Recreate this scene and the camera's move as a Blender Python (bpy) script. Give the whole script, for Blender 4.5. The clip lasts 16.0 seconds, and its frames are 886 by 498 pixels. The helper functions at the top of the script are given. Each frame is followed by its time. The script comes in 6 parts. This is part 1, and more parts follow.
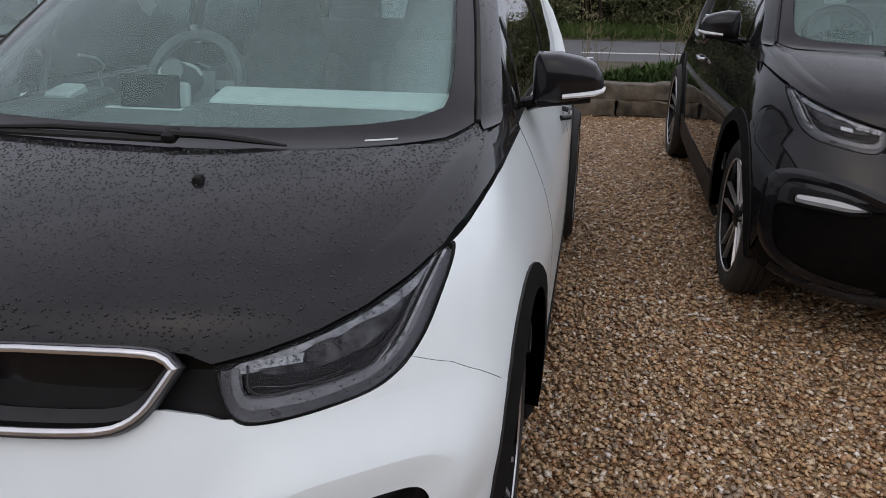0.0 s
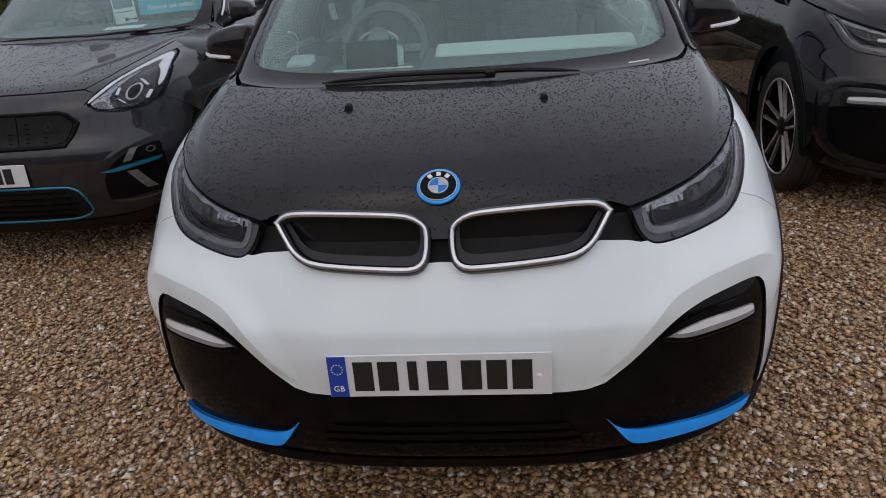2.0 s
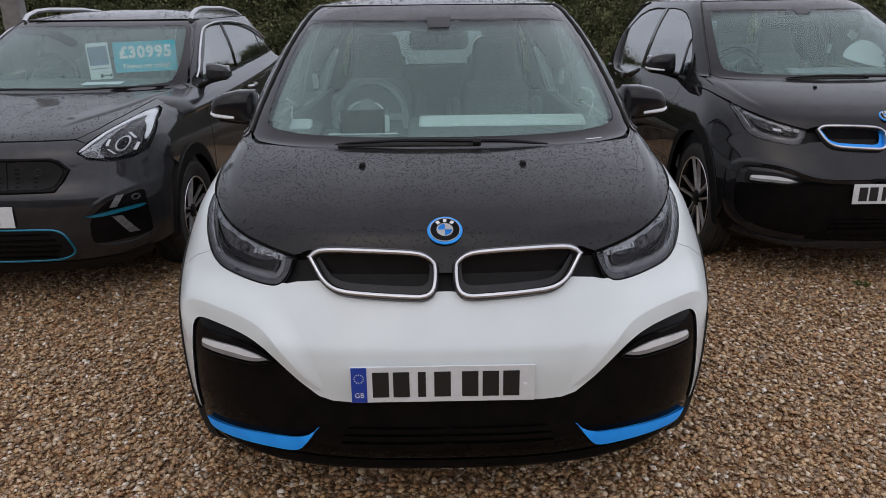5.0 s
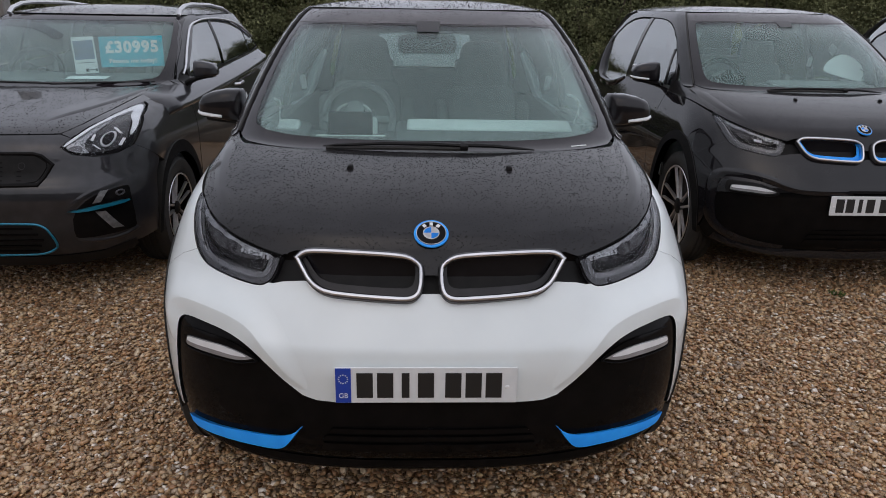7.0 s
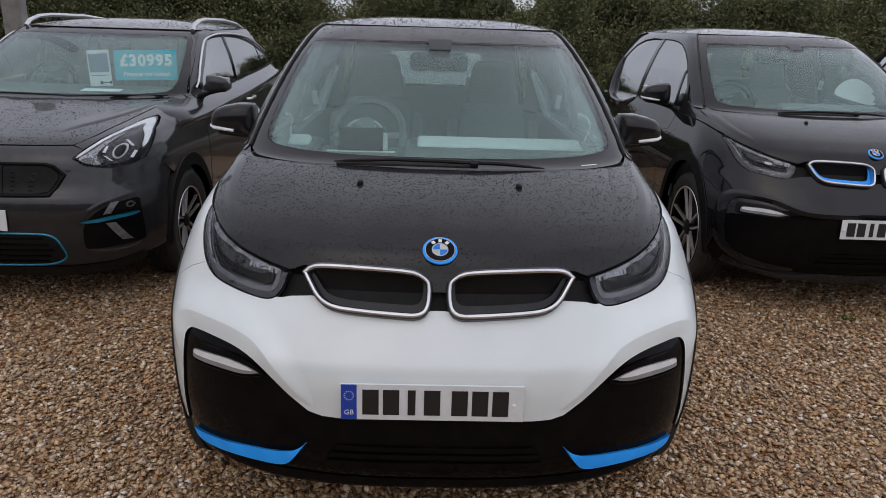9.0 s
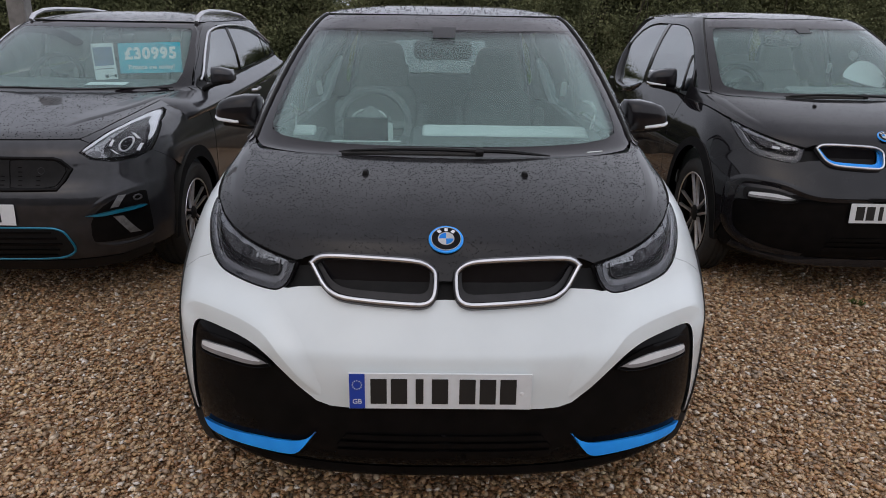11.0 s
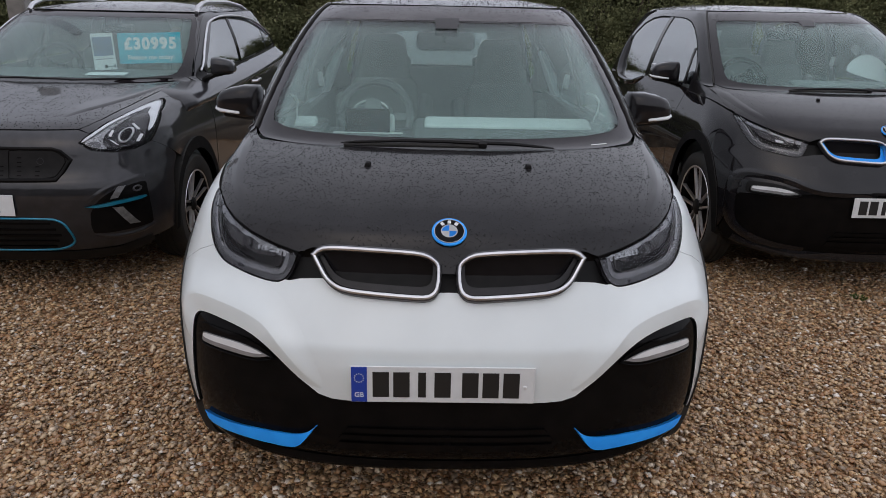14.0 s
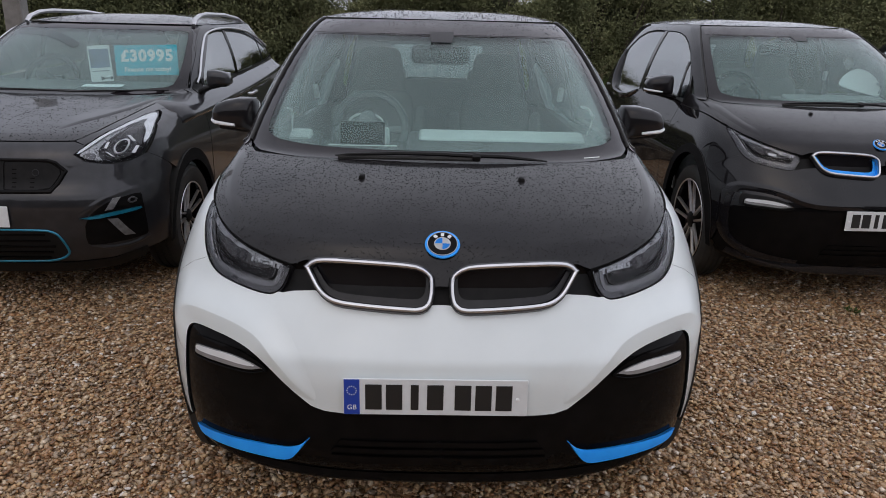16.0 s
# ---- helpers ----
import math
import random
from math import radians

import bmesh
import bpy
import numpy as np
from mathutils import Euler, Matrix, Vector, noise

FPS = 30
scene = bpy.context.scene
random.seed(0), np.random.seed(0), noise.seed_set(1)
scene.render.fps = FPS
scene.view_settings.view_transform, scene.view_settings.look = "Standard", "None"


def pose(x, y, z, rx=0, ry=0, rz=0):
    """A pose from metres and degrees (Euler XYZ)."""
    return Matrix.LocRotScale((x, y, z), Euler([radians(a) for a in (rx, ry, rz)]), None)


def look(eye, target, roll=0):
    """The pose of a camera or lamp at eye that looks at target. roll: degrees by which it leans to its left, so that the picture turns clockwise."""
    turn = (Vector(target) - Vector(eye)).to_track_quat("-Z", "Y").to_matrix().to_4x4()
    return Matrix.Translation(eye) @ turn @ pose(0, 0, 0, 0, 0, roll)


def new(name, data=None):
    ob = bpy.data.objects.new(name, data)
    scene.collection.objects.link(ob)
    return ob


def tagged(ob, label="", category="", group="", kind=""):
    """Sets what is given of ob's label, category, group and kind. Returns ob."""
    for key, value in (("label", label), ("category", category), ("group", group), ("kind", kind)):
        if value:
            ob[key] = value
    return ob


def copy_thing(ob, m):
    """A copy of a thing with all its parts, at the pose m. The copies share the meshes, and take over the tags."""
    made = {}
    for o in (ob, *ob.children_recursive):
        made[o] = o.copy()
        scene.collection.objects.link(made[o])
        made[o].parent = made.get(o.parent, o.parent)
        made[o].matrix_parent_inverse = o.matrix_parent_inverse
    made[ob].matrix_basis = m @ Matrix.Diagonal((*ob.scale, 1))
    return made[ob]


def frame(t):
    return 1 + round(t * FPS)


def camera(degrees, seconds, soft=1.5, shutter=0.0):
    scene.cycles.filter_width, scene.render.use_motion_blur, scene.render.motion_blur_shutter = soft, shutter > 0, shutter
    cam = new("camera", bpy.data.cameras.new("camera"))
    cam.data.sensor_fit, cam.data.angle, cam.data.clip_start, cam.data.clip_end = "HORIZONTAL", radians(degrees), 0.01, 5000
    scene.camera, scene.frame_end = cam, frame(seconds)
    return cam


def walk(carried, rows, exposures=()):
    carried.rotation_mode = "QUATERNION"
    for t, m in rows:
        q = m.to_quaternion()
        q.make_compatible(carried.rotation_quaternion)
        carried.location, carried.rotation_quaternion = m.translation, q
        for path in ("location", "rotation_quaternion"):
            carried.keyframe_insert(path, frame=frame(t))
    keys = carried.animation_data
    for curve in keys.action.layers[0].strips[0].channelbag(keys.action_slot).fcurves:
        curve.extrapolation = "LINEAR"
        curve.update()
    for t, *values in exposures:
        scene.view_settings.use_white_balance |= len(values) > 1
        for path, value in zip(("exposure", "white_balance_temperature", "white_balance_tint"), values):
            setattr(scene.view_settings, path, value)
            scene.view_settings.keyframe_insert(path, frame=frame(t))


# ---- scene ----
cam = camera(63.5, 16.0, 0.9)
PATH = [
    (0, (0.988, -0.693, 1.466), (0.604, 1.123, 0.721), -0.1),
    (0.5, (0.797, -0.921, 1.444), (0.431, 0.855, 0.601), -1.7),
    (1, (0.595, -1.124, 1.478), (0.25, 0.685, 0.697), -2.8),
    (1.5, (0.415, -1.372, 1.513), (0.263, 0.494, 0.811), -2.6),
    (2, (0.178, -1.403, 1.496), (-0.028, 0.415, 0.689), -4.6),
    (2.5, (-0.002, -1.481, 1.518), (0.05, 0.356, 0.728), -3.7),
    (3, (-0.061, -1.591, 1.546), (0.056, 0.274, 0.833), -4.2),
    (3.2, (-0.038, -1.627, 1.551), (0.022, 0.248, 0.858), -3.8),
    (5.3, (-0.03, -1.819, 1.588), (0.007, 0.072, 0.938), -0.2),
    (5.5, (-0.032, -1.825, 1.592), (0.016, 0.063, 0.935), 0.1),
    (6, (-0.033, -1.828, 1.592), (0.025, 0.057, 0.926), 0.6),
    (6.5, (-0.038, -1.824, 1.591), (0.03, 0.064, 0.935), 0.8),
    (7, (-0.041, -1.829, 1.593), (0.031, 0.063, 0.947), 1.0),
    (7.5, (-0.044, -1.831, 1.593), (0.018, 0.068, 0.969), 1.1),
    (8, (-0.046, -1.833, 1.595), (0.009, 0.071, 0.985), 1.5),
    (8.5, (-0.046, -1.829, 1.597), (0.006, 0.078, 0.997), 1.9),
    (9, (-0.045, -1.824, 1.591), (0.006, 0.083, 0.99), 1.8),
    (11.5, (-0.041, -1.823, 1.589), (-0.013, 0.074, 0.956), 0.8),
    (12, (-0.042, -1.817, 1.586), (-0.015, 0.081, 0.957), 0.8),
    (12.5, (-0.048, -1.816, 1.586), (-0.023, 0.082, 0.957), 1.0),
    (13, (-0.047, -1.81, 1.585), (-0.022, 0.088, 0.952), 0.7),
    (13.5, (-0.049, -1.809, 1.581), (-0.02, 0.085, 0.941), 0.9),
    (14, (-0.053, -1.807, 1.582), (-0.019, 0.085, 0.934), 1.2),
    (14.5, (-0.051, -1.802, 1.581), (-0.015, 0.087, 0.925), 1.3),
    (15, (-0.059, -1.801, 1.584), (-0.029, 0.089, 0.933), 1.4),
    (15.5, (-0.044, -1.811, 1.588), (-0.007, 0.087, 0.958), 1.3),
    (16, (-0.043, -1.813, 1.587), (0.0, 0.089, 0.97), 1.4),
]
walk(cam, [(t, look(eye, target, roll)) for t, eye, target, roll in PATH], [(0.0, 0.04, 6500, 13), (1.0, -0.1, 6500, 13), (2.0, -0.1, 6500, 13), (3.0, -0.06, 6500, 13), (5.5, 0.03, 6500, 13), (16.0, 0.03, 6500, 13)])

# ---- sky and light: an even overcast afternoon after rain ----
SKY_HORIZON, SKY_OVERHEAD = 0.095, 0.118
world = bpy.data.worlds.new("overcast_sky")
scene.world = world
world.use_nodes = True
wn, wl = world.node_tree.nodes, world.node_tree.links
sky = wn.new("ShaderNodeTexSky")
sky.sky_type, sky.sun_disc = "NISHITA", False
sky.sun_elevation, sky.sun_rotation = radians(48), radians(200)
sky.dust_density, sky.ozone_density = 6.0, 1.0
cloud = wn.new("ShaderNodeTexNoise")
cloud.inputs["Scale"].default_value, cloud.inputs["Detail"].default_value = 2.2, 5.0
ramp = wn.new("ShaderNodeValToRGB")
ramp.color_ramp.elements[0].position, ramp.color_ramp.elements[1].position = 0.35, 0.7
ramp.color_ramp.elements[0].color, ramp.color_ramp.elements[1].color = (6.25, 6.6, 7.5, 1), (8.8, 9.2, 10.2, 1)
mix = wn.new("ShaderNodeMix")
mix.data_type = "RGBA"
mix.inputs["Factor"].default_value = 0.85
wl.new(cloud.outputs["Fac"], ramp.inputs["Fac"])
wl.new(sky.outputs["Color"], mix.inputs["A"])
wl.new(ramp.outputs["Color"], mix.inputs["B"])
wl.new(mix.outputs["Result"], wn["Background"].inputs["Color"])
# full cloud is about three times as bright overhead as at the horizon
where, split, rise, power = wn.new("ShaderNodeTexCoord"), wn.new("ShaderNodeSeparateXYZ"), wn.new("ShaderNodeMath"), wn.new("ShaderNodeMath")
wl.new(where.outputs["Generated"], split.inputs[0])
rise.operation, rise.use_clamp = "MAXIMUM", False
rise.inputs[1].default_value = 0.0
power.operation = "MULTIPLY_ADD"
power.inputs[1].default_value, power.inputs[2].default_value = SKY_OVERHEAD - SKY_HORIZON, SKY_HORIZON
wl.new(split.outputs["Z"], rise.inputs[0])
wl.new(rise.outputs[0], power.inputs[0])
# and a little brighter on the side where the sun stands behind the cloud
lean, total = wn.new("ShaderNodeVectorMath"), wn.new("ShaderNodeMath")
lean.operation, total.operation = "DOT_PRODUCT", "MULTIPLY_ADD"
lean.inputs[1].default_value = (1.0, -0.1, 0.1)
wl.new(where.outputs["Generated"], lean.inputs[0])
total.inputs[1].default_value = 0.026
wl.new(lean.outputs["Value"], total.inputs[0])
wl.new(power.outputs[0], total.inputs[2])
wl.new(total.outputs[0], wn["Background"].inputs["Strength"])
sun = new("sun", bpy.data.lights.new("sun", "SUN"))
sun.data.energy, sun.data.angle, sun.data.color = 0.4, radians(170), (1.0, 0.98, 0.95)
sun.matrix_world = look((6, -6, 11), (0, 0, 0))

# ---- materials ----


def bsdf(name, colour, rough=0.5, metal=0.0, coat=0.0, coat_rough=0.03, spec=0.5):
    m = bpy.data.materials.new(name)
    m.use_nodes = True
    p = m.node_tree.nodes["Principled BSDF"]
    p.inputs["Base Color"].default_value = (*colour, 1)
    p.inputs["Roughness"].default_value, p.inputs["Metallic"].default_value = rough, metal
    p.inputs["Coat Weight"].default_value, p.inputs["Coat Roughness"].default_value = coat, coat_rough
    p.inputs["Specular IOR Level"].default_value = spec
    return m, p, m.node_tree.nodes, m.node_tree.links


def vary(parts, low, high, scale, detail=4.0, rough_low=None, rough_high=None, bump=0.0, bump_scale=None):
    """Colour between low and high by noise, with roughness and fine relief from the same or a finer noise."""
    m, p, n, l = parts
    tc = n.new("ShaderNodeTexCoord")
    a = n.new("ShaderNodeTexNoise")
    a.inputs["Scale"].default_value, a.inputs["Detail"].default_value = scale, detail
    l.new(tc.outputs["Object"], a.inputs["Vector"])
    r = n.new("ShaderNodeValToRGB")
    r.color_ramp.elements[0].position, r.color_ramp.elements[1].position = 0.3, 0.7
    r.color_ramp.elements[0].color, r.color_ramp.elements[1].color = (*low, 1), (*high, 1)
    l.new(a.outputs["Fac"], r.inputs["Fac"])
    l.new(r.outputs["Color"], p.inputs["Base Color"])
    if rough_low is not None:
        k = n.new("ShaderNodeMapRange")
        k.inputs["To Min"].default_value, k.inputs["To Max"].default_value = rough_low, rough_high
        l.new(a.outputs["Fac"], k.inputs["Value"])
        l.new(k.outputs["Result"], p.inputs["Roughness"])
    if bump:
        b2 = n.new("ShaderNodeTexNoise")
        b2.inputs["Scale"].default_value, b2.inputs["Detail"].default_value = bump_scale or scale * 8, 5.0
        l.new(tc.outputs["Object"], b2.inputs["Vector"])
        b = n.new("ShaderNodeBump")
        b.inputs["Strength"].default_value, b.inputs["Distance"].default_value = bump, 0.01
        l.new(b2.outputs["Fac"], b.inputs["Height"])
        l.new(b.outputs["Normal"], p.inputs["Normal"])
    return m


WHITE = vary(bsdf("white_paint", (0.8, 0.8, 0.8), 0.3, coat=0.6, spec=0.2), (0.69, 0.735, 0.735), (0.73, 0.775, 0.772), 6, rough_low=0.26, rough_high=0.36)
BLACK = vary(bsdf("black_paint", (0.01, 0.01, 0.01), 0.3, coat=1.0, spec=0.08), (0.006, 0.0052, 0.0062), (0.011, 0.0098, 0.0112), 9, rough_low=0.25, rough_high=0.4)
BLACK.node_tree.nodes["Principled BSDF"].inputs["Coat IOR"].default_value = 1.35
JET = vary(bsdf("jet_black_gloss_paint", (0.006, 0.006, 0.007), 0.3, coat=1.0, coat_rough=0.015, spec=0.0), (0.008, 0.0074, 0.0084), (0.012, 0.0112, 0.0125), 9)
JET.node_tree.nodes["Principled BSDF"].inputs["Coat IOR"].default_value = 1.43
GREY = vary(bsdf("graphite_paint", (0.03, 0.03, 0.03), 0.35, 0.35, coat=1.0, spec=0.08), (0.022, 0.022, 0.0245), (0.033, 0.033, 0.037), 12, rough_low=0.3, rough_high=0.42)
GREY.node_tree.nodes["Principled BSDF"].inputs["Coat IOR"].default_value = 1.42
GLOSS = vary(bsdf("gloss_black_plastic", (0.006, 0.006, 0.006), 0.15, spec=0.07), (0.004, 0.004, 0.004), (0.008, 0.007, 0.007), 14, rough_low=0.05, rough_high=0.12)
TRIM = vary(bsdf("matt_black_plastic", (0.012, 0.012, 0.012), 0.5, spec=0.15), (0.008, 0.008, 0.008), (0.014, 0.013, 0.013), 25, rough_low=0.45, rough_high=0.6, bump=0.02, bump_scale=200)
RUBBER = vary(bsdf("tyre_rubber", (0.02, 0.02, 0.02), 0.75), (0.013, 0.013, 0.013), (0.03, 0.028, 0.025), 18, rough_low=0.65, rough_high=0.85, bump=0.1, bump_scale=200)
CHROME = vary(bsdf("satin_chrome", (0.7, 0.7, 0.72), 0.22, 1.0), (0.56, 0.56, 0.575), (0.68, 0.68, 0.70), 20, rough_low=0.24, rough_high=0.38)
ALLOY = vary(bsdf("silver_alloy", (0.5, 0.5, 0.5), 0.3, 0.9), (0.50, 0.50, 0.51), (0.64, 0.64, 0.65), 20, rough_low=0.25, rough_high=0.4)
BLUE = vary(bsdf("bright_blue_plastic", (0.03, 0.27, 0.8), 0.35, coat=0.15, spec=0.3), (0.015, 0.30, 0.9), (0.02, 0.36, 0.98), 15, rough_low=0.25, rough_high=0.4)
TEAL = vary(bsdf("teal_trim", (0.01, 0.22, 0.3), 0.3, 0.4, coat=0.6), (0.006, 0.175, 0.28), (0.01, 0.225, 0.35), 15, rough_low=0.25, rough_high=0.4)
PLATE = vary(bsdf("white_reflective_plate", (0.7, 0.7, 0.7), 0.35), (0.66, 0.68, 0.685), (0.72, 0.735, 0.74), 30, rough_low=0.3, rough_high=0.45)
LAMPDARK = vary(bsdf("dark_lamp_bowl", (0.01, 0.01, 0.01), 0.4, spec=0.1), (0.006, 0.005, 0.006), (0.014, 0.012, 0.013), 30, rough_low=0.3, rough_high=0.5)
FRIT = vary(bsdf("black_glass_border", (0.008, 0.007, 0.008), 0.05, spec=0.34), (0.011, 0.009, 0.0105), (0.016, 0.013, 0.015), 20, rough_low=0.03, rough_high=0.08)
INK = bsdf("black_plate_ink", (0.012, 0.012, 0.012), 0.5)[0]
BAND = bsdf("plate_blue_band", (0.012, 0.05, 0.36), 0.4)[0]
PRINT = bsdf("white_print", (0.75, 0.75, 0.75), 0.5)[0]
LAMP_WHITE = vary(bsdf("lamp_strip", (0.6, 0.6, 0.6), 0.2, coat=1.0), (0.64, 0.65, 0.66), (0.78, 0.79, 0.8), 12, rough_low=0.15, rough_high=0.3)
LAMP_GREY = vary(bsdf("lamp_tube_grey", (0.16, 0.16, 0.17), 0.25, coat=1.0), (0.07, 0.067, 0.073), (0.135, 0.13, 0.139), 40, rough_low=0.15, rough_high=0.3)
CABIN = vary(bsdf("dark_cabin_cloth", (0.03, 0.03, 0.03), 0.8), (0.15, 0.158, 0.158), (0.20, 0.208, 0.205), 30, bump=0.03, bump_scale=150)
SEAT = vary(bsdf("charcoal_seat_cloth", (0.07, 0.07, 0.07), 0.85), (0.21, 0.217, 0.212), (0.27, 0.275, 0.265), 30, bump=0.05, bump_scale=150)
DASH = vary(bsdf("dark_dash_top", (0.09, 0.09, 0.09), 0.7), (0.075, 0.078, 0.078), (0.105, 0.108, 0.107), 30)
BRIGHT = bsdf("white_plastic", (0.86, 0.87, 0.86), 0.4)[0]
PALE = vary(bsdf("pale_dash_trim", (0.6, 0.62, 0.6), 0.6), (0.52, 0.54, 0.52), (0.62, 0.64, 0.62), 30, bump=0.08, bump_scale=250)
SIGN = vary(bsdf("turquoise_card", (0.03, 0.42, 0.55), 0.5), (0.01, 0.36, 0.48), (0.014, 0.42, 0.55), 20)
PAPER = vary(bsdf("white_card", (0.7, 0.7, 0.7), 0.6), (0.66, 0.67, 0.67), (0.73, 0.73, 0.73), 20)
PHOTO = vary(bsdf("blue_grey_print", (0.12, 0.16, 0.25), 0.5), (0.08, 0.1, 0.13), (0.14, 0.19, 0.33), 9)
CLAD = vary(bsdf("matt_arch_plastic", (0.012, 0.012, 0.012), 0.75, spec=0.03), (0.009, 0.009, 0.009), (0.016, 0.015, 0.015), 25, rough_low=0.65, rough_high=0.85)
GRIP = vary(bsdf("grey_leather_grip", (0.2, 0.2, 0.2), 0.45), (0.12, 0.125, 0.125), (0.17, 0.175, 0.175), 30)
SATIN = vary(bsdf("satin_grey_reflector", (0.2, 0.2, 0.21), 0.35, 0.3, spec=0.06), (0.012, 0.011, 0.012), (0.10, 0.096, 0.10), 45, rough_low=0.25, rough_high=0.5)
MIRRORED = vary(bsdf("wavy_bright_reflector", (0.4, 0.4, 0.41), 0.25, 0.7), (0.05, 0.048, 0.05), (0.40, 0.39, 0.40), 26, rough_low=0.18, rough_high=0.4, bump=0.15, bump_scale=60)
FACET = vary(bsdf("pale_lamp_facets", (0.2, 0.2, 0.2), 0.3, 0.5), (0.09, 0.09, 0.092), (0.52, 0.52, 0.53), 110, rough_low=0.2, rough_high=0.4)
TUBE = vary(bsdf("smoky_lamp_tube", (0.04, 0.04, 0.043), 0.3), (0.028, 0.026, 0.03), (0.055, 0.052, 0.058), 25, rough_low=0.2, rough_high=0.4)
BRACKET = vary(bsdf("dull_silver_bracket", (0.2, 0.2, 0.2), 0.35, 0.5), (0.13, 0.13, 0.135), (0.27, 0.27, 0.275), 40, rough_low=0.25, rough_high=0.45)
GUIDE = vary(bsdf("grey_lamp_housing", (0.25, 0.25, 0.25), 0.25, coat=1.0), (0.20, 0.20, 0.205), (0.28, 0.28, 0.285), 15)
LEDGE = vary(bsdf("dark_grey_grille_plastic", (0.02, 0.02, 0.02), 0.4, spec=0.3), (0.013, 0.0125, 0.0135), (0.024, 0.023, 0.025), 20, rough_low=0.3, rough_high=0.45)
CLOSED = vary(bsdf("closed_grille_plastic", (0.01, 0.009, 0.01), 0.1, spec=0.13), (0.009, 0.0082, 0.0092), (0.013, 0.012, 0.013), 14, rough_low=0.06, rough_high=0.14)
SKIRT = vary(bsdf("dark_satin_frame_side", (0.08, 0.08, 0.085), 0.35, 0.6), (0.07, 0.069, 0.073), (0.11, 0.109, 0.114), 25, rough_low=0.3, rough_high=0.45)
# the paler base colour paints in the haze seen on the top glass
SHADE = vary(bsdf("hazed_shade_band", (0.04, 0.035, 0.038), 0.08, spec=0.42), (0.034, 0.029, 0.032), (0.052, 0.045, 0.049), 9, rough_low=0.06, rough_high=0.14)
SENSOR = vary(bsdf("brown_black_sensor_glass", (0.01, 0.008, 0.009), 0.06, spec=0.30), (0.009, 0.0075, 0.0085), (0.013, 0.011, 0.012), 20, rough_low=0.05, rough_high=0.1)
SILVER = vary(bsdf("silver_paint", (0.4, 0.4, 0.4), 0.3, 0.5, coat=1.0), (0.36, 0.37, 0.38), (0.44, 0.45, 0.46), 10, rough_low=0.25, rough_high=0.4)
WET = bsdf("water_drops", (0.006, 0.006, 0.006), 0.05, spec=0.5)[0]


def glass(name, tint, ior=1.5, rough=0.0):
    m = bpy.data.materials.new(name)
    m.use_nodes = True
    n, l = m.node_tree.nodes, m.node_tree.links
    n.remove(n["Principled BSDF"])
    f, g, t, x = n.new("ShaderNodeLayerWeight"), n.new("ShaderNodeBsdfGlossy"), n.new("ShaderNodeBsdfTransparent"), n.new("ShaderNodeMixShader")
    f.inputs["Blend"].default_value = 0.5
    up, sc = n.new("ShaderNodeMath"), n.new("ShaderNodeMath")
    r0 = ((ior - 1) / (ior + 1)) ** 2
    up.operation, sc.operation = "POWER", "MULTIPLY_ADD"
    up.inputs[1].default_value = 5.0
    sc.inputs[1].default_value, sc.inputs[2].default_value = 1 - r0, r0
    l.new(f.outputs["Facing"], up.inputs[0])
    l.new(up.outputs[0], sc.inputs[0])
    g.inputs["Roughness"].default_value = rough
    t.inputs["Color"].default_value = (*tint, 1)
    l.new(sc.outputs[0], x.inputs[0])
    l.new(t.outputs[0], x.inputs[1])
    l.new(g.outputs[0], x.inputs[2])
    l.new(x.outputs[0], n["Material Output"].inputs[0])
    return m


SCREEN = glass("tinted_windscreen_glass", (0.885, 0.98, 0.965), 1.36, 0.02)


def veil_material(name, middle, edge):
    """Pale veil that paints sky haze on a windscreen, denser where the side windows shine through."""
    m = bpy.data.materials.new(name)
    m.use_nodes = True
    n, l = m.node_tree.nodes, m.node_tree.links
    n.remove(n["Principled BSDF"])
    d, t, x = n.new("ShaderNodeBsdfDiffuse"), n.new("ShaderNodeBsdfTransparent"), n.new("ShaderNodeMixShader")
    d.inputs["Color"].default_value = (0.58, 0.66, 0.64, 1)
    tc, s, a, r, b = n.new("ShaderNodeTexCoord"), n.new("ShaderNodeSeparateXYZ"), n.new("ShaderNodeMath"), n.new("ShaderNodeMapRange"), n.new("ShaderNodeTexNoise")
    l.new(tc.outputs["Object"], s.inputs[0])
    a.operation = "ABSOLUTE"
    l.new(s.outputs["X"], a.inputs[0])
    r.interpolation_type = "SMOOTHSTEP"
    r.inputs["From Min"].default_value, r.inputs["From Max"].default_value = 0.42, 0.68
    r.inputs["To Min"].default_value, r.inputs["To Max"].default_value = middle, edge
    l.new(a.outputs[0], r.inputs["Value"])
    b.inputs["Scale"].default_value, b.inputs["Detail"].default_value = 2.5, 3.0
    l.new(tc.outputs["Object"], b.inputs["Vector"])
    k, w = n.new("ShaderNodeMath"), n.new("ShaderNodeMapRange")
    k.operation = "MULTIPLY"
    w.inputs["To Min"].default_value, w.inputs["To Max"].default_value = 0.7, 1.3
    l.new(b.outputs["Fac"], w.inputs["Value"])
    l.new(r.outputs["Result"], k.inputs[0])
    l.new(w.outputs["Result"], k.inputs[1])
    l.new(k.outputs[0], x.inputs[0])
    l.new(t.outputs[0], x.inputs[1])
    l.new(d.outputs[0], x.inputs[2])
    l.new(x.outputs[0], n["Material Output"].inputs[0])
    return m


VEIL, THIN_VEIL = veil_material("windscreen_veil", 0.07, 0.20), veil_material("thin_windscreen_veil", 0.085, 0.10)
SIDEGLASS = glass("side_window_glass", (0.5, 0.58, 0.58), 4.2)


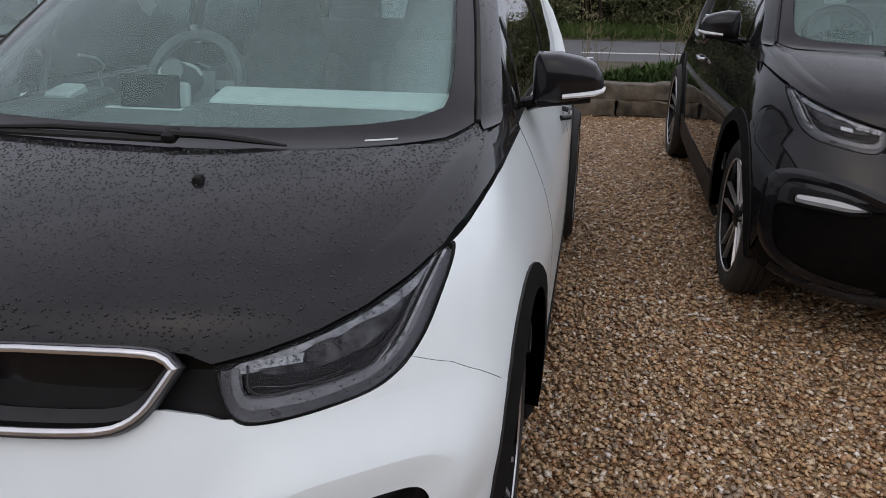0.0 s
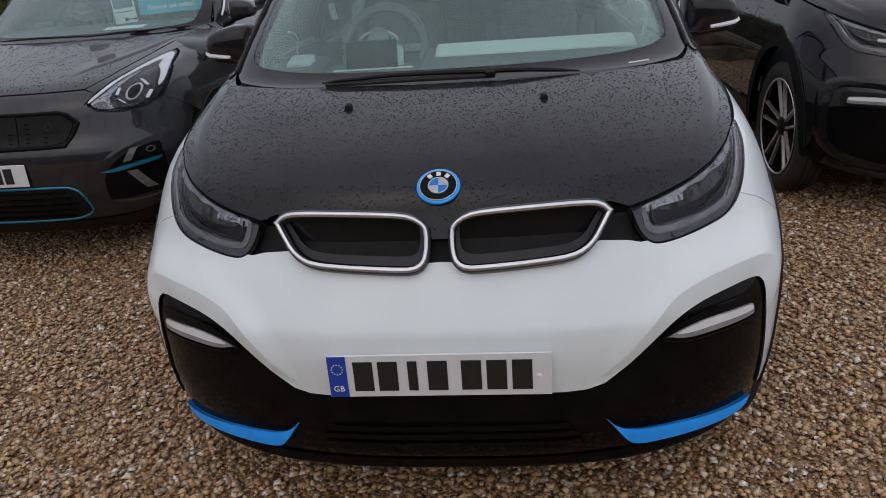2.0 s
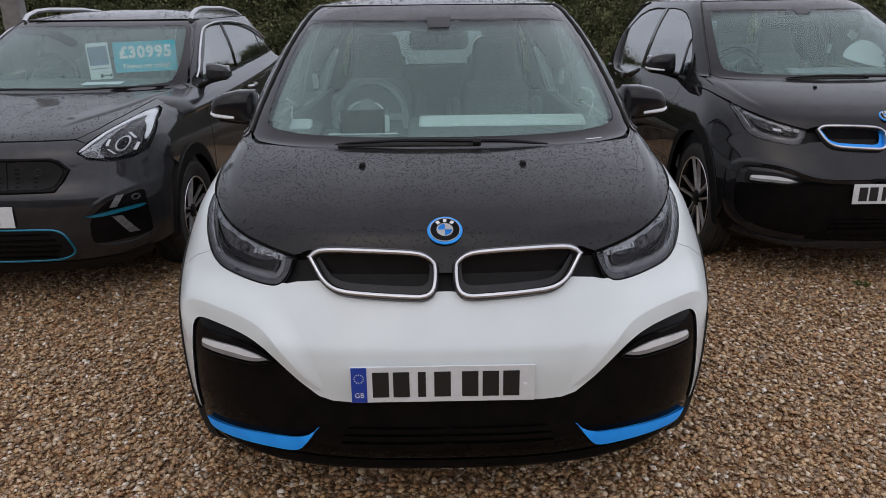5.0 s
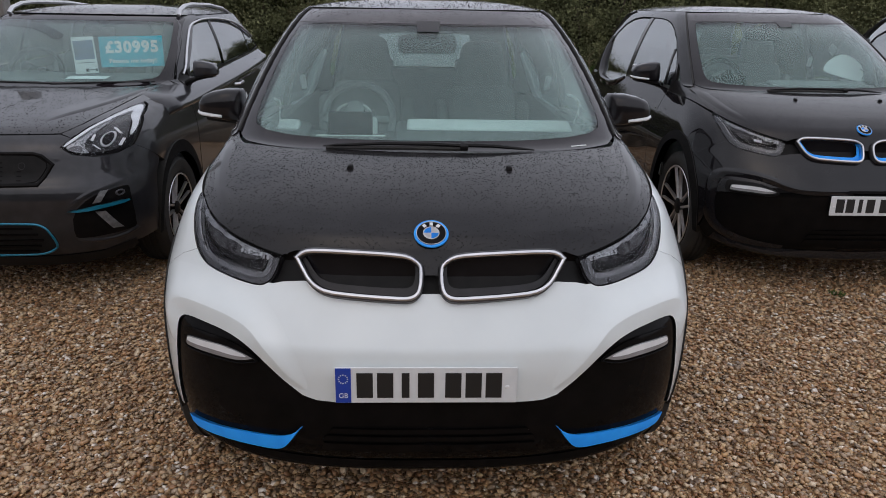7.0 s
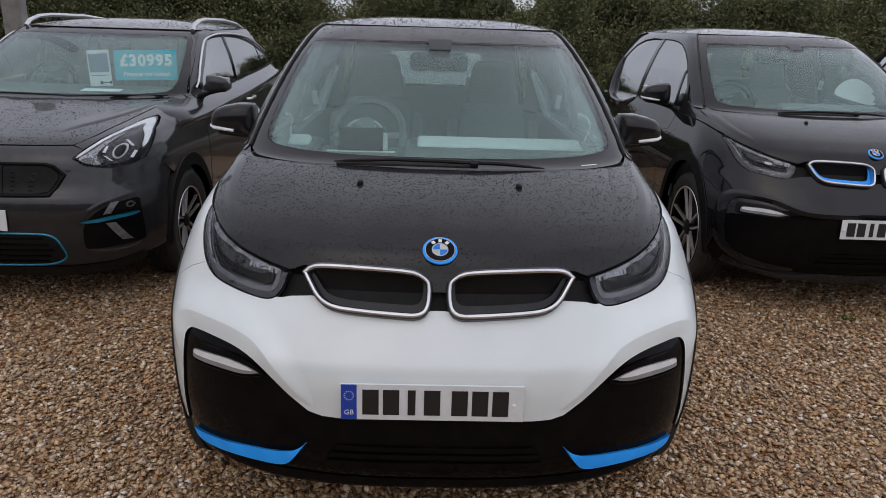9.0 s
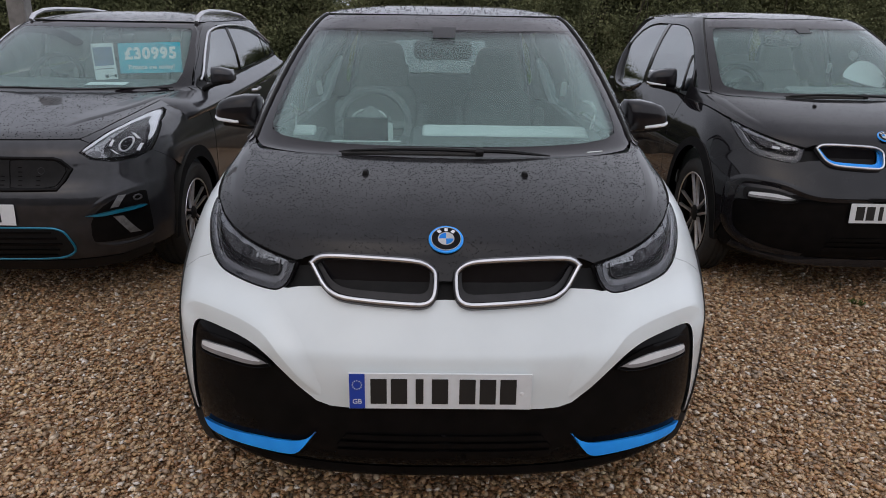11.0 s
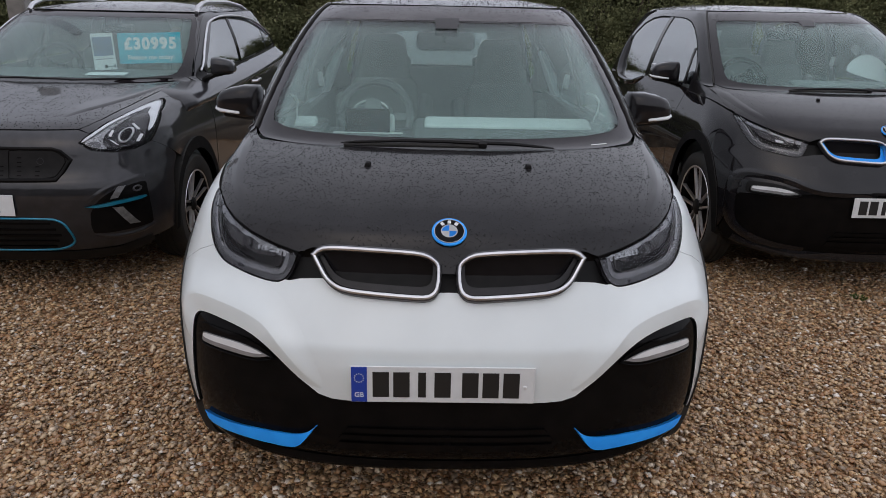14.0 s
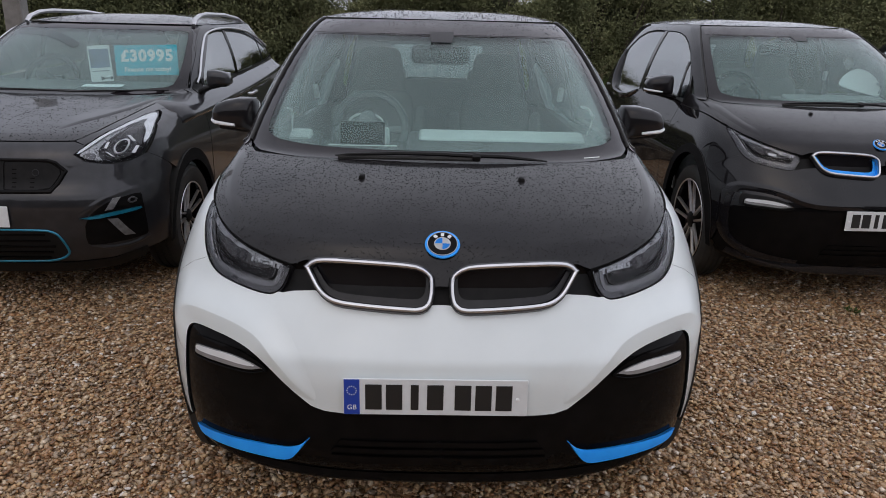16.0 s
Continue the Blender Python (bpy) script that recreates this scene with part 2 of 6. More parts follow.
def wet_glass():
    """Rear glass beaded all over with rain: part clear, part scattering."""
    m = glass("rain_beaded_glass", (0.7, 0.75, 0.75), 1.5)
    n, l = m.node_tree.nodes, m.node_tree.links
    out = n["Material Output"]
    base = out.inputs[0].links[0].from_socket
    tc, v, r, t, x = n.new("ShaderNodeTexCoord"), n.new("ShaderNodeTexVoronoi"), n.new("ShaderNodeValToRGB"), n.new("ShaderNodeBsdfTranslucent"), n.new("ShaderNodeMixShader")
    v.inputs["Scale"].default_value = 110.0
    r.color_ramp.elements[0].color, r.color_ramp.elements[1].color = (0.75, 0.75, 0.75, 1), (0.2, 0.2, 0.2, 1)
    r.color_ramp.elements[0].position, r.color_ramp.elements[1].position = 0.25, 0.5
    t.inputs["Color"].default_value = (0.38, 0.42, 0.42, 1)
    l.new(tc.outputs["Object"], v.inputs["Vector"])
    l.new(v.outputs["Distance"], r.inputs["Fac"])
    l.new(r.outputs["Color"], x.inputs[0])
    l.new(base, x.inputs[1])
    l.new(t.outputs[0], x.inputs[2])
    l.new(x.outputs[0], out.inputs[0])
    return m


WETGLASS = wet_glass()
LENS = glass("clear_lamp_lens", (0.93, 0.94, 0.95), 1.22)

# ---- mesh helpers ----


def group(name, label, category, m=None, grp="", kind=""):
    e = new(name)
    if m is not None:
        e.matrix_world = m
    return tagged(e, label, category, grp, kind)


def part(name, bm, material, parent, label="", smooth=35):
    me = bpy.data.meshes.new(name)
    bmesh.ops.recalc_face_normals(bm, faces=bm.faces)
    bm.to_mesh(me)
    bm.free()
    return finish(name, me, material, parent, label, smooth)


def finish(name, me, material, parent, label="", smooth=35):
    me.materials.append(material)
    me.polygons.foreach_set("use_smooth", [True] * len(me.polygons))
    if smooth:
        me.set_sharp_from_angle(angle=radians(smooth))
    ob = new(name, me)
    ob.parent = parent
    if label:
        ob["label"] = label
    return ob


def from_lists(name, verts, faces, material, parent, label="", smooth=35):
    me = bpy.data.meshes.new(name)
    me.from_pydata([tuple(v) for v in verts], [], faces)
    me.update()
    return finish(name, me, material, parent, label, smooth)


def block(bm, size, m=None, bevel=0.0, segments=2, taper=1.0):
    """A bevelled box of that size round the origin, its top narrowed by taper, put at the pose m."""
    r = bmesh.ops.create_cube(bm, size=1.0)
    vs = r["verts"]
    for v in vs:
        k = taper if v.co.z > 0 else 1.0
        v.co = Vector((v.co.x * size[0] * k, v.co.y * size[1] * k, v.co.z * size[2]))
    if bevel:
        es = list({e for v in vs for e in v.link_edges})
        out = bmesh.ops.bevel(bm, geom=es, offset=bevel, segments=segments, affect="EDGES", profile=0.6)
        vs = list({v for f in out["faces"] for v in f.verts} | {v for v in vs if v.is_valid})
    if m is not None:
        bmesh.ops.transform(bm, matrix=m, verts=vs)
    return vs


def lathe(bm, profile, steps=48, axis="x"):
    """Turns a profile of (radius, along) round the x axis."""
    rings = []
    for k in range(steps):
        a = 2 * math.pi * k / steps
        rings.append([bm.verts.new((h, r * math.cos(a), r * math.sin(a))) for r, h in profile])
    for k in range(steps):
        p, q = rings[k], rings[(k + 1) % steps]
        for i in range(len(profile) - 1):
            bm.faces.new((p[i], p[i + 1], q[i + 1], q[i]))
    return rings


def tube(bm, points, radii, sides=8, flat=1.0, caps=True):
    """A tube along points, its radius given point by point or once."""
    pts = [Vector(p) for p in points]
    if not isinstance(radii, (list, tuple)):
        radii = [radii] * len(pts)
    rings = []
    for i, p in enumerate(pts):
        d = (pts[min(i + 1, len(pts) - 1)] - pts[max(i - 1, 0)]).normalized()
        u = d.cross(Vector((0, 0, 1)))
        u = u.normalized() if u.length > 1e-3 else Vector((1, 0, 0))
        w = u.cross(d)
        rings.append([bm.verts.new(p + radii[i] * (math.cos(2 * math.pi * k / sides) * u + flat * math.sin(2 * math.pi * k / sides) * w)) for k in range(sides)])
    for a, b in zip(rings, rings[1:]):
        for k in range(sides):
            bm.faces.new((a[k], a[(k + 1) % sides], b[(k + 1) % sides], b[k]))
    if caps:
        bm.faces.new(rings[0][::-1])
        bm.faces.new(rings[-1])


def chaikin(poly, times=2):
    """Softens a closed outline; a point given twice stays sharper."""
    p = np.array(poly, float)
    for _ in range(times):
        q = np.roll(p, -1, axis=0)
        p = np.stack([0.75 * p + 0.25 * q, 0.25 * p + 0.75 * q], 1).reshape(-1, 2)
    return p


def dense(poly, step):
    p = np.array(poly, float)
    out = []
    for a, b in zip(p, np.roll(p, -1, axis=0)):
        d = np.linalg.norm(b - a)
        if d < 1e-5:
            continue
        k = max(1, int(math.ceil(d / step)))
        out += [a + (b - a) * i / k for i in range(k)]
    return np.array(out)


def inside(poly, pts):
    x, y = pts[:, 0], pts[:, 1]
    c = np.zeros(len(pts), bool)
    for a, b in zip(poly, np.roll(poly, -1, axis=0)):
        if a[1] == b[1]:
            continue
        c ^= ((a[1] > y) != (b[1] > y)) & (x < (b[0] - a[0]) * (y - a[1]) / (b[1] - a[1]) + a[0])
    return c


def inset(poly, d):
    """The outline drawn in by d (out: minus)."""
    p = np.array(poly, float)
    area = np.sum(p[:, 0] * np.roll(p[:, 1], -1) - np.roll(p[:, 0], -1) * p[:, 1])
    t = np.roll(p, -1, axis=0) - np.roll(p, 1, axis=0)
    t /= np.maximum(np.linalg.norm(t, axis=1), 1e-9)[:, None]
    n = np.stack([-t[:, 1], t[:, 0]], 1) * (1 if area > 0 else -1)
    return p + n * d


# ---- car bodies: level outlines stacked along the profile of the nose ----


def hermite(tab, v):
    V = tab[:, 0]
    m = np.gradient(tab[:, 1:], V, axis=0)
    v = np.clip(np.asarray(v, float), V[0], V[-1])
    i = np.clip(np.searchsorted(V, v, side="right") - 1, 0, len(V) - 2)
    h = V[i + 1] - V[i]
    t = ((v - V[i]) / h)[..., None]
    h = h[..., None]
    a, b, ma, mb = tab[i, 1:], tab[i + 1, 1:], m[i] * h, m[i + 1] * h
    return a * (2 * t**3 - 3 * t * t + 1) + ma * (t**3 - 2 * t * t + t) + b * (3 * t * t - 2 * t**3) + mb * (t**3 - t * t)


class Body:
    """tab: rows of level, height, nose, half width, depth of the rounded nose, roundness; tail: rows of height and rear end."""

    def __init__(self, tab, tail, tail_depth=0.5, taper=0.06, tuck=0.0):
        self.tab, self.tail, self.tail_depth, self.taper, self.tuck = np.array(tab), np.array(tail), tail_depth, taper, tuck
        self.vs = np.linspace(self.tab[0, 0], self.tab[-1, 0], 600)
        self.zs = np.maximum.accumulate(hermite(self.tab, self.vs)[:, 0])

    def level(self, z):
        return np.interp(z, self.zs, self.vs)

    def at(self, v):
        return np.moveaxis(hermite(self.tab, v), -1, 0)

    def half(self, y, v):
        z, nose, w, d, p = self.at(v)
        rear = np.interp(z, self.tail[:, 0], self.tail[:, 1])
        f = np.clip((y - nose) / d, 0, 1)
        r = np.clip((rear - y) / self.tail_depth, 0, 1)
        k = 1 - self.taper * np.clip((y - 1.9) / 2.0, 0, 1) ** 2 - self.tuck * np.clip((z - 1.08) / 0.45, 0, 1) ** 1.5 * np.clip((y - 2.1) / 1.5, 0, 1) ** 1.6
        return w * k * (1 - (1 - f) ** p) ** (1 / p) * (1 - (1 - r) ** p) ** (1 / p), z

    def place(self, mode, q):
        """Points of the skin. front: (x, level); ratio: (share of half width, level); left, right: (y, height); rear: (x, height)."""
        a, b = q[:, 0], q[:, 1]
        if mode in ("front", "ratio"):
            z, nose, w, d, p = self.at(b)
            r = np.clip(np.abs(a) / (w if mode == "front" else 1.0), 0, 1)
            return np.stack([np.sign(a) * r * w, nose + d * (1 - (1 - r**p) ** (1 / p)), z], 1)
        v = self.level(b)
        if mode == "rear":
            z, nose, w, d, p = self.at(v)
            rear = np.interp(z, self.tail[:, 0], self.tail[:, 1])
            w = w * (1 - self.taper)
            r = np.clip(np.abs(a) / w, 0, 1)
            return np.stack([np.sign(a) * r * w, rear - self.tail_depth * (1 - (1 - r**p) ** (1 / p)), z], 1)
        x, z = self.half(a, v)
        return np.stack([x if mode == "right" else -x, a, b], 1)

    def normal(self, mode, q):
        e = 0.004
        da = self.place(mode, q + [e, 0]) - self.place(mode, q - [e, 0])
        db = self.place(mode, q + [0, e]) - self.place(mode, q - [0, e])
        n = np.cross(da, db)
        if mode in ("left", "rear"):
            n = -n
        length = np.linalg.norm(n, axis=1)
        bad = length < 1e-9
        n[bad] = (0, -1, 0)
        return n / np.maximum(np.linalg.norm(n, axis=1), 1e-9)[:, None]


class Recess:
    """An upright field behind the skin, level with the skin at one level of the nose."""

    def __init__(self, body, level, back):
        self.body, self.held, self.back = body, level, back

    def place(self, mode, q):
        P = self.body.place(mode, q)
        P[:, 1] = self.body.place(mode, np.stack([q[:, 0], np.full(len(q), self.held)], 1))[:, 1] + self.back + 0.12 * (P[:, 2] - 0.84)
        return P

    def normal(self, mode, q):
        return Body.normal(self, mode, q)


def tunnel(name, outer, inner, mode, outline, lift, material, parent, label=""):
    """The wall between an outline on one skin and the same outline on another."""
    q = dense(outline, 0.012)
    a = outer.place(mode, q) + outer.normal(mode, q) * lift
    b = inner.place(mode, q)
    n = len(q)
    faces = [(i, (i + 1) % n, n + (i + 1) % n, n + i) for i in range(n)]
    return from_lists(name, np.concatenate([a, b]), faces, material, parent, label, 60)


def panel(name, body, mode, outline, material, parent, label="", lift=0.0, thick=0.012, step=0.035, hole=None, gap=0.0015, roll=0.0, lining=True, bow=0.0):
    """A sheet cut to an outline and laid on the skin, with its own thickness and edges."""
    from mathutils import geometry
    loops = [dense(inset(dense(outline, step * 0.6), gap) if gap else outline, step * 0.6)]
    if hole is not None:
        loops.append(dense(hole, step * 0.6))
    lo, hi = loops[0].min(0), loops[0].max(0)
    gx, gy = np.meshgrid(np.arange(lo[0], hi[0], step), np.arange(lo[1], hi[1], step))
    gx[1::2] += step * 0.5
    grid = np.stack([gx.ravel(), gy.ravel()], 1)
    keep = inside(loops[0], grid)
    for k, loop in enumerate(loops):
        if k:
            keep &= ~inside(loop, grid)
        d = np.min(np.linalg.norm(grid[:, None] - loop[None], axis=2), axis=1)
        keep &= d > step * 0.4
    pts, edges, n = [], [], 0
    for loop in loops:
        pts += [Vector(p) for p in loop]
        edges += [(n + i, n + (i + 1) % len(loop)) for i in range(len(loop))]
        n += len(loop)
    pts += [Vector(p) for p in grid[keep]]
    vs, es, fs, *_ = geometry.delaunay_2d_cdt(pts, edges, [], 1, 1e-6)
    if hole is not None:
        fs = [f for f in fs if not inside(loops[1], np.mean([[vs[i].x, vs[i].y] for i in f], axis=0)[None])[0]]
    q = np.array([(v.x, v.y) for v in vs])
    P, N = body.place(mode, q), body.normal(mode, q)
    if bow:
        # barrel shaped glass by its normals alone, tipped up to mirror more sky
        z = (P[:, 2] - P[:, 2].min()) / max(P[:, 2].max() - P[:, 2].min(), 1e-6)
        N = N + np.stack([np.zeros(len(z)), np.zeros(len(z)), bow * (0.5 + z)], 1)
        N /= np.linalg.norm(N, axis=1)[:, None]
    count = {}
    for f in fs:
        for a, b in zip(f, list(f[1:]) + [f[0]]):
            count[(a, b)] = count.get((a, b), 0) + 1
    border = [(a, b) for a, b in count if (b, a) not in count]
    rim = {a for e in border for a in e}
    drop = np.zeros(len(q))
    if roll:
        drop[list(rim)] = roll
    top, low = P + N * (lift - drop)[:, None], P + N * (lift - thick)
    m = len(q)
    # front faces, back faces, and a rim with corners of its own
    f0 = fs[len(fs) // 2]
    a, b, c = (top[i] for i in f0[:3])
    flip = np.dot(np.cross(b - a, c - a), N[f0[0]]) < 0
    faces = [tuple(f[::-1]) if flip else tuple(f) for f in fs]
    faces += [tuple(i + m for i in f[::-1]) for f in faces]
    index = {i: k for k, i in enumerate(sorted(rim))}
    ring = sorted(rim)
    base = 2 * m
    for a, b in border:
        u, w = (a, b) if not flip else (b, a)
        faces.append((base + index[w], base + index[u], base + len(ring) + index[u], base + len(ring) + index[w]))
    verts = np.concatenate([top, low, top[ring], low[ring]])
    me = bpy.data.meshes.new(name)
    me.from_pydata(verts.tolist(), [], faces)
    me.update()
    me.materials.append(material)
    me.polygons.foreach_set("use_smooth", [True] * len(me.polygons))
    if lining and material not in (SCREEN, SIDEGLASS, LENS, WETGLASS, VEIL, THIN_VEIL):
        me.materials.append(CABIN)
        me.materials.append(RUBBER)
        back = np.zeros(len(faces), np.int32)
        back[len(fs):2 * len(fs)] = 1
        if mode in ("left", "right", "rear"):
            back[2 * len(fs):] = 2
        me.polygons.foreach_set("material_index", back)
    side = np.zeros((len(verts), 3))
    side[:m], side[m:base] = N, -N
    centre = P[ring].mean(0)
    out = P[ring] - centre
    out -= N[ring] * np.sum(out * N[ring], 1)[:, None]
    out /= np.maximum(np.linalg.norm(out, axis=1), 1e-9)[:, None]
    side[base:] = np.concatenate([out, out])
    me.normals_split_custom_set_from_vertices([tuple(v) for v in side])
    ob = new(name, me)
    ob.parent = parent
    if label:
        ob["label"] = label
    return ob


def bead(name, body, mode, outline, width, height, material, parent, label="", lift=0.0, depth=0.0, closed=True, shape=((0, 0), (0.12, 0.75), (0.35, 1), (0.65, 1), (0.9, 0.7), (1, 0))):
    """A moulding that follows an outline on the skin: its section goes inwards by width and rises by height."""
    loop = dense(outline, 0.012) if closed else np.array(outline, float)
    rows = []
    for s, h in shape:
        q = inset(loop, s * width)
        rows.append(body.place(mode, q) + body.normal(mode, q) * (lift + (h * height if s < 1 else h * height - depth)))
    n, k = len(loop), len(shape)
    verts = np.concatenate(rows)
    faces = []
    for j in range(k - 1):
        for i in range(n if closed else n - 1):
            i2 = (i + 1) % n
            faces.append((j * n + i, j * n + i2, (j + 1) * n + i2, (j + 1) * n + i))
    bm = bmesh.new()
    vv = [bm.verts.new(v) for v in verts]
    for f in faces:
        try:
            bm.faces.new([vv[i] for i in f])
        except ValueError:
            pass
    return part(name, bm, material, parent, label, 50)


def ridge(name, body, mode, path, width, height, material, parent, label="", lift=0.0, shape=((0, 0), (0.4, 0.9), (0.5, 1), (0.62, 0.9), (1, 0)), sharp=60, fade=0.3, narrow=1.0):
    """An open moulding along a path on the skin, spreading to the path's left by width and fading out at its ends."""
    p = chaikin_open(np.array(path, float))
    t = np.gradient(p, axis=0)
    t /= np.maximum(np.linalg.norm(t, axis=1), 1e-9)[:, None]
    side = np.stack([-t[:, 1], t[:, 0]], 1)
    ease = np.clip(np.minimum(np.arange(len(p)), np.arange(len(p))[::-1]) / (fade * len(p)), 0, 1)
    bm = bmesh.new()
    rows = []
    for s, h in shape:
        q = p + side * (s * width * (narrow + (1 - narrow) * ease))[:, None]
        rows.append([bm.verts.new(v) for v in body.place(mode, q) + body.normal(mode, q) * (lift * ease + h * height * ease - 0.003 * (1 - ease) ** 4)[:, None]])
    for a, b in zip(rows, rows[1:]):
        for i in range(len(p) - 1):
            bm.faces.new((a[i], a[i + 1], b[i + 1], b[i]))
    return part(name, bm, material, parent, label, sharp)


def chaikin_open(p, times=3):
    for _ in range(times):
        q = np.stack([0.75 * p[:-1] + 0.25 * p[1:], 0.25 * p[:-1] + 0.75 * p[1:]], 1).reshape(-1, 2)
        p = np.concatenate([p[:1], q, p[-1:]])
    return p


def strip(path, left, right=0.0):
    """The outline of a band along an open path; left and right: its reach to either side."""
    p = chaikin_open(np.array(path, float), 2)
    t = np.gradient(p, axis=0)
    t /= np.maximum(np.linalg.norm(t, axis=1), 1e-9)[:, None]
    side = np.stack([-t[:, 1], t[:, 0]], 1)
    w = np.interp(np.linspace(0, 1, len(p)), np.linspace(0, 1, len(left)), left) if isinstance(left, (list, tuple)) else left * np.ones(len(p))
    return np.concatenate([p + side * w[:, None], (p - side * right)[::-1]])


def drops(name, body, mode, outline, count, parent, seed, size=(0.0012, 0.0035), lift=0.001, bias=0.0):
    """Rain drops standing on a panel: low domes joined into one mesh."""
    rnd = np.random.RandomState(seed)
    o = np.array(outline, float)
    lo, hi = o.min(0), o.max(0)
    q = lo + (hi - lo) * rnd.rand(count * 3, 2)
    q = q[inside(o, q)]
    if bias:
        q = q[rnd.rand(len(q)) < ((q[:, 1] - lo[1]) / (hi[1] - lo[1])) * bias + (1 - bias)]
    q = q[:count]
    P, N = body.place(mode, q), body.normal(mode, q)
    return domes(name, P + N * lift, N, rnd, size, parent)


def domes(name, P, N, rnd, size, parent):
    n = len(P)
    r = size[0] + (size[1] - size[0]) * rnd.rand(n) ** 2.2
    U = np.cross(N, (0.3, 0.2, 0.93))
    U /= np.maximum(np.linalg.norm(U, axis=1), 1e-9)[:, None]
    W = np.cross(N, U)
    a = np.arange(6) * math.pi / 3
    verts = np.zeros((n, 13, 3))
    for ring, (k, h) in enumerate(((1.0, 0.0), (0.7, 0.38))):
        for i in range(6):
            wob = 1 + 0.25 * (rnd.rand(n) - 0.5)
            verts[:, ring * 6 + i] = P + (r * k * wob)[:, None] * (math.cos(a[i]) * U + math.sin(a[i]) * W) + N * (r * h)[:, None]
    verts[:, 12] = P + N * (r * 0.52)[:, None]
    f = []
    for i in range(6):
        j = (i + 1) % 6
        f += [(i, j, 6 + j), (i, 6 + j, 6 + i), (6 + i, 6 + j, 12)]
    faces = (np.array(f)[None] + 13 * np.arange(n)[:, None, None]).reshape(-1, 3)
    me = mesh_arrays(name, verts.reshape(-1, 3), faces)
    me.materials.append(WET)
    me.polygons.foreach_set("use_smooth", [True] * len(me.polygons))
    ob = new(name, me)
    ob.parent = parent
    return tagged(ob, "small clear rain drops", "", "", "stuff")


def mesh_arrays(name, verts, tris):
    me = bpy.data.meshes.new(name)
    me.vertices.add(len(verts))
    me.vertices.foreach_set("co", np.asarray(verts, np.float32).ravel())
    k = tris.shape[1]
    me.loops.add(tris.size)
    me.loops.foreach_set("vertex_index", tris.ravel().astype(np.int32))
    me.polygons.add(len(tris))
    me.polygons.foreach_set("loop_start", np.arange(0, tris.size, k, dtype=np.int32))
    me.polygons.foreach_set("loop_total", np.full(len(tris), k, np.int32))
    me.update(calc_edges=True)
    return me


def mirrored(poly):
    return [(-a, b) for a, b in poly]


def writing(name, text, size, m, material, parent, label="", bold=0.0, spread=1.0):
    c = bpy.data.curves.new(name, "FONT")
    c.body, c.size, c.align_x, c.align_y, c.extrude = text, size, "CENTER", "CENTER", 0.0006
    c.offset = size * bold
    c.space_character = spread
    tmp = new(name, c)
    dg = bpy.context.evaluated_depsgraph_get()
    me = bpy.data.meshes.new_from_object(tmp.evaluated_get(dg))
    bpy.data.objects.remove(tmp)
    me.materials.append(material)
    ob = new(name, me)
    ob.parent = parent
    ob.matrix_local = m
    if label:
        ob["label"] = label
    return ob

# ---- ground, road and hedge ----


def gravel_colours(n, l, p, source):
    r = n.new("ShaderNodeValToRGB")
    e = r.color_ramp.elements
    e[0].position, e[0].color = 0.0, (0.12, 0.07, 0.033, 1)
    e[1].position, e[1].color = 1.0, (0.80, 0.74, 0.65, 1)
    for pos, c in ((0.1, (0.26, 0.125, 0.05)), (0.24, (0.47, 0.265, 0.12)), (0.36, (0.26, 0.195, 0.13)), (0.48, (0.55, 0.33, 0.145)), (0.6, (0.36, 0.275, 0.19)), (0.72, (0.64, 0.44, 0.225)), (0.82, (0.41, 0.25, 0.125)), (0.92, (0.72, 0.56, 0.36))):
        k = e.new(pos)
        k.color = (*c, 1)
    l.new(source, r.inputs["Fac"])
    return r


def stone_material():
    m, p, n, l = bsdf("wet_pea_gravel", (0.25, 0.18, 0.1), 0.3, spec=0.6)
    g = n.new("ShaderNodeNewGeometry")
    r = gravel_colours(n, l, p, g.outputs["Random Per Island"])
    tc, a, x = n.new("ShaderNodeTexCoord"), n.new("ShaderNodeTexNoise"), n.new("ShaderNodeMix")
    a.inputs["Scale"].default_value, a.inputs["Detail"].default_value = 160.0, 4.0
    l.new(tc.outputs["Object"], a.inputs["Vector"])
    x.data_type, x.blend_type = "RGBA", "MULTIPLY"
    x.inputs["Factor"].default_value = 0.5
    k = n.new("ShaderNodeValToRGB")
    k.color_ramp.elements[0].color, k.color_ramp.elements[1].color = (0.35, 0.337, 0.347, 1), (1.42, 1.385, 1.47, 1)
    l.new(a.outputs["Fac"], k.inputs["Fac"])
    l.new(r.outputs["Color"], x.inputs["A"])
    l.new(k.outputs["Color"], x.inputs["B"])
    l.new(x.outputs["Result"], p.inputs["Base Color"])
    return m


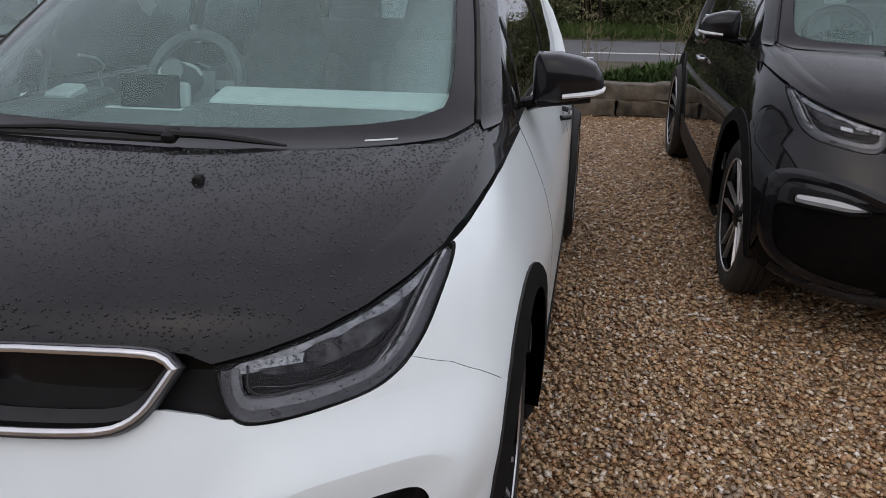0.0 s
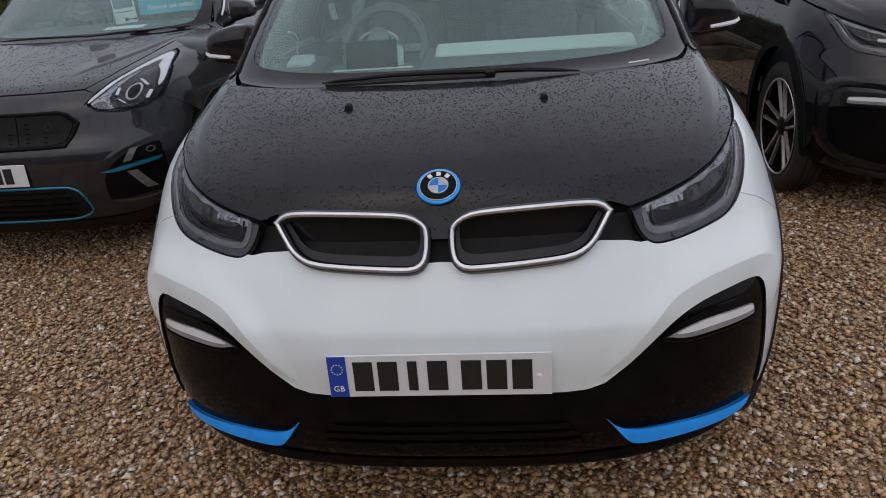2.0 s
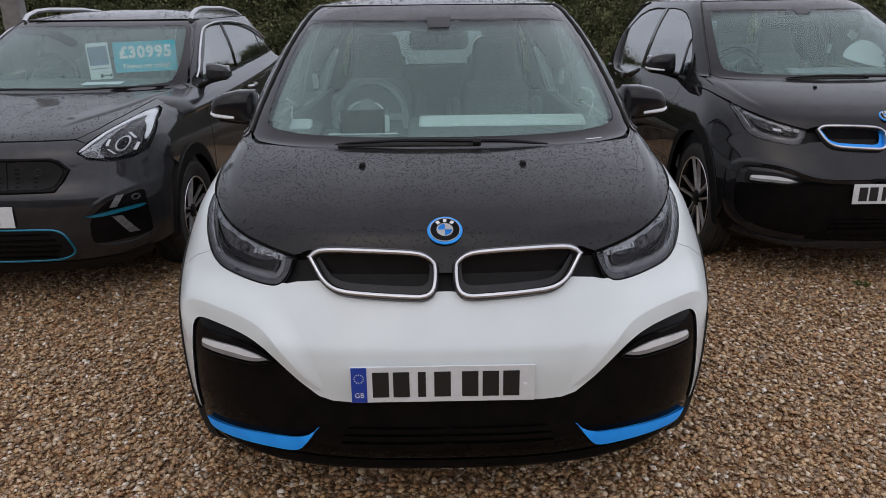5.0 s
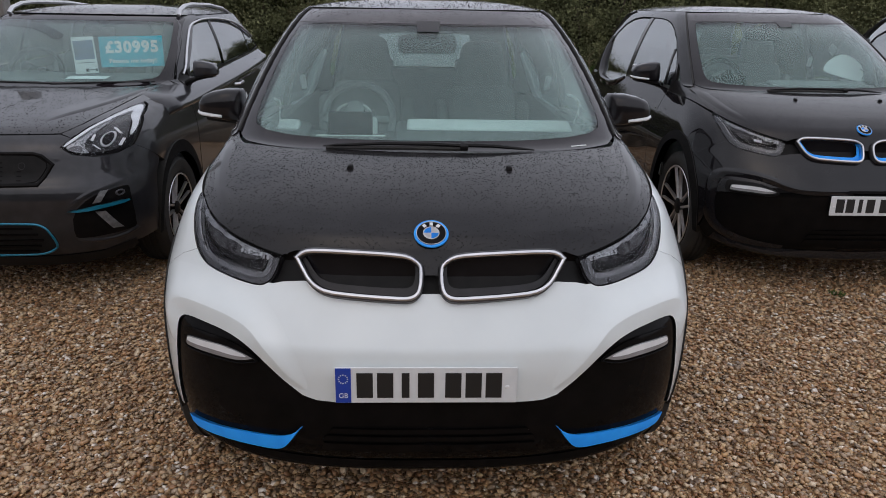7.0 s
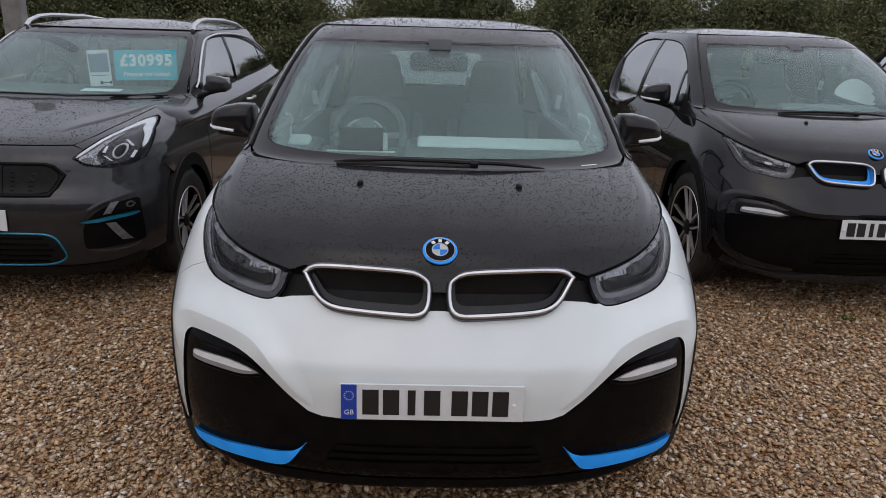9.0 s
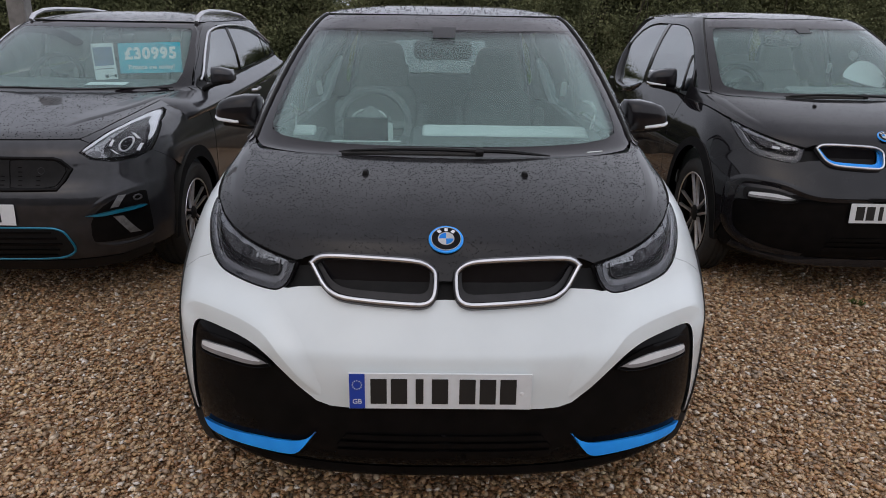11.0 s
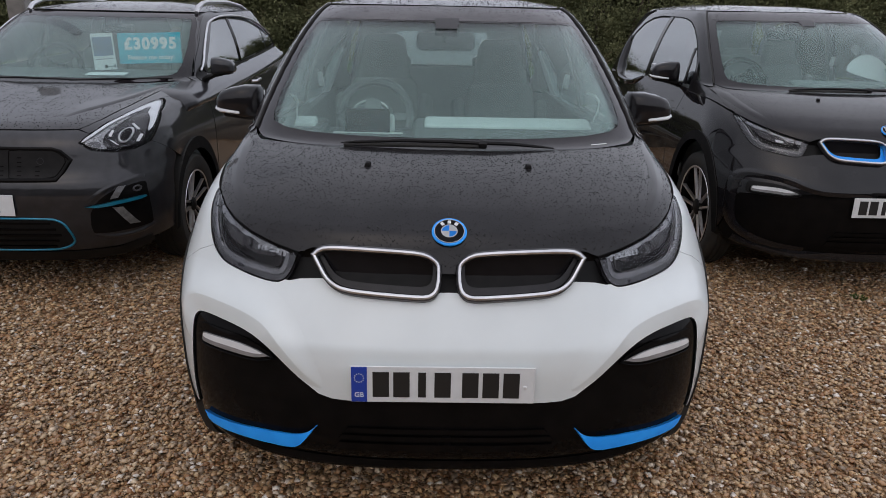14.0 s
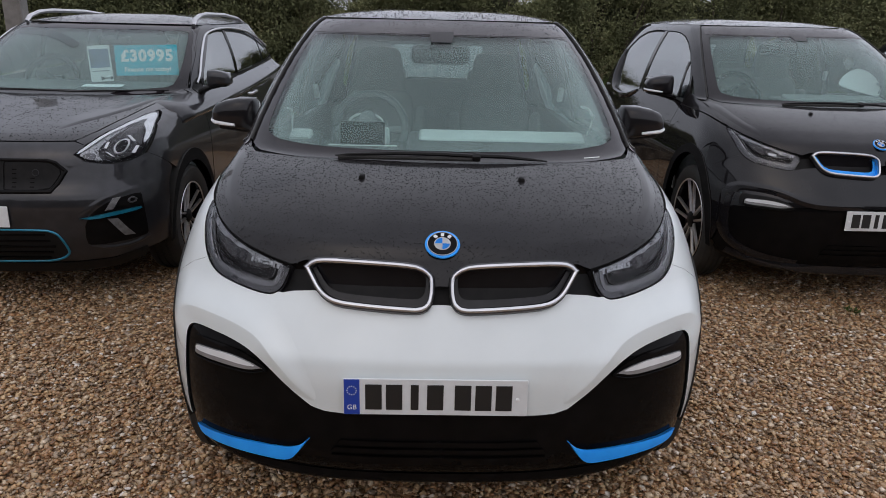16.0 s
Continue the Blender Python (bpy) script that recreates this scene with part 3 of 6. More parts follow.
def bed_material():
    m, p, n, l = bsdf("gravel_bed", (0.15, 0.1, 0.06), 0.6)
    tc = n.new("ShaderNodeTexCoord")
    v = n.new("ShaderNodeTexVoronoi")
    v.inputs["Scale"].default_value = 75.0
    l.new(tc.outputs["Object"], v.inputs["Vector"])
    s = n.new("ShaderNodeSeparateColor")
    l.new(v.outputs["Color"], s.inputs["Color"])
    r = gravel_colours(n, l, p, s.outputs["Red"])
    # the same colours, darkened by the shadow that loose stones throw on each other
    self_shade = n.new("ShaderNodeMix")
    self_shade.data_type, self_shade.blend_type = "RGBA", "MULTIPLY"
    self_shade.inputs["Factor"].default_value = 1.0
    self_shade.inputs["B"].default_value = (0.68, 0.62, 0.555, 1)
    l.new(r.outputs["Color"], self_shade.inputs["A"])
    l.new(self_shade.outputs["Result"], p.inputs["Base Color"])
    b = n.new("ShaderNodeBump")
    b.invert = True
    b.inputs["Strength"].default_value, b.inputs["Distance"].default_value = 1.0, 0.012
    l.new(v.outputs["Distance"], b.inputs["Height"])
    l.new(b.outputs["Normal"], p.inputs["Normal"])
    return m


STONE, BED = stone_material(), bed_material()
ASPHALT = vary(bsdf("grey_asphalt", (0.08, 0.08, 0.08), 0.7), (0.075, 0.075, 0.078), (0.115, 0.115, 0.118), 1.5, rough_low=0.55, rough_high=0.8, bump=0.3, bump_scale=120)
LINE = vary(bsdf("road_line_paint", (0.6, 0.6, 0.58), 0.6), (0.5, 0.5, 0.48), (0.66, 0.66, 0.64), 8)
SOIL = vary(bsdf("verge_soil", (0.06, 0.05, 0.03), 0.9), (0.045, 0.04, 0.02), (0.09, 0.075, 0.04), 3, bump=0.5, bump_scale=40)
TIMBER = vary(bsdf("weathered_sleeper_timber", (0.13, 0.1, 0.075), 0.8), (0.05, 0.042, 0.03), (0.21, 0.175, 0.13), 7, detail=8.0, rough_low=0.7, rough_high=0.9, bump=0.9, bump_scale=30)
POSTWOOD = vary(bsdf("grey_post_timber", (0.2, 0.18, 0.16), 0.8), (0.13, 0.125, 0.118), (0.25, 0.24, 0.225), 6, bump=0.4, bump_scale=40)
BARK = vary(bsdf("hedge_bark", (0.06, 0.045, 0.03), 0.9), (0.04, 0.03, 0.02), (0.09, 0.07, 0.05), 8, bump=0.3)


def leaf_material(name, dark, light, dry, scale=0.9):
    m, p, n, l = bsdf(name, light, 0.7, spec=0.12)
    g = n.new("ShaderNodeNewGeometry")
    r = n.new("ShaderNodeValToRGB")
    r.color_ramp.elements[0].color, r.color_ramp.elements[1].color = (*dark, 1), (*dry, 1)
    k = r.color_ramp.elements.new(0.75)
    k.color = (*light, 1)
    tc, a, k2 = n.new("ShaderNodeTexCoord"), n.new("ShaderNodeTexNoise"), n.new("ShaderNodeMath")
    a.inputs["Scale"].default_value, a.inputs["Detail"].default_value = scale, 4.0
    l.new(tc.outputs["Object"], a.inputs["Vector"])
    k2.operation = "MULTIPLY_ADD"
    k2.inputs[1].default_value = 0.35
    sh = n.new("ShaderNodeMapRange")
    sh.inputs["From Min"].default_value, sh.inputs["From Max"].default_value = 0.3, 0.7
    sh.inputs["To Min"].default_value, sh.inputs["To Max"].default_value = 0.0, 0.62
    l.new(a.outputs["Fac"], sh.inputs["Value"])
    l.new(g.outputs["Random Per Island"], k2.inputs[0])
    l.new(sh.outputs["Result"], k2.inputs[2])
    l.new(k2.outputs[0], r.inputs["Fac"])
    l.new(r.outputs["Color"], p.inputs["Base Color"])
    return m


LEAF = leaf_material("hedge_leaves", (0.044, 0.054, 0.026), (0.19, 0.195, 0.095), (0.34, 0.29, 0.17), 1.0)
GRASS = leaf_material("verge_grass", (0.04, 0.065, 0.018), (0.085, 0.12, 0.035), (0.2, 0.17, 0.08))
WEED = leaf_material("verge_weeds", (0.035, 0.06, 0.02), (0.08, 0.12, 0.04), (0.11, 0.13, 0.05))
DRY = leaf_material("dry_stalks", (0.12, 0.09, 0.05), (0.22, 0.18, 0.11), (0.32, 0.27, 0.18))


def sheet(name, x0, x1, y0, y1, z, material, label, category):
    bm = bmesh.new()
    vs = [bm.verts.new(p) for p in ((x0, y0, z), (x1, y0, z), (x1, y1, z), (x0, y1, z))]
    bm.faces.new(vs)
    ob = part(name, bm, material, None, "", 0)
    return tagged(ob, label, category, "", "structure")


sheet("ground", -400, 400, -400, 600, 0.0, BED, "wet brown pea gravel ground of a car yard", "ground")
sheet("road", -200, 200, 9.6, 14.3, 0.012, ASPHALT, "grey wet asphalt road behind the yard", "road")
bm = bmesh.new()
for k in range(-6, 7):
    block(bm, (3.0, 0.12, 0.004), pose(2.2 + 7.5 * k, 12.2, 0.016))
tagged(part("road_line", bm, LINE, None), "broken white painted line on the asphalt road", "road line", "", "structure")


def ribbon_leaves(name, P, H, material, rnd, length, width, label, category, kind="stuff", lean=0.5):
    """Blades or leaves as small folded two-quad strips at P, heading along H."""
    n = len(P)
    S = np.cross(H, rnd.normal(size=(n, 3)))
    S /= np.maximum(np.linalg.norm(S, axis=1), 1e-9)[:, None]
    L = length * (0.6 + 0.8 * rnd.rand(n))
    W = width * (0.6 + 0.8 * rnd.rand(n))
    bend = np.cross(H, S) * (lean * (rnd.rand(n) - 0.3))[:, None]
    mid = P + H * (L * 0.5)[:, None]
    tip = P + (H + bend) * L[:, None]
    verts = np.stack([P, mid + S * (W * 0.5)[:, None], tip, mid - S * (W * 0.5)[:, None]], 1)
    verts[:, 2] += np.cross(H, S) * (W * 0.15)[:, None]
    faces = np.array([(0, 1, 2), (0, 2, 3)])[None] + 4 * np.arange(n)[:, None, None]
    me = mesh_arrays(name, verts.reshape(-1, 3), faces.reshape(-1, 3))
    me.materials.append(material)
    ob = new(name, me)
    return tagged(ob, label, category, "", kind) if label else ob


def crest(x, dips):
    """The uneven top of a hedge as a share of its height, lower at its dips."""
    c = 0.93 + 0.04 * math.sin(x * 0.9) + 0.03 * math.sin(x * 2.7 + 1)
    return c - sum(d * math.exp(-((x - m) / w) ** 2) for m, w, d in dips)


def hedge(x0, x1, y0, depth, height, seed, count, leaf=0.06, dips=()):
    rnd = np.random.RandomState(seed)
    e = group("hedge", "tall dense dark green hedgerow with brown patches", "hedge", pose(0, 0, 0))
    bm = bmesh.new()
    for x in np.arange(x0, x1, 0.55):
        x = x + rnd.uniform(-0.2, 0.2)
        y = y0 + depth * rnd.uniform(0.25, 0.7)
        h = height * rnd.uniform(0.6, 0.95)
        tube(bm, [(x, y, 0), (x + rnd.uniform(-.15, .15), y + rnd.uniform(-.1, .1), h * 0.4), (x + rnd.uniform(-.4, .4), y + rnd.uniform(-.2, .2), h)], [0.05, 0.035, 0.012], 5)
    tagged(part("woody_growth", bm, BARK, e), "bare brown hedge wood", "", "", "stuff")
    # clumps of leaves over an uneven front and top
    k = count // 340
    cx = rnd.uniform(x0, x1, k)
    top = height * np.array([crest(x, dips) for x in cx]) * (0.97 + 0.06 * rnd.rand(k))
    cz = top * rnd.rand(k) ** 0.7
    cy = y0 + depth * (0.16 * np.sin(cx * 1.7) * 0.5 + 0.62 * rnd.rand(k) ** 1.2 + 0.25 * (cz / height) ** 2)
    C = np.stack([cx, cy, cz], 1)
    P = np.repeat(C, 340, axis=0) + rnd.normal(size=(k * 340, 3)) * np.repeat(0.5 + 0.9 * rnd.rand(k, 1), 340, axis=0) * (0.25, 0.18, 0.17)
    P[:, 2] = np.abs(P[:, 2])
    H = rnd.normal(size=P.shape) + (0, -0.5, 0.3)
    H /= np.linalg.norm(H, axis=1)[:, None]
    ob = ribbon_leaves("foliage", P, H, LEAF, rnd, leaf, leaf * 0.62, "", "")
    ob.parent = e
    tagged(ob, "many small dull green leaves", "", "", "stuff")
    # an added solid heart closes the hedge, its inner shade put into the colour
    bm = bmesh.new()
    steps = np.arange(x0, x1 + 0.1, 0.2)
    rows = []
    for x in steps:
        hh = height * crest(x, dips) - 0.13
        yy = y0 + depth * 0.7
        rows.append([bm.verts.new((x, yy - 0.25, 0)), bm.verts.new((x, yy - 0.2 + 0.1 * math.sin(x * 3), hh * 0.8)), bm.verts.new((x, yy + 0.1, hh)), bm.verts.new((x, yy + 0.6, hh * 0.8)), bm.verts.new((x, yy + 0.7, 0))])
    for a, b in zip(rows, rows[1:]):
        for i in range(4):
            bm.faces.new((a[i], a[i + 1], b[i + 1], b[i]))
    part("hedge_core", bm, LEAFCORE, e, "dark solid core coloured like shade inside a hedge")
    return e


# colour of the added core, dark for the shade among leaves
LEAFCORE = vary(bsdf("shade_dark_hedge_core", (0.015, 0.017, 0.008), 0.9), (0.018, 0.02, 0.009), (0.04, 0.043, 0.018), 6, bump=0.8, bump_scale=14)
hedge(-22, 26, 16.6, 2.2, 2.95, 3, 440000, 0.07, ((-2.35, 0.6, 0.42), (2.45, 0.4, 0.34), (7.3, 0.5, 0.22), (9.6, 0.35, 0.16)))
# unseen hedge added behind the camera, to darken reflections in the car fronts
hedge(-30, 30, -14.0, 2.0, 4.6, 5, 70000, 0.2)

rnd = np.random.RandomState(11)
n = 42000
P = np.stack([rnd.uniform(-22, 26, n), rnd.uniform(14.35, 17.2, n), np.zeros(n)], 1)
H = rnd.normal(size=(n, 3)) * (0.35, 0.35, 0.1) + (0, 0, 1)
H /= np.linalg.norm(H, axis=1)[:, None]
ribbon_leaves("grass_verge", P, H, GRASS, rnd, 0.2, 0.018, "rough green grass verge along the hedge", "grass")
sheet("verge", -200, 200, 6.95, 9.6, 0.2, SOIL, "bare dark soil bank behind the timber sleepers", "verge")
sheet("far_verge", -200, 200, 14.3, 40, 0.02, SOIL, "dark soil under the far grass", "verge")

# timber sleepers stacked two high along the yard's edge
for k in range(-3, 5):
    for row in range(2):
        bm = bmesh.new()
        block(bm, (2.38, 0.22, 0.165), None, 0.025, 3)
        rr = random.Random(k * 7 + row)
        long = [e for e in bm.edges if abs(e.verts[0].co.x - e.verts[1].co.x) > 1]
        bmesh.ops.subdivide_edges(bm, edges=long, cuts=26)
        for v in bm.verts:
            v.co += Vector((rr.uniform(-.012, .012), rr.uniform(-.010, .010) + .012 * math.sin(5 * v.co.x + k), rr.uniform(-.009, .009) + .008 * math.sin(7 * v.co.x + 2 * k)))
        ob = part("timber_sleeper", bm, TIMBER, None, "", 60)
        ob.matrix_world = pose(2.4 * k + 0.55 * row, 6.85 + 0.02 * rr.uniform(-1, 1), 0.083 + 0.165 * row, rr.uniform(-1.5, 1.5), 0, rr.uniform(-.6, .6))
        tagged(ob, "weathered brown timber sleeper edging the gravel yard", "sleeper", "sleepers along the yard")

# weeds and dry stalks on the bank
rnd = np.random.RandomState(21)
for cx, cy, r, cnt in ((1.75, 7.55, 0.55, 2600), (3.3, 7.8, 0.5, 1500), (-1.3, 7.7, 0.45, 1200), (-3.8, 7.6, 0.5, 1200)):
    a, q = rnd.uniform(0, 6.28, cnt), r * rnd.rand(cnt) ** 0.6
    P = np.stack([cx + q * np.cos(a) * 1.3, cy + q * np.sin(a) * 0.6, 0.2 + 0.16 * rnd.rand(cnt) * (1.1 - q / r)], 1)
    H = rnd.normal(size=(cnt, 3)) * 0.7 + (0, -0.3, 0.8)
    H /= np.linalg.norm(H, axis=1)[:, None]
    ribbon_leaves("weed_clump", P, H, WEED, rnd, 0.14, 0.05, "low green weed clump on the bank behind the sleepers", "weeds", "")
for cx, cy, cnt in ((2.05, 8.0, 26), (1.0, 8.3, 10), (2.7, 8.2, 22), (-4.0, 8.2, 16)):
    bm = bmesh.new()
    for _ in range(cnt):
        x, y, h = cx + rnd.normal() * 0.22, cy + rnd.normal() * 0.2, rnd.uniform(0.35, 0.95)
        dx, dy = rnd.normal() * 0.12, rnd.normal() * 0.1
        tube(bm, [(x, y, 0.2), (x + dx * 0.4, y + dy * 0.4, 0.2 + h * 0.55), (x + dx, y + dy, 0.2 + h)], [0.004, 0.003, 0.0015], 4)
        for _ in range(3):
            t = rnd.uniform(0.5, 1.0)
            tube(bm, [(x + dx * t, y + dy * t, 0.2 + h * t), (x + dx * t + rnd.normal() * 0.05, y + dy * t + rnd.normal() * 0.04, 0.25 + h * t)], [0.003, 0.006], 4)
    tagged(part("dry_stalks", bm, DRY, None), "dry pale brown weed stalks on the bank", "dead stalks")

bm = bmesh.new()
block(bm, (0.20, 0.2, 3.2), pose(0.01, 0, 1.6), 0.012, 2)
block(bm, (0.03, 0.03, 2.9), pose(0.105, -0.1, 1.6), 0.006, 1)
ob = part("timber_post", bm, POSTWOOD, None)
ob.matrix_world = pose(-4.95, 7.15, 0, 0, 0, 4)
tagged(ob, "tall weathered grey timber post at the yard's edge", "post")

a, q = rnd.uniform(0, 6.28, 60), 0.035 * rnd.rand(60) ** 0.5
H = np.stack([np.cos(a), np.sin(a), 1.2 + 0 * a], 1) / 1.56
ribbon_leaves("weed_sprout", np.stack([2.44 + q * np.cos(a), 2.01 + q * np.sin(a), 0 * a + 0.008], 1), H, GRASS, rnd, 0.022, 0.009, "tiny green weed sprouting through the gravel", "weeds", "")

# ---- electric hatchback ----
I3 = Body([
    (.18, .18, .14, .83, .62, 2.8), (.26, .26, .045, .88, .64, 2.8), (.34, .34, .008, .893, .66, 2.8), (.42, .42, -.008, .897, .66, 2.8),
    (.52, .52, -.012, .90, .66, 2.8), (.62, .62, -.008, .90, .66, 2.8), (.66, .66, .002, .90, .66, 2.8), (.70, .70, .026, .90, .66, 2.8), (.76, .76, .064, .897, .66, 2.8),
    (.82, .82, .105, .885, .65, 2.8), (.88, .88, .135, .868, .64, 2.8), (.94, .945, .168, .842, .63, 2.8),
    *[(1.0, .985, .225, .825, .62, 2.8), (1.1, 1.025, .31, .805, .60, 2.8), (1.2, 1.058, .41, .79, .58, 2.8), (1.3, 1.083, .51, .785, .57, 2.8),
    (1.4, 1.102, .605, .782, .56, 2.8)],
    *[(1.5, 1.12, .69, .778, .55, 2.8), (1.6, 1.187, .785, .76, .55, 2.8), (1.8, 1.318, .985, .72, .56, 2.8), (2.0, 1.442, 1.195, .67, .56, 2.8), (2.1, 1.50, 1.315, .64, .55, 2.8), (2.2, 1.545, 1.42, .61, .54, 2.8), (2.3, 1.575, 1.52, .575, .54, 2.8)]],
    [(.18, 3.85), (.5, 3.97), (.9, 3.95), (1.1, 3.9), (1.35, 3.78), (1.575, 3.55)], 0.5, 0.07, 0.15)


def arc(cx, cz, r, a0, a1, n=14):
    return [(cx + r * math.cos(radians(a0 + (a1 - a0) * i / n)), cz + r * math.sin(radians(a0 + (a1 - a0) * i / n))) for i in range(n + 1)]


def oval(cx, cz, a, b, a0, a1, n=26):
    return [(cx + a * math.cos(radians(a0 + (a1 - a0) * i / n)), cz + b * math.sin(radians(a0 + (a1 - a0) * i / n))) for i in range(n + 1)]


def arch_line(a0, a1, n=26, grow=0.0):
    """The lip of the hatchback's front wheel arch, drawn in a little where it runs down to the bumper."""
    out = []
    for i in range(n + 1):
        a = a0 + (a1 - a0) * i / n
        reach = .402 + grow - .03 * min(max((a - 150) / 30, 0), 1)
        out.append((.69 + reach * math.cos(radians(a)), .35 + (.505 + grow) * math.sin(radians(a))))
    return out


def wheel(parent, x, y, r, rim, side, spokes, twin, spoke_mat, width=0.17, barrel=None):
    """side: 1 where the face looks along +x. The wheel is a part of its car; tyre and rim are its pieces."""
    w = new("wheel")
    w.parent = parent
    w.matrix_local = pose(x, y, r, 0, 0, 0 if side > 0 else 180)
    bm = bmesh.new()
    h = width / 2
    prof = [(rim * 0.96, -h * 0.8), (rim + 0.012, -h * 0.95), (r - 0.03, -h), (r - 0.008, -h * 0.82), (r, -h * 0.45)]
    for k in range(-1, 2):
        prof += [(r, k * h * 0.36 - 0.008), (r - 0.007, k * h * 0.36 - 0.006), (r - 0.007, k * h * 0.36 + 0.006), (r, k * h * 0.36 + 0.008)]
    prof += [(r, h * 0.45), (r - 0.008, h * 0.82), (r - 0.03, h), (rim + 0.02, h * 0.97), (rim + 0.004, h * 0.86), (rim * 0.96, h * 0.8)]
    lathe(bm, prof, 56)
    part("tyre", bm, RUBBER, w, "worn black rubber tyre", 40)
    bm = bmesh.new()
    lathe(bm, [(rim * 0.97, h * 0.72), (rim * 1.005, h * 0.9), (rim * 0.985, h * 0.94), (rim * 0.955, h * 0.88), (rim * 0.93, h * 0.5), (rim * 0.9, -h * 0.7), (rim * 0.97, -h * 0.8)], 56)
    part("rim", bm, GLOSS, w, "alloy wheel rim")
    bm = bmesh.new()
    lathe(bm, [(rim * 1.0, h * 0.92), (rim * 0.992, h * 0.955), (rim * 0.965, h * 0.945), (rim * 0.955, h * 0.9)], 56)
    part("rim_edge", bm, ALLOY, w, "bright machined rim edge")
    bm = bmesh.new()
    lathe(bm, [(0.0, h * 0.1), (rim * 0.9, h * 0.0), (rim * 0.9, -h * 0.3)], 40)
    part("brake_disc", bm, LAMPDARK, w, "dark brake disc and hub")
    for k in range(spokes):
        for s in ((-1, 1) if twin else (0,)):
            bm = bmesh.new()
            a = 360 * k / spokes
            z0, z1 = rim * 0.16, rim * 0.96
            n = 5
            rings = []
            for i in range(n + 1):
                t = i / n
                z = z0 + (z1 - z0) * t
                c = s * rim * (0.07 + 0.11 * t)
                half = rim * (0.027 if twin else 0.10) * (1.15 - 0.35 * t + 0.35 * t * t)
                xx = h * (0.62 + 0.24 * t)
                rings.append([bm.verts.new((xx - 0.016, c - half * 1.15, z)), bm.verts.new((xx, c - half * 0.8, z)), bm.verts.new((xx, c + half * 0.8, z)), bm.verts.new((xx - 0.016, c + half * 1.15, z))])
            for p, q in zip(rings, rings[1:]):
                for i in range(4):
                    bm.faces.new((p[i], p[(i + 1) % 4], q[(i + 1) % 4], q[i]))
            bmesh.ops.rotate(bm, verts=bm.verts, cent=(0, 0, 0), matrix=Matrix.Rotation(radians(a + 8), 3, "X"))
            part("spoke", bm, spoke_mat if s <= 0 else ALLOY, w)
    bm = bmesh.new()
    lathe(bm, [(0.0, h * 0.78), (rim * 0.12, h * 0.76), (rim * 0.19, h * 0.66), (rim * 0.2, h * 0.4)], 24)
    part("hub_cap", bm, TRIM, w)
    return w


def seat(parent, x, y, z, material, w=0.5):
    s = new("seat")
    s.parent = parent
    s.matrix_local = pose(x, y, z)
    bm = bmesh.new()
    block(bm, (w, 0.5, 0.16), pose(0, 0, 0.08, 6), 0.05, 3)
    part("cushion", bm, material, s)
    bm = bmesh.new()
    block(bm, (w, 0.15, 0.60), pose(0, 0.29, 0.40, -14), 0.073, 5, 0.72)
    for k in (-1, 1):
        block(bm, (0.09, 0.18, 0.5), pose(k * w * 0.45, 0.27, 0.36, -14, 0, -k * 12), 0.04, 3, 0.7)
    part("backrest", bm, material, s)
    bm = bmesh.new()
    block(bm, (0.32, 0.11, 0.30), pose(0, 0.40, 0.77, -12), 0.054, 5, 0.7)
    part("headrest", bm, material, s)
    return s


def steering_wheel(parent, x, y, z, tilt, r=0.185, grip=None):
    s = new("steering_wheel")
    s.parent = parent
    s.matrix_local = pose(x, y, z, tilt, 0, 0)
    bm = bmesh.new()
    tube(bm, [(r * math.cos(radians(a)), 0, r * math.sin(radians(a))) for a in range(0, 361, 10)], 0.02, 8)
    part("wheel_ring", bm, grip or GRIP, s, "leather wrapped steering wheel ring")
    bm = bmesh.new()
    block(bm, (0.16, 0.05, 0.11), pose(0, 0.01, -0.01), 0.02, 2)
    block(bm, (0.11, 0.025, 0.035), pose(-0.115, 0.005, -0.005), 0.008, 2)
    block(bm, (0.11, 0.025, 0.035), pose(0.115, 0.005, -0.005), 0.008, 2)
    block(bm, (0.05, 0.02, 0.12), pose(0, 0.005, -0.11), 0.008, 2)
    part("steering_hub", bm, grip or GRIP, s)
    bm = bmesh.new()
    tube(bm, [(0, 0.02, 0), (0, -0.14, 0.0)], 0.04, 10)
    part("column", bm, grip or GRIP, s)
    return s


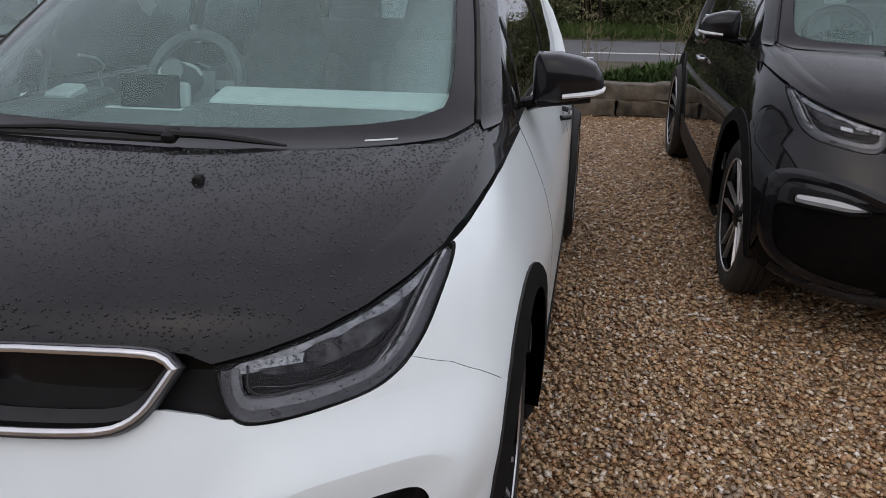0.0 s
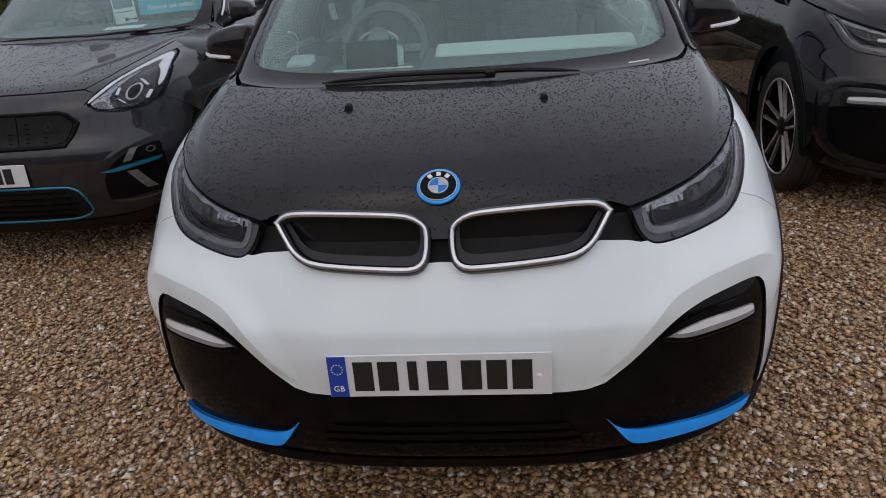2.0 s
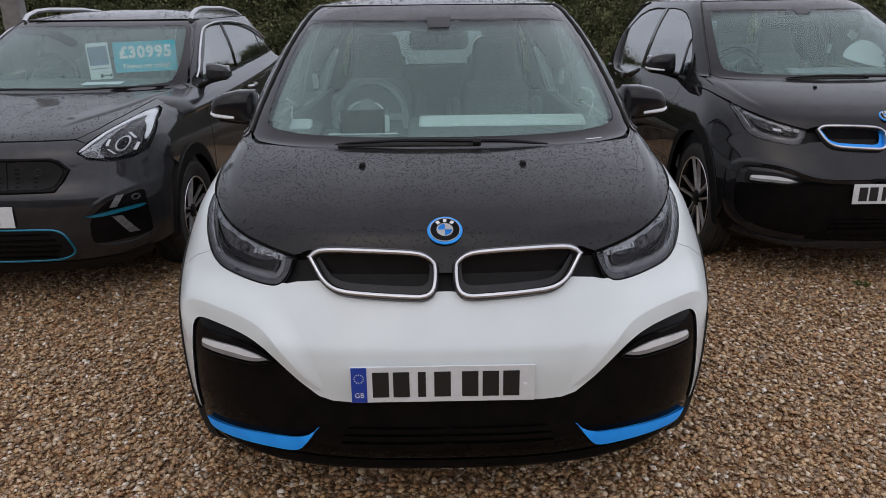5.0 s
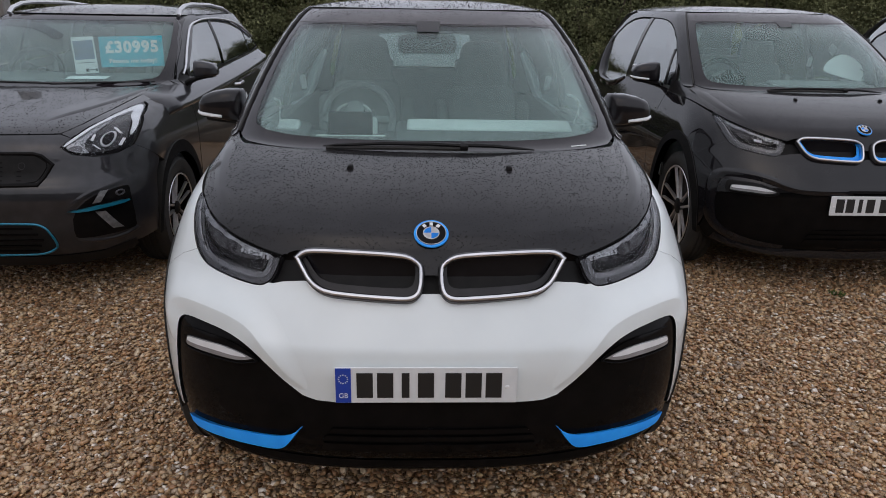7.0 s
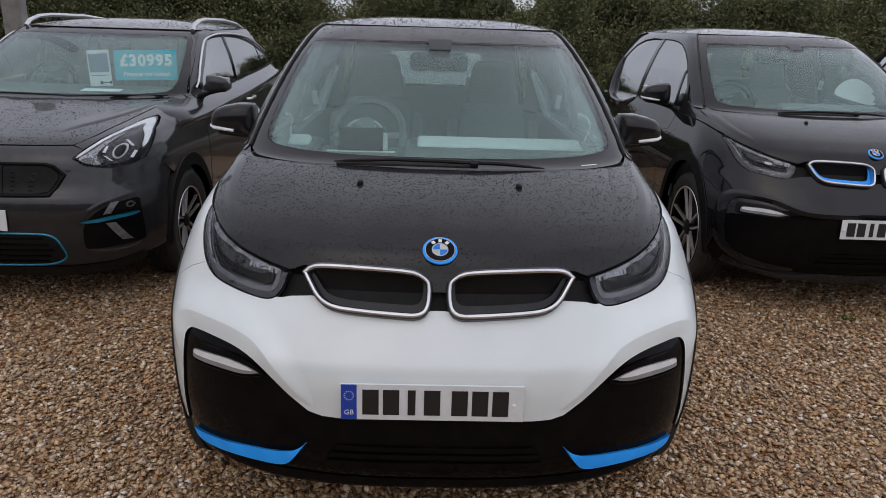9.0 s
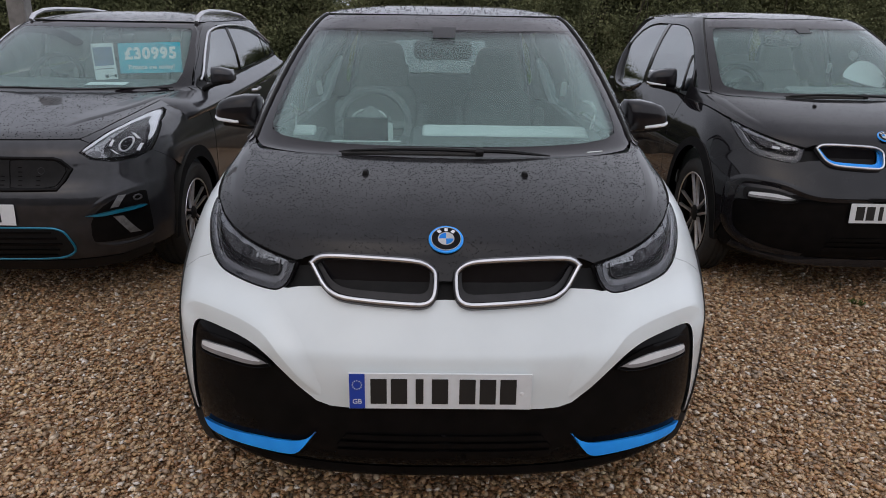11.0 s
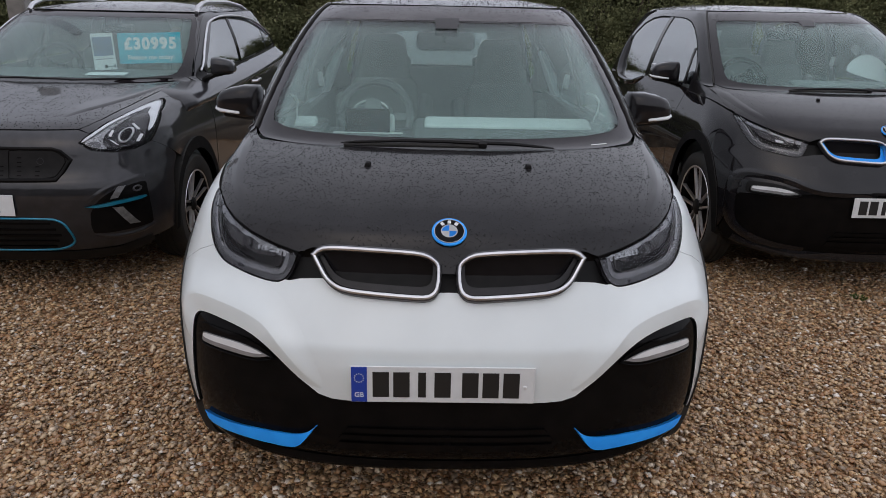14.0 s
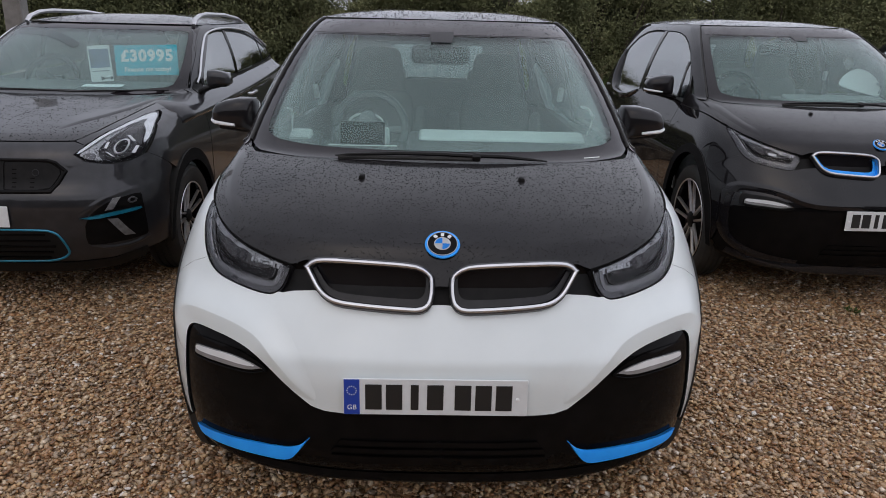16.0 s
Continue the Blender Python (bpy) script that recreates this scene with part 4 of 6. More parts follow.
def door_mirror(parent, x, y, z, side, cap, blinker=True, big=1.0):
    """A door mirror: rounded cap, lower shell, arm, indicator strip."""
    s = new("door_mirror")
    s.parent = parent
    s.matrix_local = pose(x, y, z) @ Matrix.Diagonal((side * big * 0.86, big * 1.25, big * 1.06, 1))
    # cap: rings from the inner edge outwards
    rows, n = [], 12
    bm = bmesh.new()
    for t, hw, top, low, back in ((0.0, 0.032, 0.068, -0.042, 0.07), (0.012, 0.046, 0.084, -0.052, 0.08), (0.08, 0.058, 0.085, -0.048, 0.085), (0.15, 0.052, 0.074, -0.04, 0.08), (0.20, 0.042, 0.058, -0.032, 0.07), (0.222, 0.028, 0.034, -0.026, 0.055), (0.230, 0.012, 0.008, -0.02, 0.04)):
        ring = []
        for k in range(n):
            a = 2 * math.pi * k / n
            zz = (top if math.sin(a) > 0 else -low) * math.copysign(abs(math.sin(a)) ** 0.5, math.sin(a))
            yy = (-hw if math.cos(a) > 0 else -back * 0.9) * (abs(math.cos(a)) ** 0.6) * (1 if math.cos(a) > 0 else -1)
            ring.append(bm.verts.new((t, yy, zz)))
        rows.append(ring)
    for a, b in zip(rows, rows[1:]):
        for k in range(n):
            bm.faces.new((a[k], a[(k + 1) % n], b[(k + 1) % n], b[k]))
    bm.faces.new(rows[0])
    bm.faces.new(rows[-1][::-1])
    bmesh.ops.subdivide_edges(bm, edges=[e for e in bm.edges], cuts=1, use_grid_fill=True, smooth=0.6)
    part("mirror_cap", bm, cap, s, "", 60)
    bm = bmesh.new()
    block(bm, (0.18, 0.09, 0.022), pose(0.10, 0.012, -0.042, 0, -5, 4), 0.010, 3)
    part("lower_shell", bm, TRIM, s)
    bm = bmesh.new()
    tube(bm, [(0.10, 0.03, -0.045), (0.0, 0.04, -0.06), (-0.07, 0.055, -0.08), (-0.13, 0.075, -0.115), (-0.19, 0.10, -0.17)], [0.02, 0.028, 0.034, 0.045, 0.06], 10, 0.7)
    part("mirror_arm", bm, TRIM if big != 1.0 else GLOSS, s)
    if blinker:
        bm = bmesh.new()
        tube(bm, [(0.10, -0.056, -0.024), (0.15, -0.053, -0.020), (0.2, -0.043, -0.016), (0.226, -0.022, -0.012), (0.233, 0.0, -0.008)], [0.0065, 0.008, 0.0085, 0.0075, 0.005], 8, 0.9)
        part("indicator", bm, LAMP_WHITE, s, "clear indicator strip")
    bm = bmesh.new()
    block(bm, (0.17, 0.006, 0.1), pose(0.105, 0.085, 0.01), 0.003, 1)
    part("mirror_glass", bm, CHROME, s)
    return s


def number_plate(parent, x, y, z, tilt, band, screw=True):
    s = new("number_plate")
    s.parent = parent
    s.matrix_local = pose(x, y, z, tilt)
    bm = bmesh.new()
    block(bm, (0.52, 0.005, 0.111), None, 0.0015, 1)
    part("plate_board", bm, PLATE, s, "white reflective plate board")
    start = -0.175 if band else -0.205
    for k in range(7):
        bm = bmesh.new()
        block(bm, (0.022 if k == 2 else 0.046, 0.002, 0.077), pose(start + k * 0.058 + (0.02 if k > 3 else 0), -0.0035, 0))
        part("plate_bar", bm, INK, s, "black bar")
    if band:
        bm = bmesh.new()
        block(bm, (0.044, 0.0015, 0.107), pose(-0.236, -0.0034, 0))
        part("blue_band", bm, BAND, s, "blue country band")
        writing("band_letters", "GB", 0.021, pose(-0.236, -0.0048, -0.032, 90), PRINT, s, "white letters GB")
        for k in range(12):
            a = 2 * math.pi * k / 12
            bm = bmesh.new()
            block(bm, (0.0032, 0.0008, 0.0032), pose(-0.236 + 0.013 * math.sin(a), -0.0045, 0.02 + 0.013 * math.cos(a), 0, 45))
            part("band_star", bm, PALE, s)
    if screw:
        bm = bmesh.new()
        lathe(bm, [(0, 0.004), (0.005, 0.003), (0.0065, 0)], 12)
        bmesh.ops.rotate(bm, verts=bm.verts, cent=(0, 0, 0), matrix=Matrix.Rotation(radians(-90), 3, "Z"))
        bmesh.ops.translate(bm, verts=bm.verts, vec=(0.232 if band else -0.242, -0.002, -0.005))
        part("screw_cap", bm, PRINT, s)
    return s


def roundel(parent, body, v, r=0.05):
    """A round bonnet badge: blue ring, black ring, four quarters."""
    q = np.array([(0.0, v)])
    P, N = body.place("front", q)[0], body.normal("front", q + [0, 0.018])[0]
    P = P + N * 0.0015
    s = new("badge")
    s.parent = parent
    s.matrix_local = Matrix.Translation(P) @ Vector(N).to_track_quat("X", "Z").to_matrix().to_4x4()
    bm = bmesh.new()
    lathe(bm, [(r * 0.84, 0.002), (r * 0.86, 0.004), (r * 0.93, 0.0035), (r * 0.97, 0.0022), (r * 0.98, 0.0005), (r * 0.98, -0.002)], 48)
    part("blue_ring", bm, BLUE, s)
    bm = bmesh.new()
    lathe(bm, [(r * 0.42, 0.004), (r * 0.45, 0.005), (r * 0.8, 0.005), (r * 0.84, 0.003)], 48)
    part("black_ring", bm, GLOSS, s)
    bm = bmesh.new()
    lathe(bm, [(r * 0.80, 0.004), (r * 0.815, 0.006), (r * 0.835, 0.006), (r * 0.85, 0.004)], 48)
    part("bright_edge", bm, CHROME, s)
    bm = bmesh.new()
    lathe(bm, [(r * 0.40, 0.0045), (r * 0.42, 0.0062), (r * 0.45, 0.0062), (r * 0.47, 0.0045)], 48)
    part("bright_edge", bm, CHROME, s)
    for a in (-38, 0, 38):
        bm = bmesh.new()
        block(bm, (0.002, r * 0.19, r * 0.21), Matrix.Rotation(radians(a), 4, "X") @ pose(0.0055, 0, r * 0.63))
        part("badge_mark", bm, PRINT, s)
    for k in range(4):
        bm = bmesh.new()
        c = bm.verts.new((0.0055, 0, 0))
        vs = [bm.verts.new((0.005, r * 0.42 * math.cos(radians(90 * k + a)), r * 0.42 * math.sin(radians(90 * k + a)))) for a in range(0, 91, 10)]
        for a, b in zip(vs, vs[1:]):
            bm.faces.new((c, a, b))
        bmesh.ops.solidify(bm, geom=bm.faces[:], thickness=0.002)
        part("badge_quarter", bm, BLUE if k % 2 else PRINT, s)
    return s


HEADLIGHT = [(.440, .884), (.440, .884), (.508, .898), (.588, .918), (.650, .940), (.700, .970), (.742, 1.012), (.757, 1.02), (.762, .97), (.748, .905), (.724, .864), (.711, .850), (.688, .8345), (.664, .827), (.640, .822), (.580, .811), (.521, .804), (.488, .806), (.462, .828)]
KIDNEY = [(.020, .862), (.030, .882), (.061, .900), (.111, .906), (.228, .910), (.330, .911), (.373, .906), (.399, .884), (.399, .884), (.380, .855), (.359, .821), (.335, .800), (.300, .787), (.225, .781), (.109, .775), (.060, .774), (.034, .786), (.022, .811)]


def car_shell(car, body, paint, tail_mat, roof_z, roof_mat, seed, roof_drops=2600):
    """The roof cap, floor pan and tub that both bodies share."""
    top = body.tab[-1, 0]
    z, nose, w, d, p = (float(k) for k in body.at(np.array(top)))
    rear = float(np.interp(z, body.tail[:, 0], body.tail[:, 1]))
    ring = [tuple(q) for q in body.place("front", np.array([(w * math.sin(radians(a)) ** 0.8, top) for a in range(0, 85, 6)]))]
    ys = np.linspace(ring[-1][1], rear - 0.02, 26)[1:]
    xs, _ = body.half(ys, np.full(len(ys), top))
    ring += [(x, y, z) for x, y in zip(xs, ys)] + [(0, rear, z)]
    loop = ring + [(-x, y, zz) for x, y, zz in ring[-2:0:-1]]
    R = np.array(loop)
    C = np.array((0, (nose + rear) / 2, z))
    ks = [1.0, 0.985, 0.96, 0.92, 0.86, 0.76, 0.62, 0.42, 0.2]
    verts, faces, n = [], [], len(R)
    for k in ks:
        q = C + (R - C) * k
        q[:, 2] = z + (roof_z - z) * (1 - k**2.6)
        verts += q.tolist()
    verts.append([C[0], C[1], roof_z])
    for j in range(len(ks) - 1):
        faces += [(j * n + i, j * n + (i + 1) % n, (j + 1) * n + (i + 1) % n, (j + 1) * n + i) for i in range(n)]
    b = (len(ks) - 1) * n
    faces += [(b + i, b + (i + 1) % n, len(verts) - 1) for i in range(n)]
    from_lists("roof", verts, faces, roof_mat, car, "rounded roof panel wet with rain", 60)
    rnd = np.random.RandomState(seed)
    k = 0.35 + 0.64 * rnd.rand(roof_drops) ** 0.4
    i = rnd.randint(0, n, roof_drops)
    t = rnd.rand(roof_drops)[:, None]
    P = C + (R[i] * (1 - t) + R[(i + 1) % n] * t - C) * k[:, None]
    P[:, 2] = z + (roof_z - z) * (1 - k**2.6) + 0.001
    domes("beaded_rain", P, np.tile((0.0, 0.0, 1.0), (len(P), 1)), rnd, (0.0015, 0.0045), car)
    # lining under the roof
    verts = []
    for kk, dz in ((0.97, -0.02), (0.6, -0.02), (0.05, -0.02)):
        q = C + (R - C) * kk
        q[:, 2] = z + (roof_z - z) * (1 - kk**2.6) + dz
        verts += q.tolist()
    faces = [(j * n + i, j * n + (i + 1) % n, (j + 1) * n + (i + 1) % n, (j + 1) * n + i) for j in range(2) for i in range(n)]
    faces.append(tuple(range(2 * n, 3 * n)))
    from_lists("headlining", verts, faces, CABIN, car, "dark headlining", 60)


def i3_car(m, paint, sport, label, grp, seed):
    B = I3
    car = group("electric_car", label, "car", m, grp)
    face = GLOSS
    # inner dark shell behind the nose panels
    panel("inner_shell", B, "ratio", [(-.94, .2), (.94, .2), (.94, .80), (.9, 1.0), (.9, 1.40), (-.9, 1.40), (-.9, 1.0), (-.94, .80)], TRIM, car, "dark inner body shell", -0.03, 0.01, 0.08, gap=0)
    # white or black bumper skin
    edge = [(.427, .562), (.477, .609), (.539, .658), (.605, .681), (.689, .690), (.735, .689), (.757, .683), (.771, .668), (.778, .645), (.787, .58), (.796, .50), (.801, .42), (.800, .34)]
    lip = arch_line(128, 178, 9)
    lip_x = [(float(B.half(np.array([y]), np.array([B.level(z)]))[0][0]), float(B.level(z))) for y, z in lip]
    lamp_out = np.array(chaikin(HEADLIGHT, 2))
    lamp_side = [(float(a) + .0012, float(b)) for a, b in lamp_out[int(np.argmax(lamp_out[:, 1])):][::-1] if b > .862 and a > .7]
    seam = [(float(a), float(b)) for a, b in np.linspace(lamp_side[0], (.783, .834), 6)[1:]] + [(float(a), float(b)) for a, b in np.linspace((.783, .834), (.826, .800), 6)[1:]]
    seam_end = B.place("front", np.array([seam[-1]]))[0, 1:]
    seam_x = [(float(B.half(np.array([y]), np.array([B.level(z)]))[0][0]), float(B.level(z))) for y, z in np.linspace(seam_end, lip[0], 8)[1:-1]]
    half = [(.0, .800), (.026, .799), (.040, .787), (.062, .779), (.109, .780), (.225, .786), (.298, .792), (.331, .805), (.353, .824), (.371, .825), (.432, .8195), (.462, .8125)] + [(float(a), float(b) - .0012) for a, b in lamp_out[::-1] if a > .478 and b < .862] + [lamp_side[0]] + seam + seam_x + lip_x + [(.85, .31)]
    if sport:
        low = edge[::-1] + [(.370, .516), (.330, .503), (.280, .500), (.0, .506)]
    else:
        low = [(.835, .33), (.80, .56), (.775, .585), (.60, .610), (.45, .620), (.38, .624), (.0, .626)]
    right = half + low
    outline = right + [(-a, b) for a, b in right[-2:0:-1]]
    panel("bumper", B, "front", outline, paint, car, "smooth painted front bumper", 0.0, 0.02, 0.03, gap=0.0004)
    if sport:
        blk = [(.0, .504), (.280, .498), (.330, .501), (.370, .514)] + edge + [(.80, .29), (.70, .26), (.45, .25), (.0, .245)]
    else:
        blk = [(.0, .624), (.38, .622), (.45, .618), (.60, .608), (.775, .583), (.80, .558), (.832, .34), (.80, .29), (.70, .26), (.45, .25), (.0, .245)]
    panel("lower_bumper", B, "front", blk + [(-a, b) for a, b in blk[-2:0:-1]], face, car, "black lower bumper panel", -0.006, 0.02, 0.03)
    # air intake slot with bars across the lower bumper
    for k, (v, h, w) in enumerate(((.40, .010, .30), (.372, .010, .32), (.335, .016, .33))):
        panel("intake_bar", B, "front", [(-w, v - h), (w, v - h), (w * .96, v + h), (-w * .96, v + h)], GLOSS, car, "", 0.002, 0.008, 0.04)
    ridge("front_lip", B, "front", [(-.78, .285), (-.66, .255), (-.5, .238), (-.25, .226), (0, .222), (.25, .226), (.5, .238), (.66, .255), (.78, .285)], 0.042, 0.017 if sport else 0.03, face if sport else paint, car, "gloss lip under the bumper", -0.002, ((0, -0.4), (0.05, 0.5), (0.15, 0.9), (0.3, 1), (0.5, 0.97), (0.62, 0.75), (1, -0.05)), 35, 0.3)
    if sport:
        for sgn in (1, -1):
            path = [(.36, .517), (.427, .562), (.477, .609), (.539, .658), (.605, .681), (.689, .690), (.735, .689), (.757, .683), (.771, .668), (.778, .645), (.783, .61), (.787, .58)]
            ridge("bumper_crease", B, "front", path if sgn > 0 else [(-a, b) for a, b in path[::-1]], 0.13, 0.017, paint, car, "soft crease over the black panel", 0.0004, ((0, 0), (0.15, 0.48), (0.30, 0.97), (0.32, 1), (0.38, 0.96), (0.48, 0.78), (0.6, 0.5), (0.72, 0.26), (0.84, 0.09), (0.93, 0.02), (1, 0)), 13, 0.3, 0.3)
    else:
        for sgn in (1, -1):
            path = [(.10, .612), (.25, .612), (.38, .614), (.47, .630), (.535, .656), (.62, .678), (.73, .682), (.77, .668), (.785, .63), (.79, .56), (.785, .46), (.765, .40), (.70, .352), (.58, .318), (.42, .30)]
            ridge("bumper_frame", B, "front", path if sgn > 0 else [(-a, b) for a, b in path[::-1]], 0.045, 0.014, paint, car, "raised black frame round the daytime lamp", 0.001)
    for sgn in (1, -1):
        f = (lambda o: o) if sgn > 0 else mirrored
        # daytime lamp in the lower panel
        drl = [(.507, .617), (.507, .617), (.545, .633), (.610, .645), (.722, .642), (.732, .632), (.734, .610), (.722, .607), (.630, .607), (.555, .604)]
        hous = [(.485, .608), (.53, .640), (.61, .664), (.74, .664), (.755, .65), (.757, .60), (.735, .59), (.62, .592), (.54, .588)]
        hob = panel("lamp_housing", B, "front", f(chaikin(hous, 2)), GLOSS if sport else TRIM, car, "black daytime lamp housing", 0.002, 0.012, 0.02)
        dl = panel("daytime_lamp", B, "front", f(chaikin(drl, 2)), GUIDE, hob, "clear daytime lamp strip", 0.008, 0.01, 0.014)
        panel("light_guide", B, "front", f(chaikin([(.522, .6195), (.55, .6315), (.612, .6425), (.715, .6395), (.727, .634), (.728, .622), (.71, .620), (.63, .6215), (.565, .6165)], 1)), LAMP_WHITE, dl, "bright light guide", 0.0105, 0.006, 0.012)
        bead("lamp_rim", B, "front", f(chaikin([(a, b - 0.006) for a, b in drl], 2)) if sgn > 0 else f(chaikin([(a, b - 0.006) for a, b in drl], 2)), -0.006, 0.006, GLOSS, hob, "", 0.001)
        if sport:
            blue = [(.377, .408), (.377, .408), (.405, .378), (.440, .364), (.480, .360), (.575, .356), (.680, .345), (.768, .330), (.768, .330), (.756, .292), (.70, .296), (.62, .302), (.53, .303), (.47, .302), (.44, .312), (.415, .345)]
            # bow tips only the normals, so that the blade shades brighter than its slope
            panel("blue_accent", B, "front", f(chaikin(blue, 1)), BLUE, car, "bright blue accent blade", 0.008, 0.014, 0.018, bow=0.55)
        # headlight: dark bowl, light tube, projector blocks, clear lens
        lamp = new("headlight")
        lamp.parent = car
        lamp["label"] = "headlight with a grey light tube behind a clear lens"
        out = chaikin(HEADLIGHT, 2)
        panel("lamp_bowl", B, "front", f(out), LAMPDARK, lamp, "dark lamp bowl", -0.024, 0.012, 0.02)
        bead("lamp_border", B, "front", f(out), 0.003, 0.003, GLOSS, lamp, "gloss black border", -0.003)
        ring = [(.462, .880), (.466, .848), (.482, .822), (.515, .815), (.580, .822), (.640, .833), (.682, .846), (.714, .872), (.737, .91), (.750, .965), (.751, 1.003)]
        panel("light_tube", B, "front", f(strip(ring, [.020, .023, .025, .025, .023, .016, .006], .0125)), TUBE, lamp, "smoky grey u shaped light tube", -0.006, 0.008, 0.012)
        panel("tube_core", B, "front", f(strip(ring, [.016, .019, .021, .021, .019, .013, .005], -.006)), LAMP_GREY, lamp, "paler core of the light tube", -0.0035, 0.005, 0.012, gap=0)
        panel("tube_edge", B, "front", f(strip([(a + (0.027 if k < 2 else 0.02 if k < 3 else 0.0 if k < 6 else -0.012 if k < 7 else -0.022), b + (0.004 if k < 2 else 0.024 if k < 6 else 0.016)) for k, (a, b) in enumerate(ring[:-1])], .0025)), SATIN, lamp, "bright edge of the light tube", -0.001, 0.006, 0.012, gap=0)
        panel("reflector", B, "front", f(chaikin([(.505, .889), (.60, .912), (.668, .942), (.715, .975), (.712, .935), (.680, .898), (.63, .880), (.56, .868), (.512, .868)], 2)), SATIN, lamp, "satin grey reflector facet", -0.011, 0.006, 0.014)
        panel("upper_reflector", B, "front", f(chaikin([(.468, .886), (.508, .8935), (.588, .9125), (.650, .934), (.700, .963), (.733, .998), (.728, .965), (.706, .943), (.676, .926), (.648, .922), (.622, .908), (.596, .907), (.566, .893), (.545, .889), (.520, .876), (.490, .871), (.474, .873)], 1)), MIRRORED, lamp, "bright wavy upper reflector", -0.006, 0.006, 0.012)
        for off, wide in ((0.0, .004), (.013, .0028)):
            panel("outer_strand", B, "front", f(strip([(.690 - off, .868), (.712 - off, .895), (.730 - off, .935), (.743 - off, .985), (.748 - off, 1.005)], wide, .001)), MIRRORED, lamp, "thin bright outer strand", -0.0015, 0.005, 0.012, gap=0)
        for a, b, w, mt in ((.536, .886, .036, FACET),) if sport else ((.536, .886, .022, FACET), (.585, .880, .020, LAMP_WHITE)):
            panel("lamp_cell", B, "front", f([(a - w, b - .009), (a + w, b - .004), (a + w, b + .010), (a - w, b + .005)]), mt, lamp, "bright projector cell", -0.004, 0.008, 0.01)
        panel("lower_trench", B, "front", f(chaikin([(.498, .858), (.56, .852), (.64, .868), (.70, .905), (.724, .955), (.728, .94), (.712, .895), (.67, .858), (.60, .848), (.52, .842), (.497, .846)], 1)), LAMPDARK, lamp, "dark inner trench", -0.006, 0.006, 0.012)
        lens = panel("lamp_lens", B, "front", f(out), LENS, lamp, "clear lens cover", 0.001, 0.003, 0.02)
        lens.visible_shadow = False
        drops("beaded_rain", B, "front", f(inset(out, .008)), 420, lens, seed + 7 + sgn, (0.0006, 0.0016), 0.0012)
        # kidney grille
        kid = new("grille")
        kid.parent = car
        kid["label"] = "closed kidney grille with a satin chrome frame"
        ko = chaikin(KIDNEY, 1)
        bead("frame_side", B, "front", f(ko), 0.004, 0.019, SKIRT, kid, "dark satin side of the frame", 0.001, 0.02, shape=((0, 0), (0.15, 0.9), (0.7, 1), (1, 0)))
        bead("chrome_frame", B, "front", f(inset(dense(ko, 0.012), 0.0028)), 0.0117, 0.0075, CHROME, kid, "satin chrome frame", 0.0165, 0.03)
        inner = inset(dense(ko, 0.012), 0.014)
        R = Recess(B, .895, 0.004)
        c = np.array(inner)
        ledge = np.stack([.21 + (c[:, 0] - .21) * (.935 if sport else .90), .815 + (c[:, 1] - .79) * .80], 1)
        panel("grille_ledge", B, "front", f(inner), BLUE if not sport else LEDGE, kid, "bright blue inner ledge" if not sport else "dark grey inner ledge", -0.008, 0.012, 0.012, hole=f(ledge))
        panel("grille_panel", R, "front", f(inner), CLOSED, kid, "gloss black closed panel", 0.0, 0.01, 0.02)
        tunnel("grille_wall", B, R, "front", f(inner), 0.004, BLUE if not sport else GLOSS, kid, "inner wall of the grille")
        # black nose between grille and headlight
        panel("nose_infill", Recess(B, .89, 0.012), "front", f([(.0, .778), (.34, .80), (.371, .822), (.432, .817), (.462, .810), (.50, .82), (.46, .86), (.442, .892), (.40, .905), (.0, .905)]), GLOSS, car, "gloss black nose panel", -0.006, 0.012, 0.03)
    # bonnet
    hood_half = [(.0, .845), (.0195, .845), (.0225, .868), (.032, .880), (.052, .891), (.08, .896), (.11, .899), (.36, .902), (.398, .899), (.438, .886), (.508, .900), (.588, .920), (.650, .943), (.700, .974), (.742, 1.018), (.756, 1.06), (.762, 1.15), (.758, 1.30), (.752, 1.42), (.738, 1.492), (.722, 1.497), (.708, 1.46), (.69, 1.425), (.674, 1.408), (.574, 1.424), (.358, 1.428), (.0, 1.416)]
    hood = hood_half + [(-a, b) for a, b in hood_half[-2:0:-1]]
    hb = panel("bonnet", B, "front", hood, BLACK, car, "black bonnet beaded with rain drops", 0.002, 0.015, 0.03)
    drops("beaded_rain", B, "front", hood, 14500 if sport else 6500, hb, seed, (0.0007, 0.0028) if sport else (0.0006, 0.0019), 0.0022, 0.5)
    for sgn in (1, -1):
        path = [(.700, 1.42), (.700, 1.33), (.690, 1.22), (.668, 1.12), (.632, 1.04), (.575, .975)]
        ridge("bonnet_crease", B, "front", path if sgn > 0 else [(-a, b) for a, b in path[::-1]], 0.06, 0.0035, BLACK, hb, "crease along the bonnet edge", 0.0022, ((0, 0), (0.2, 0.5), (0.45, 1), (0.6, 0.9), (1, 0)))
    for x in (-.262, .262):
        bm = bmesh.new()
        block(bm, (0.022, 0.026, 0.016), None, 0.005, 2, 0.7)
        q = np.array([(x, 1.275)])
        P, N = B.place("front", q)[0], B.normal("front", q)[0]
        o = part("washer_jet", bm, TRIM, car, "small black washer jet")
        o.matrix_local = Matrix.Translation(P + N * 0.007) @ Vector(N).to_track_quat("Z", "Y").to_matrix().to_4x4()
    roundel(car, B, .951, 0.0525 if sport else 0.044)
    number_plate(car, -0.013 if sport else 0.03, -0.02, .565 if sport else .56, -2, sport)
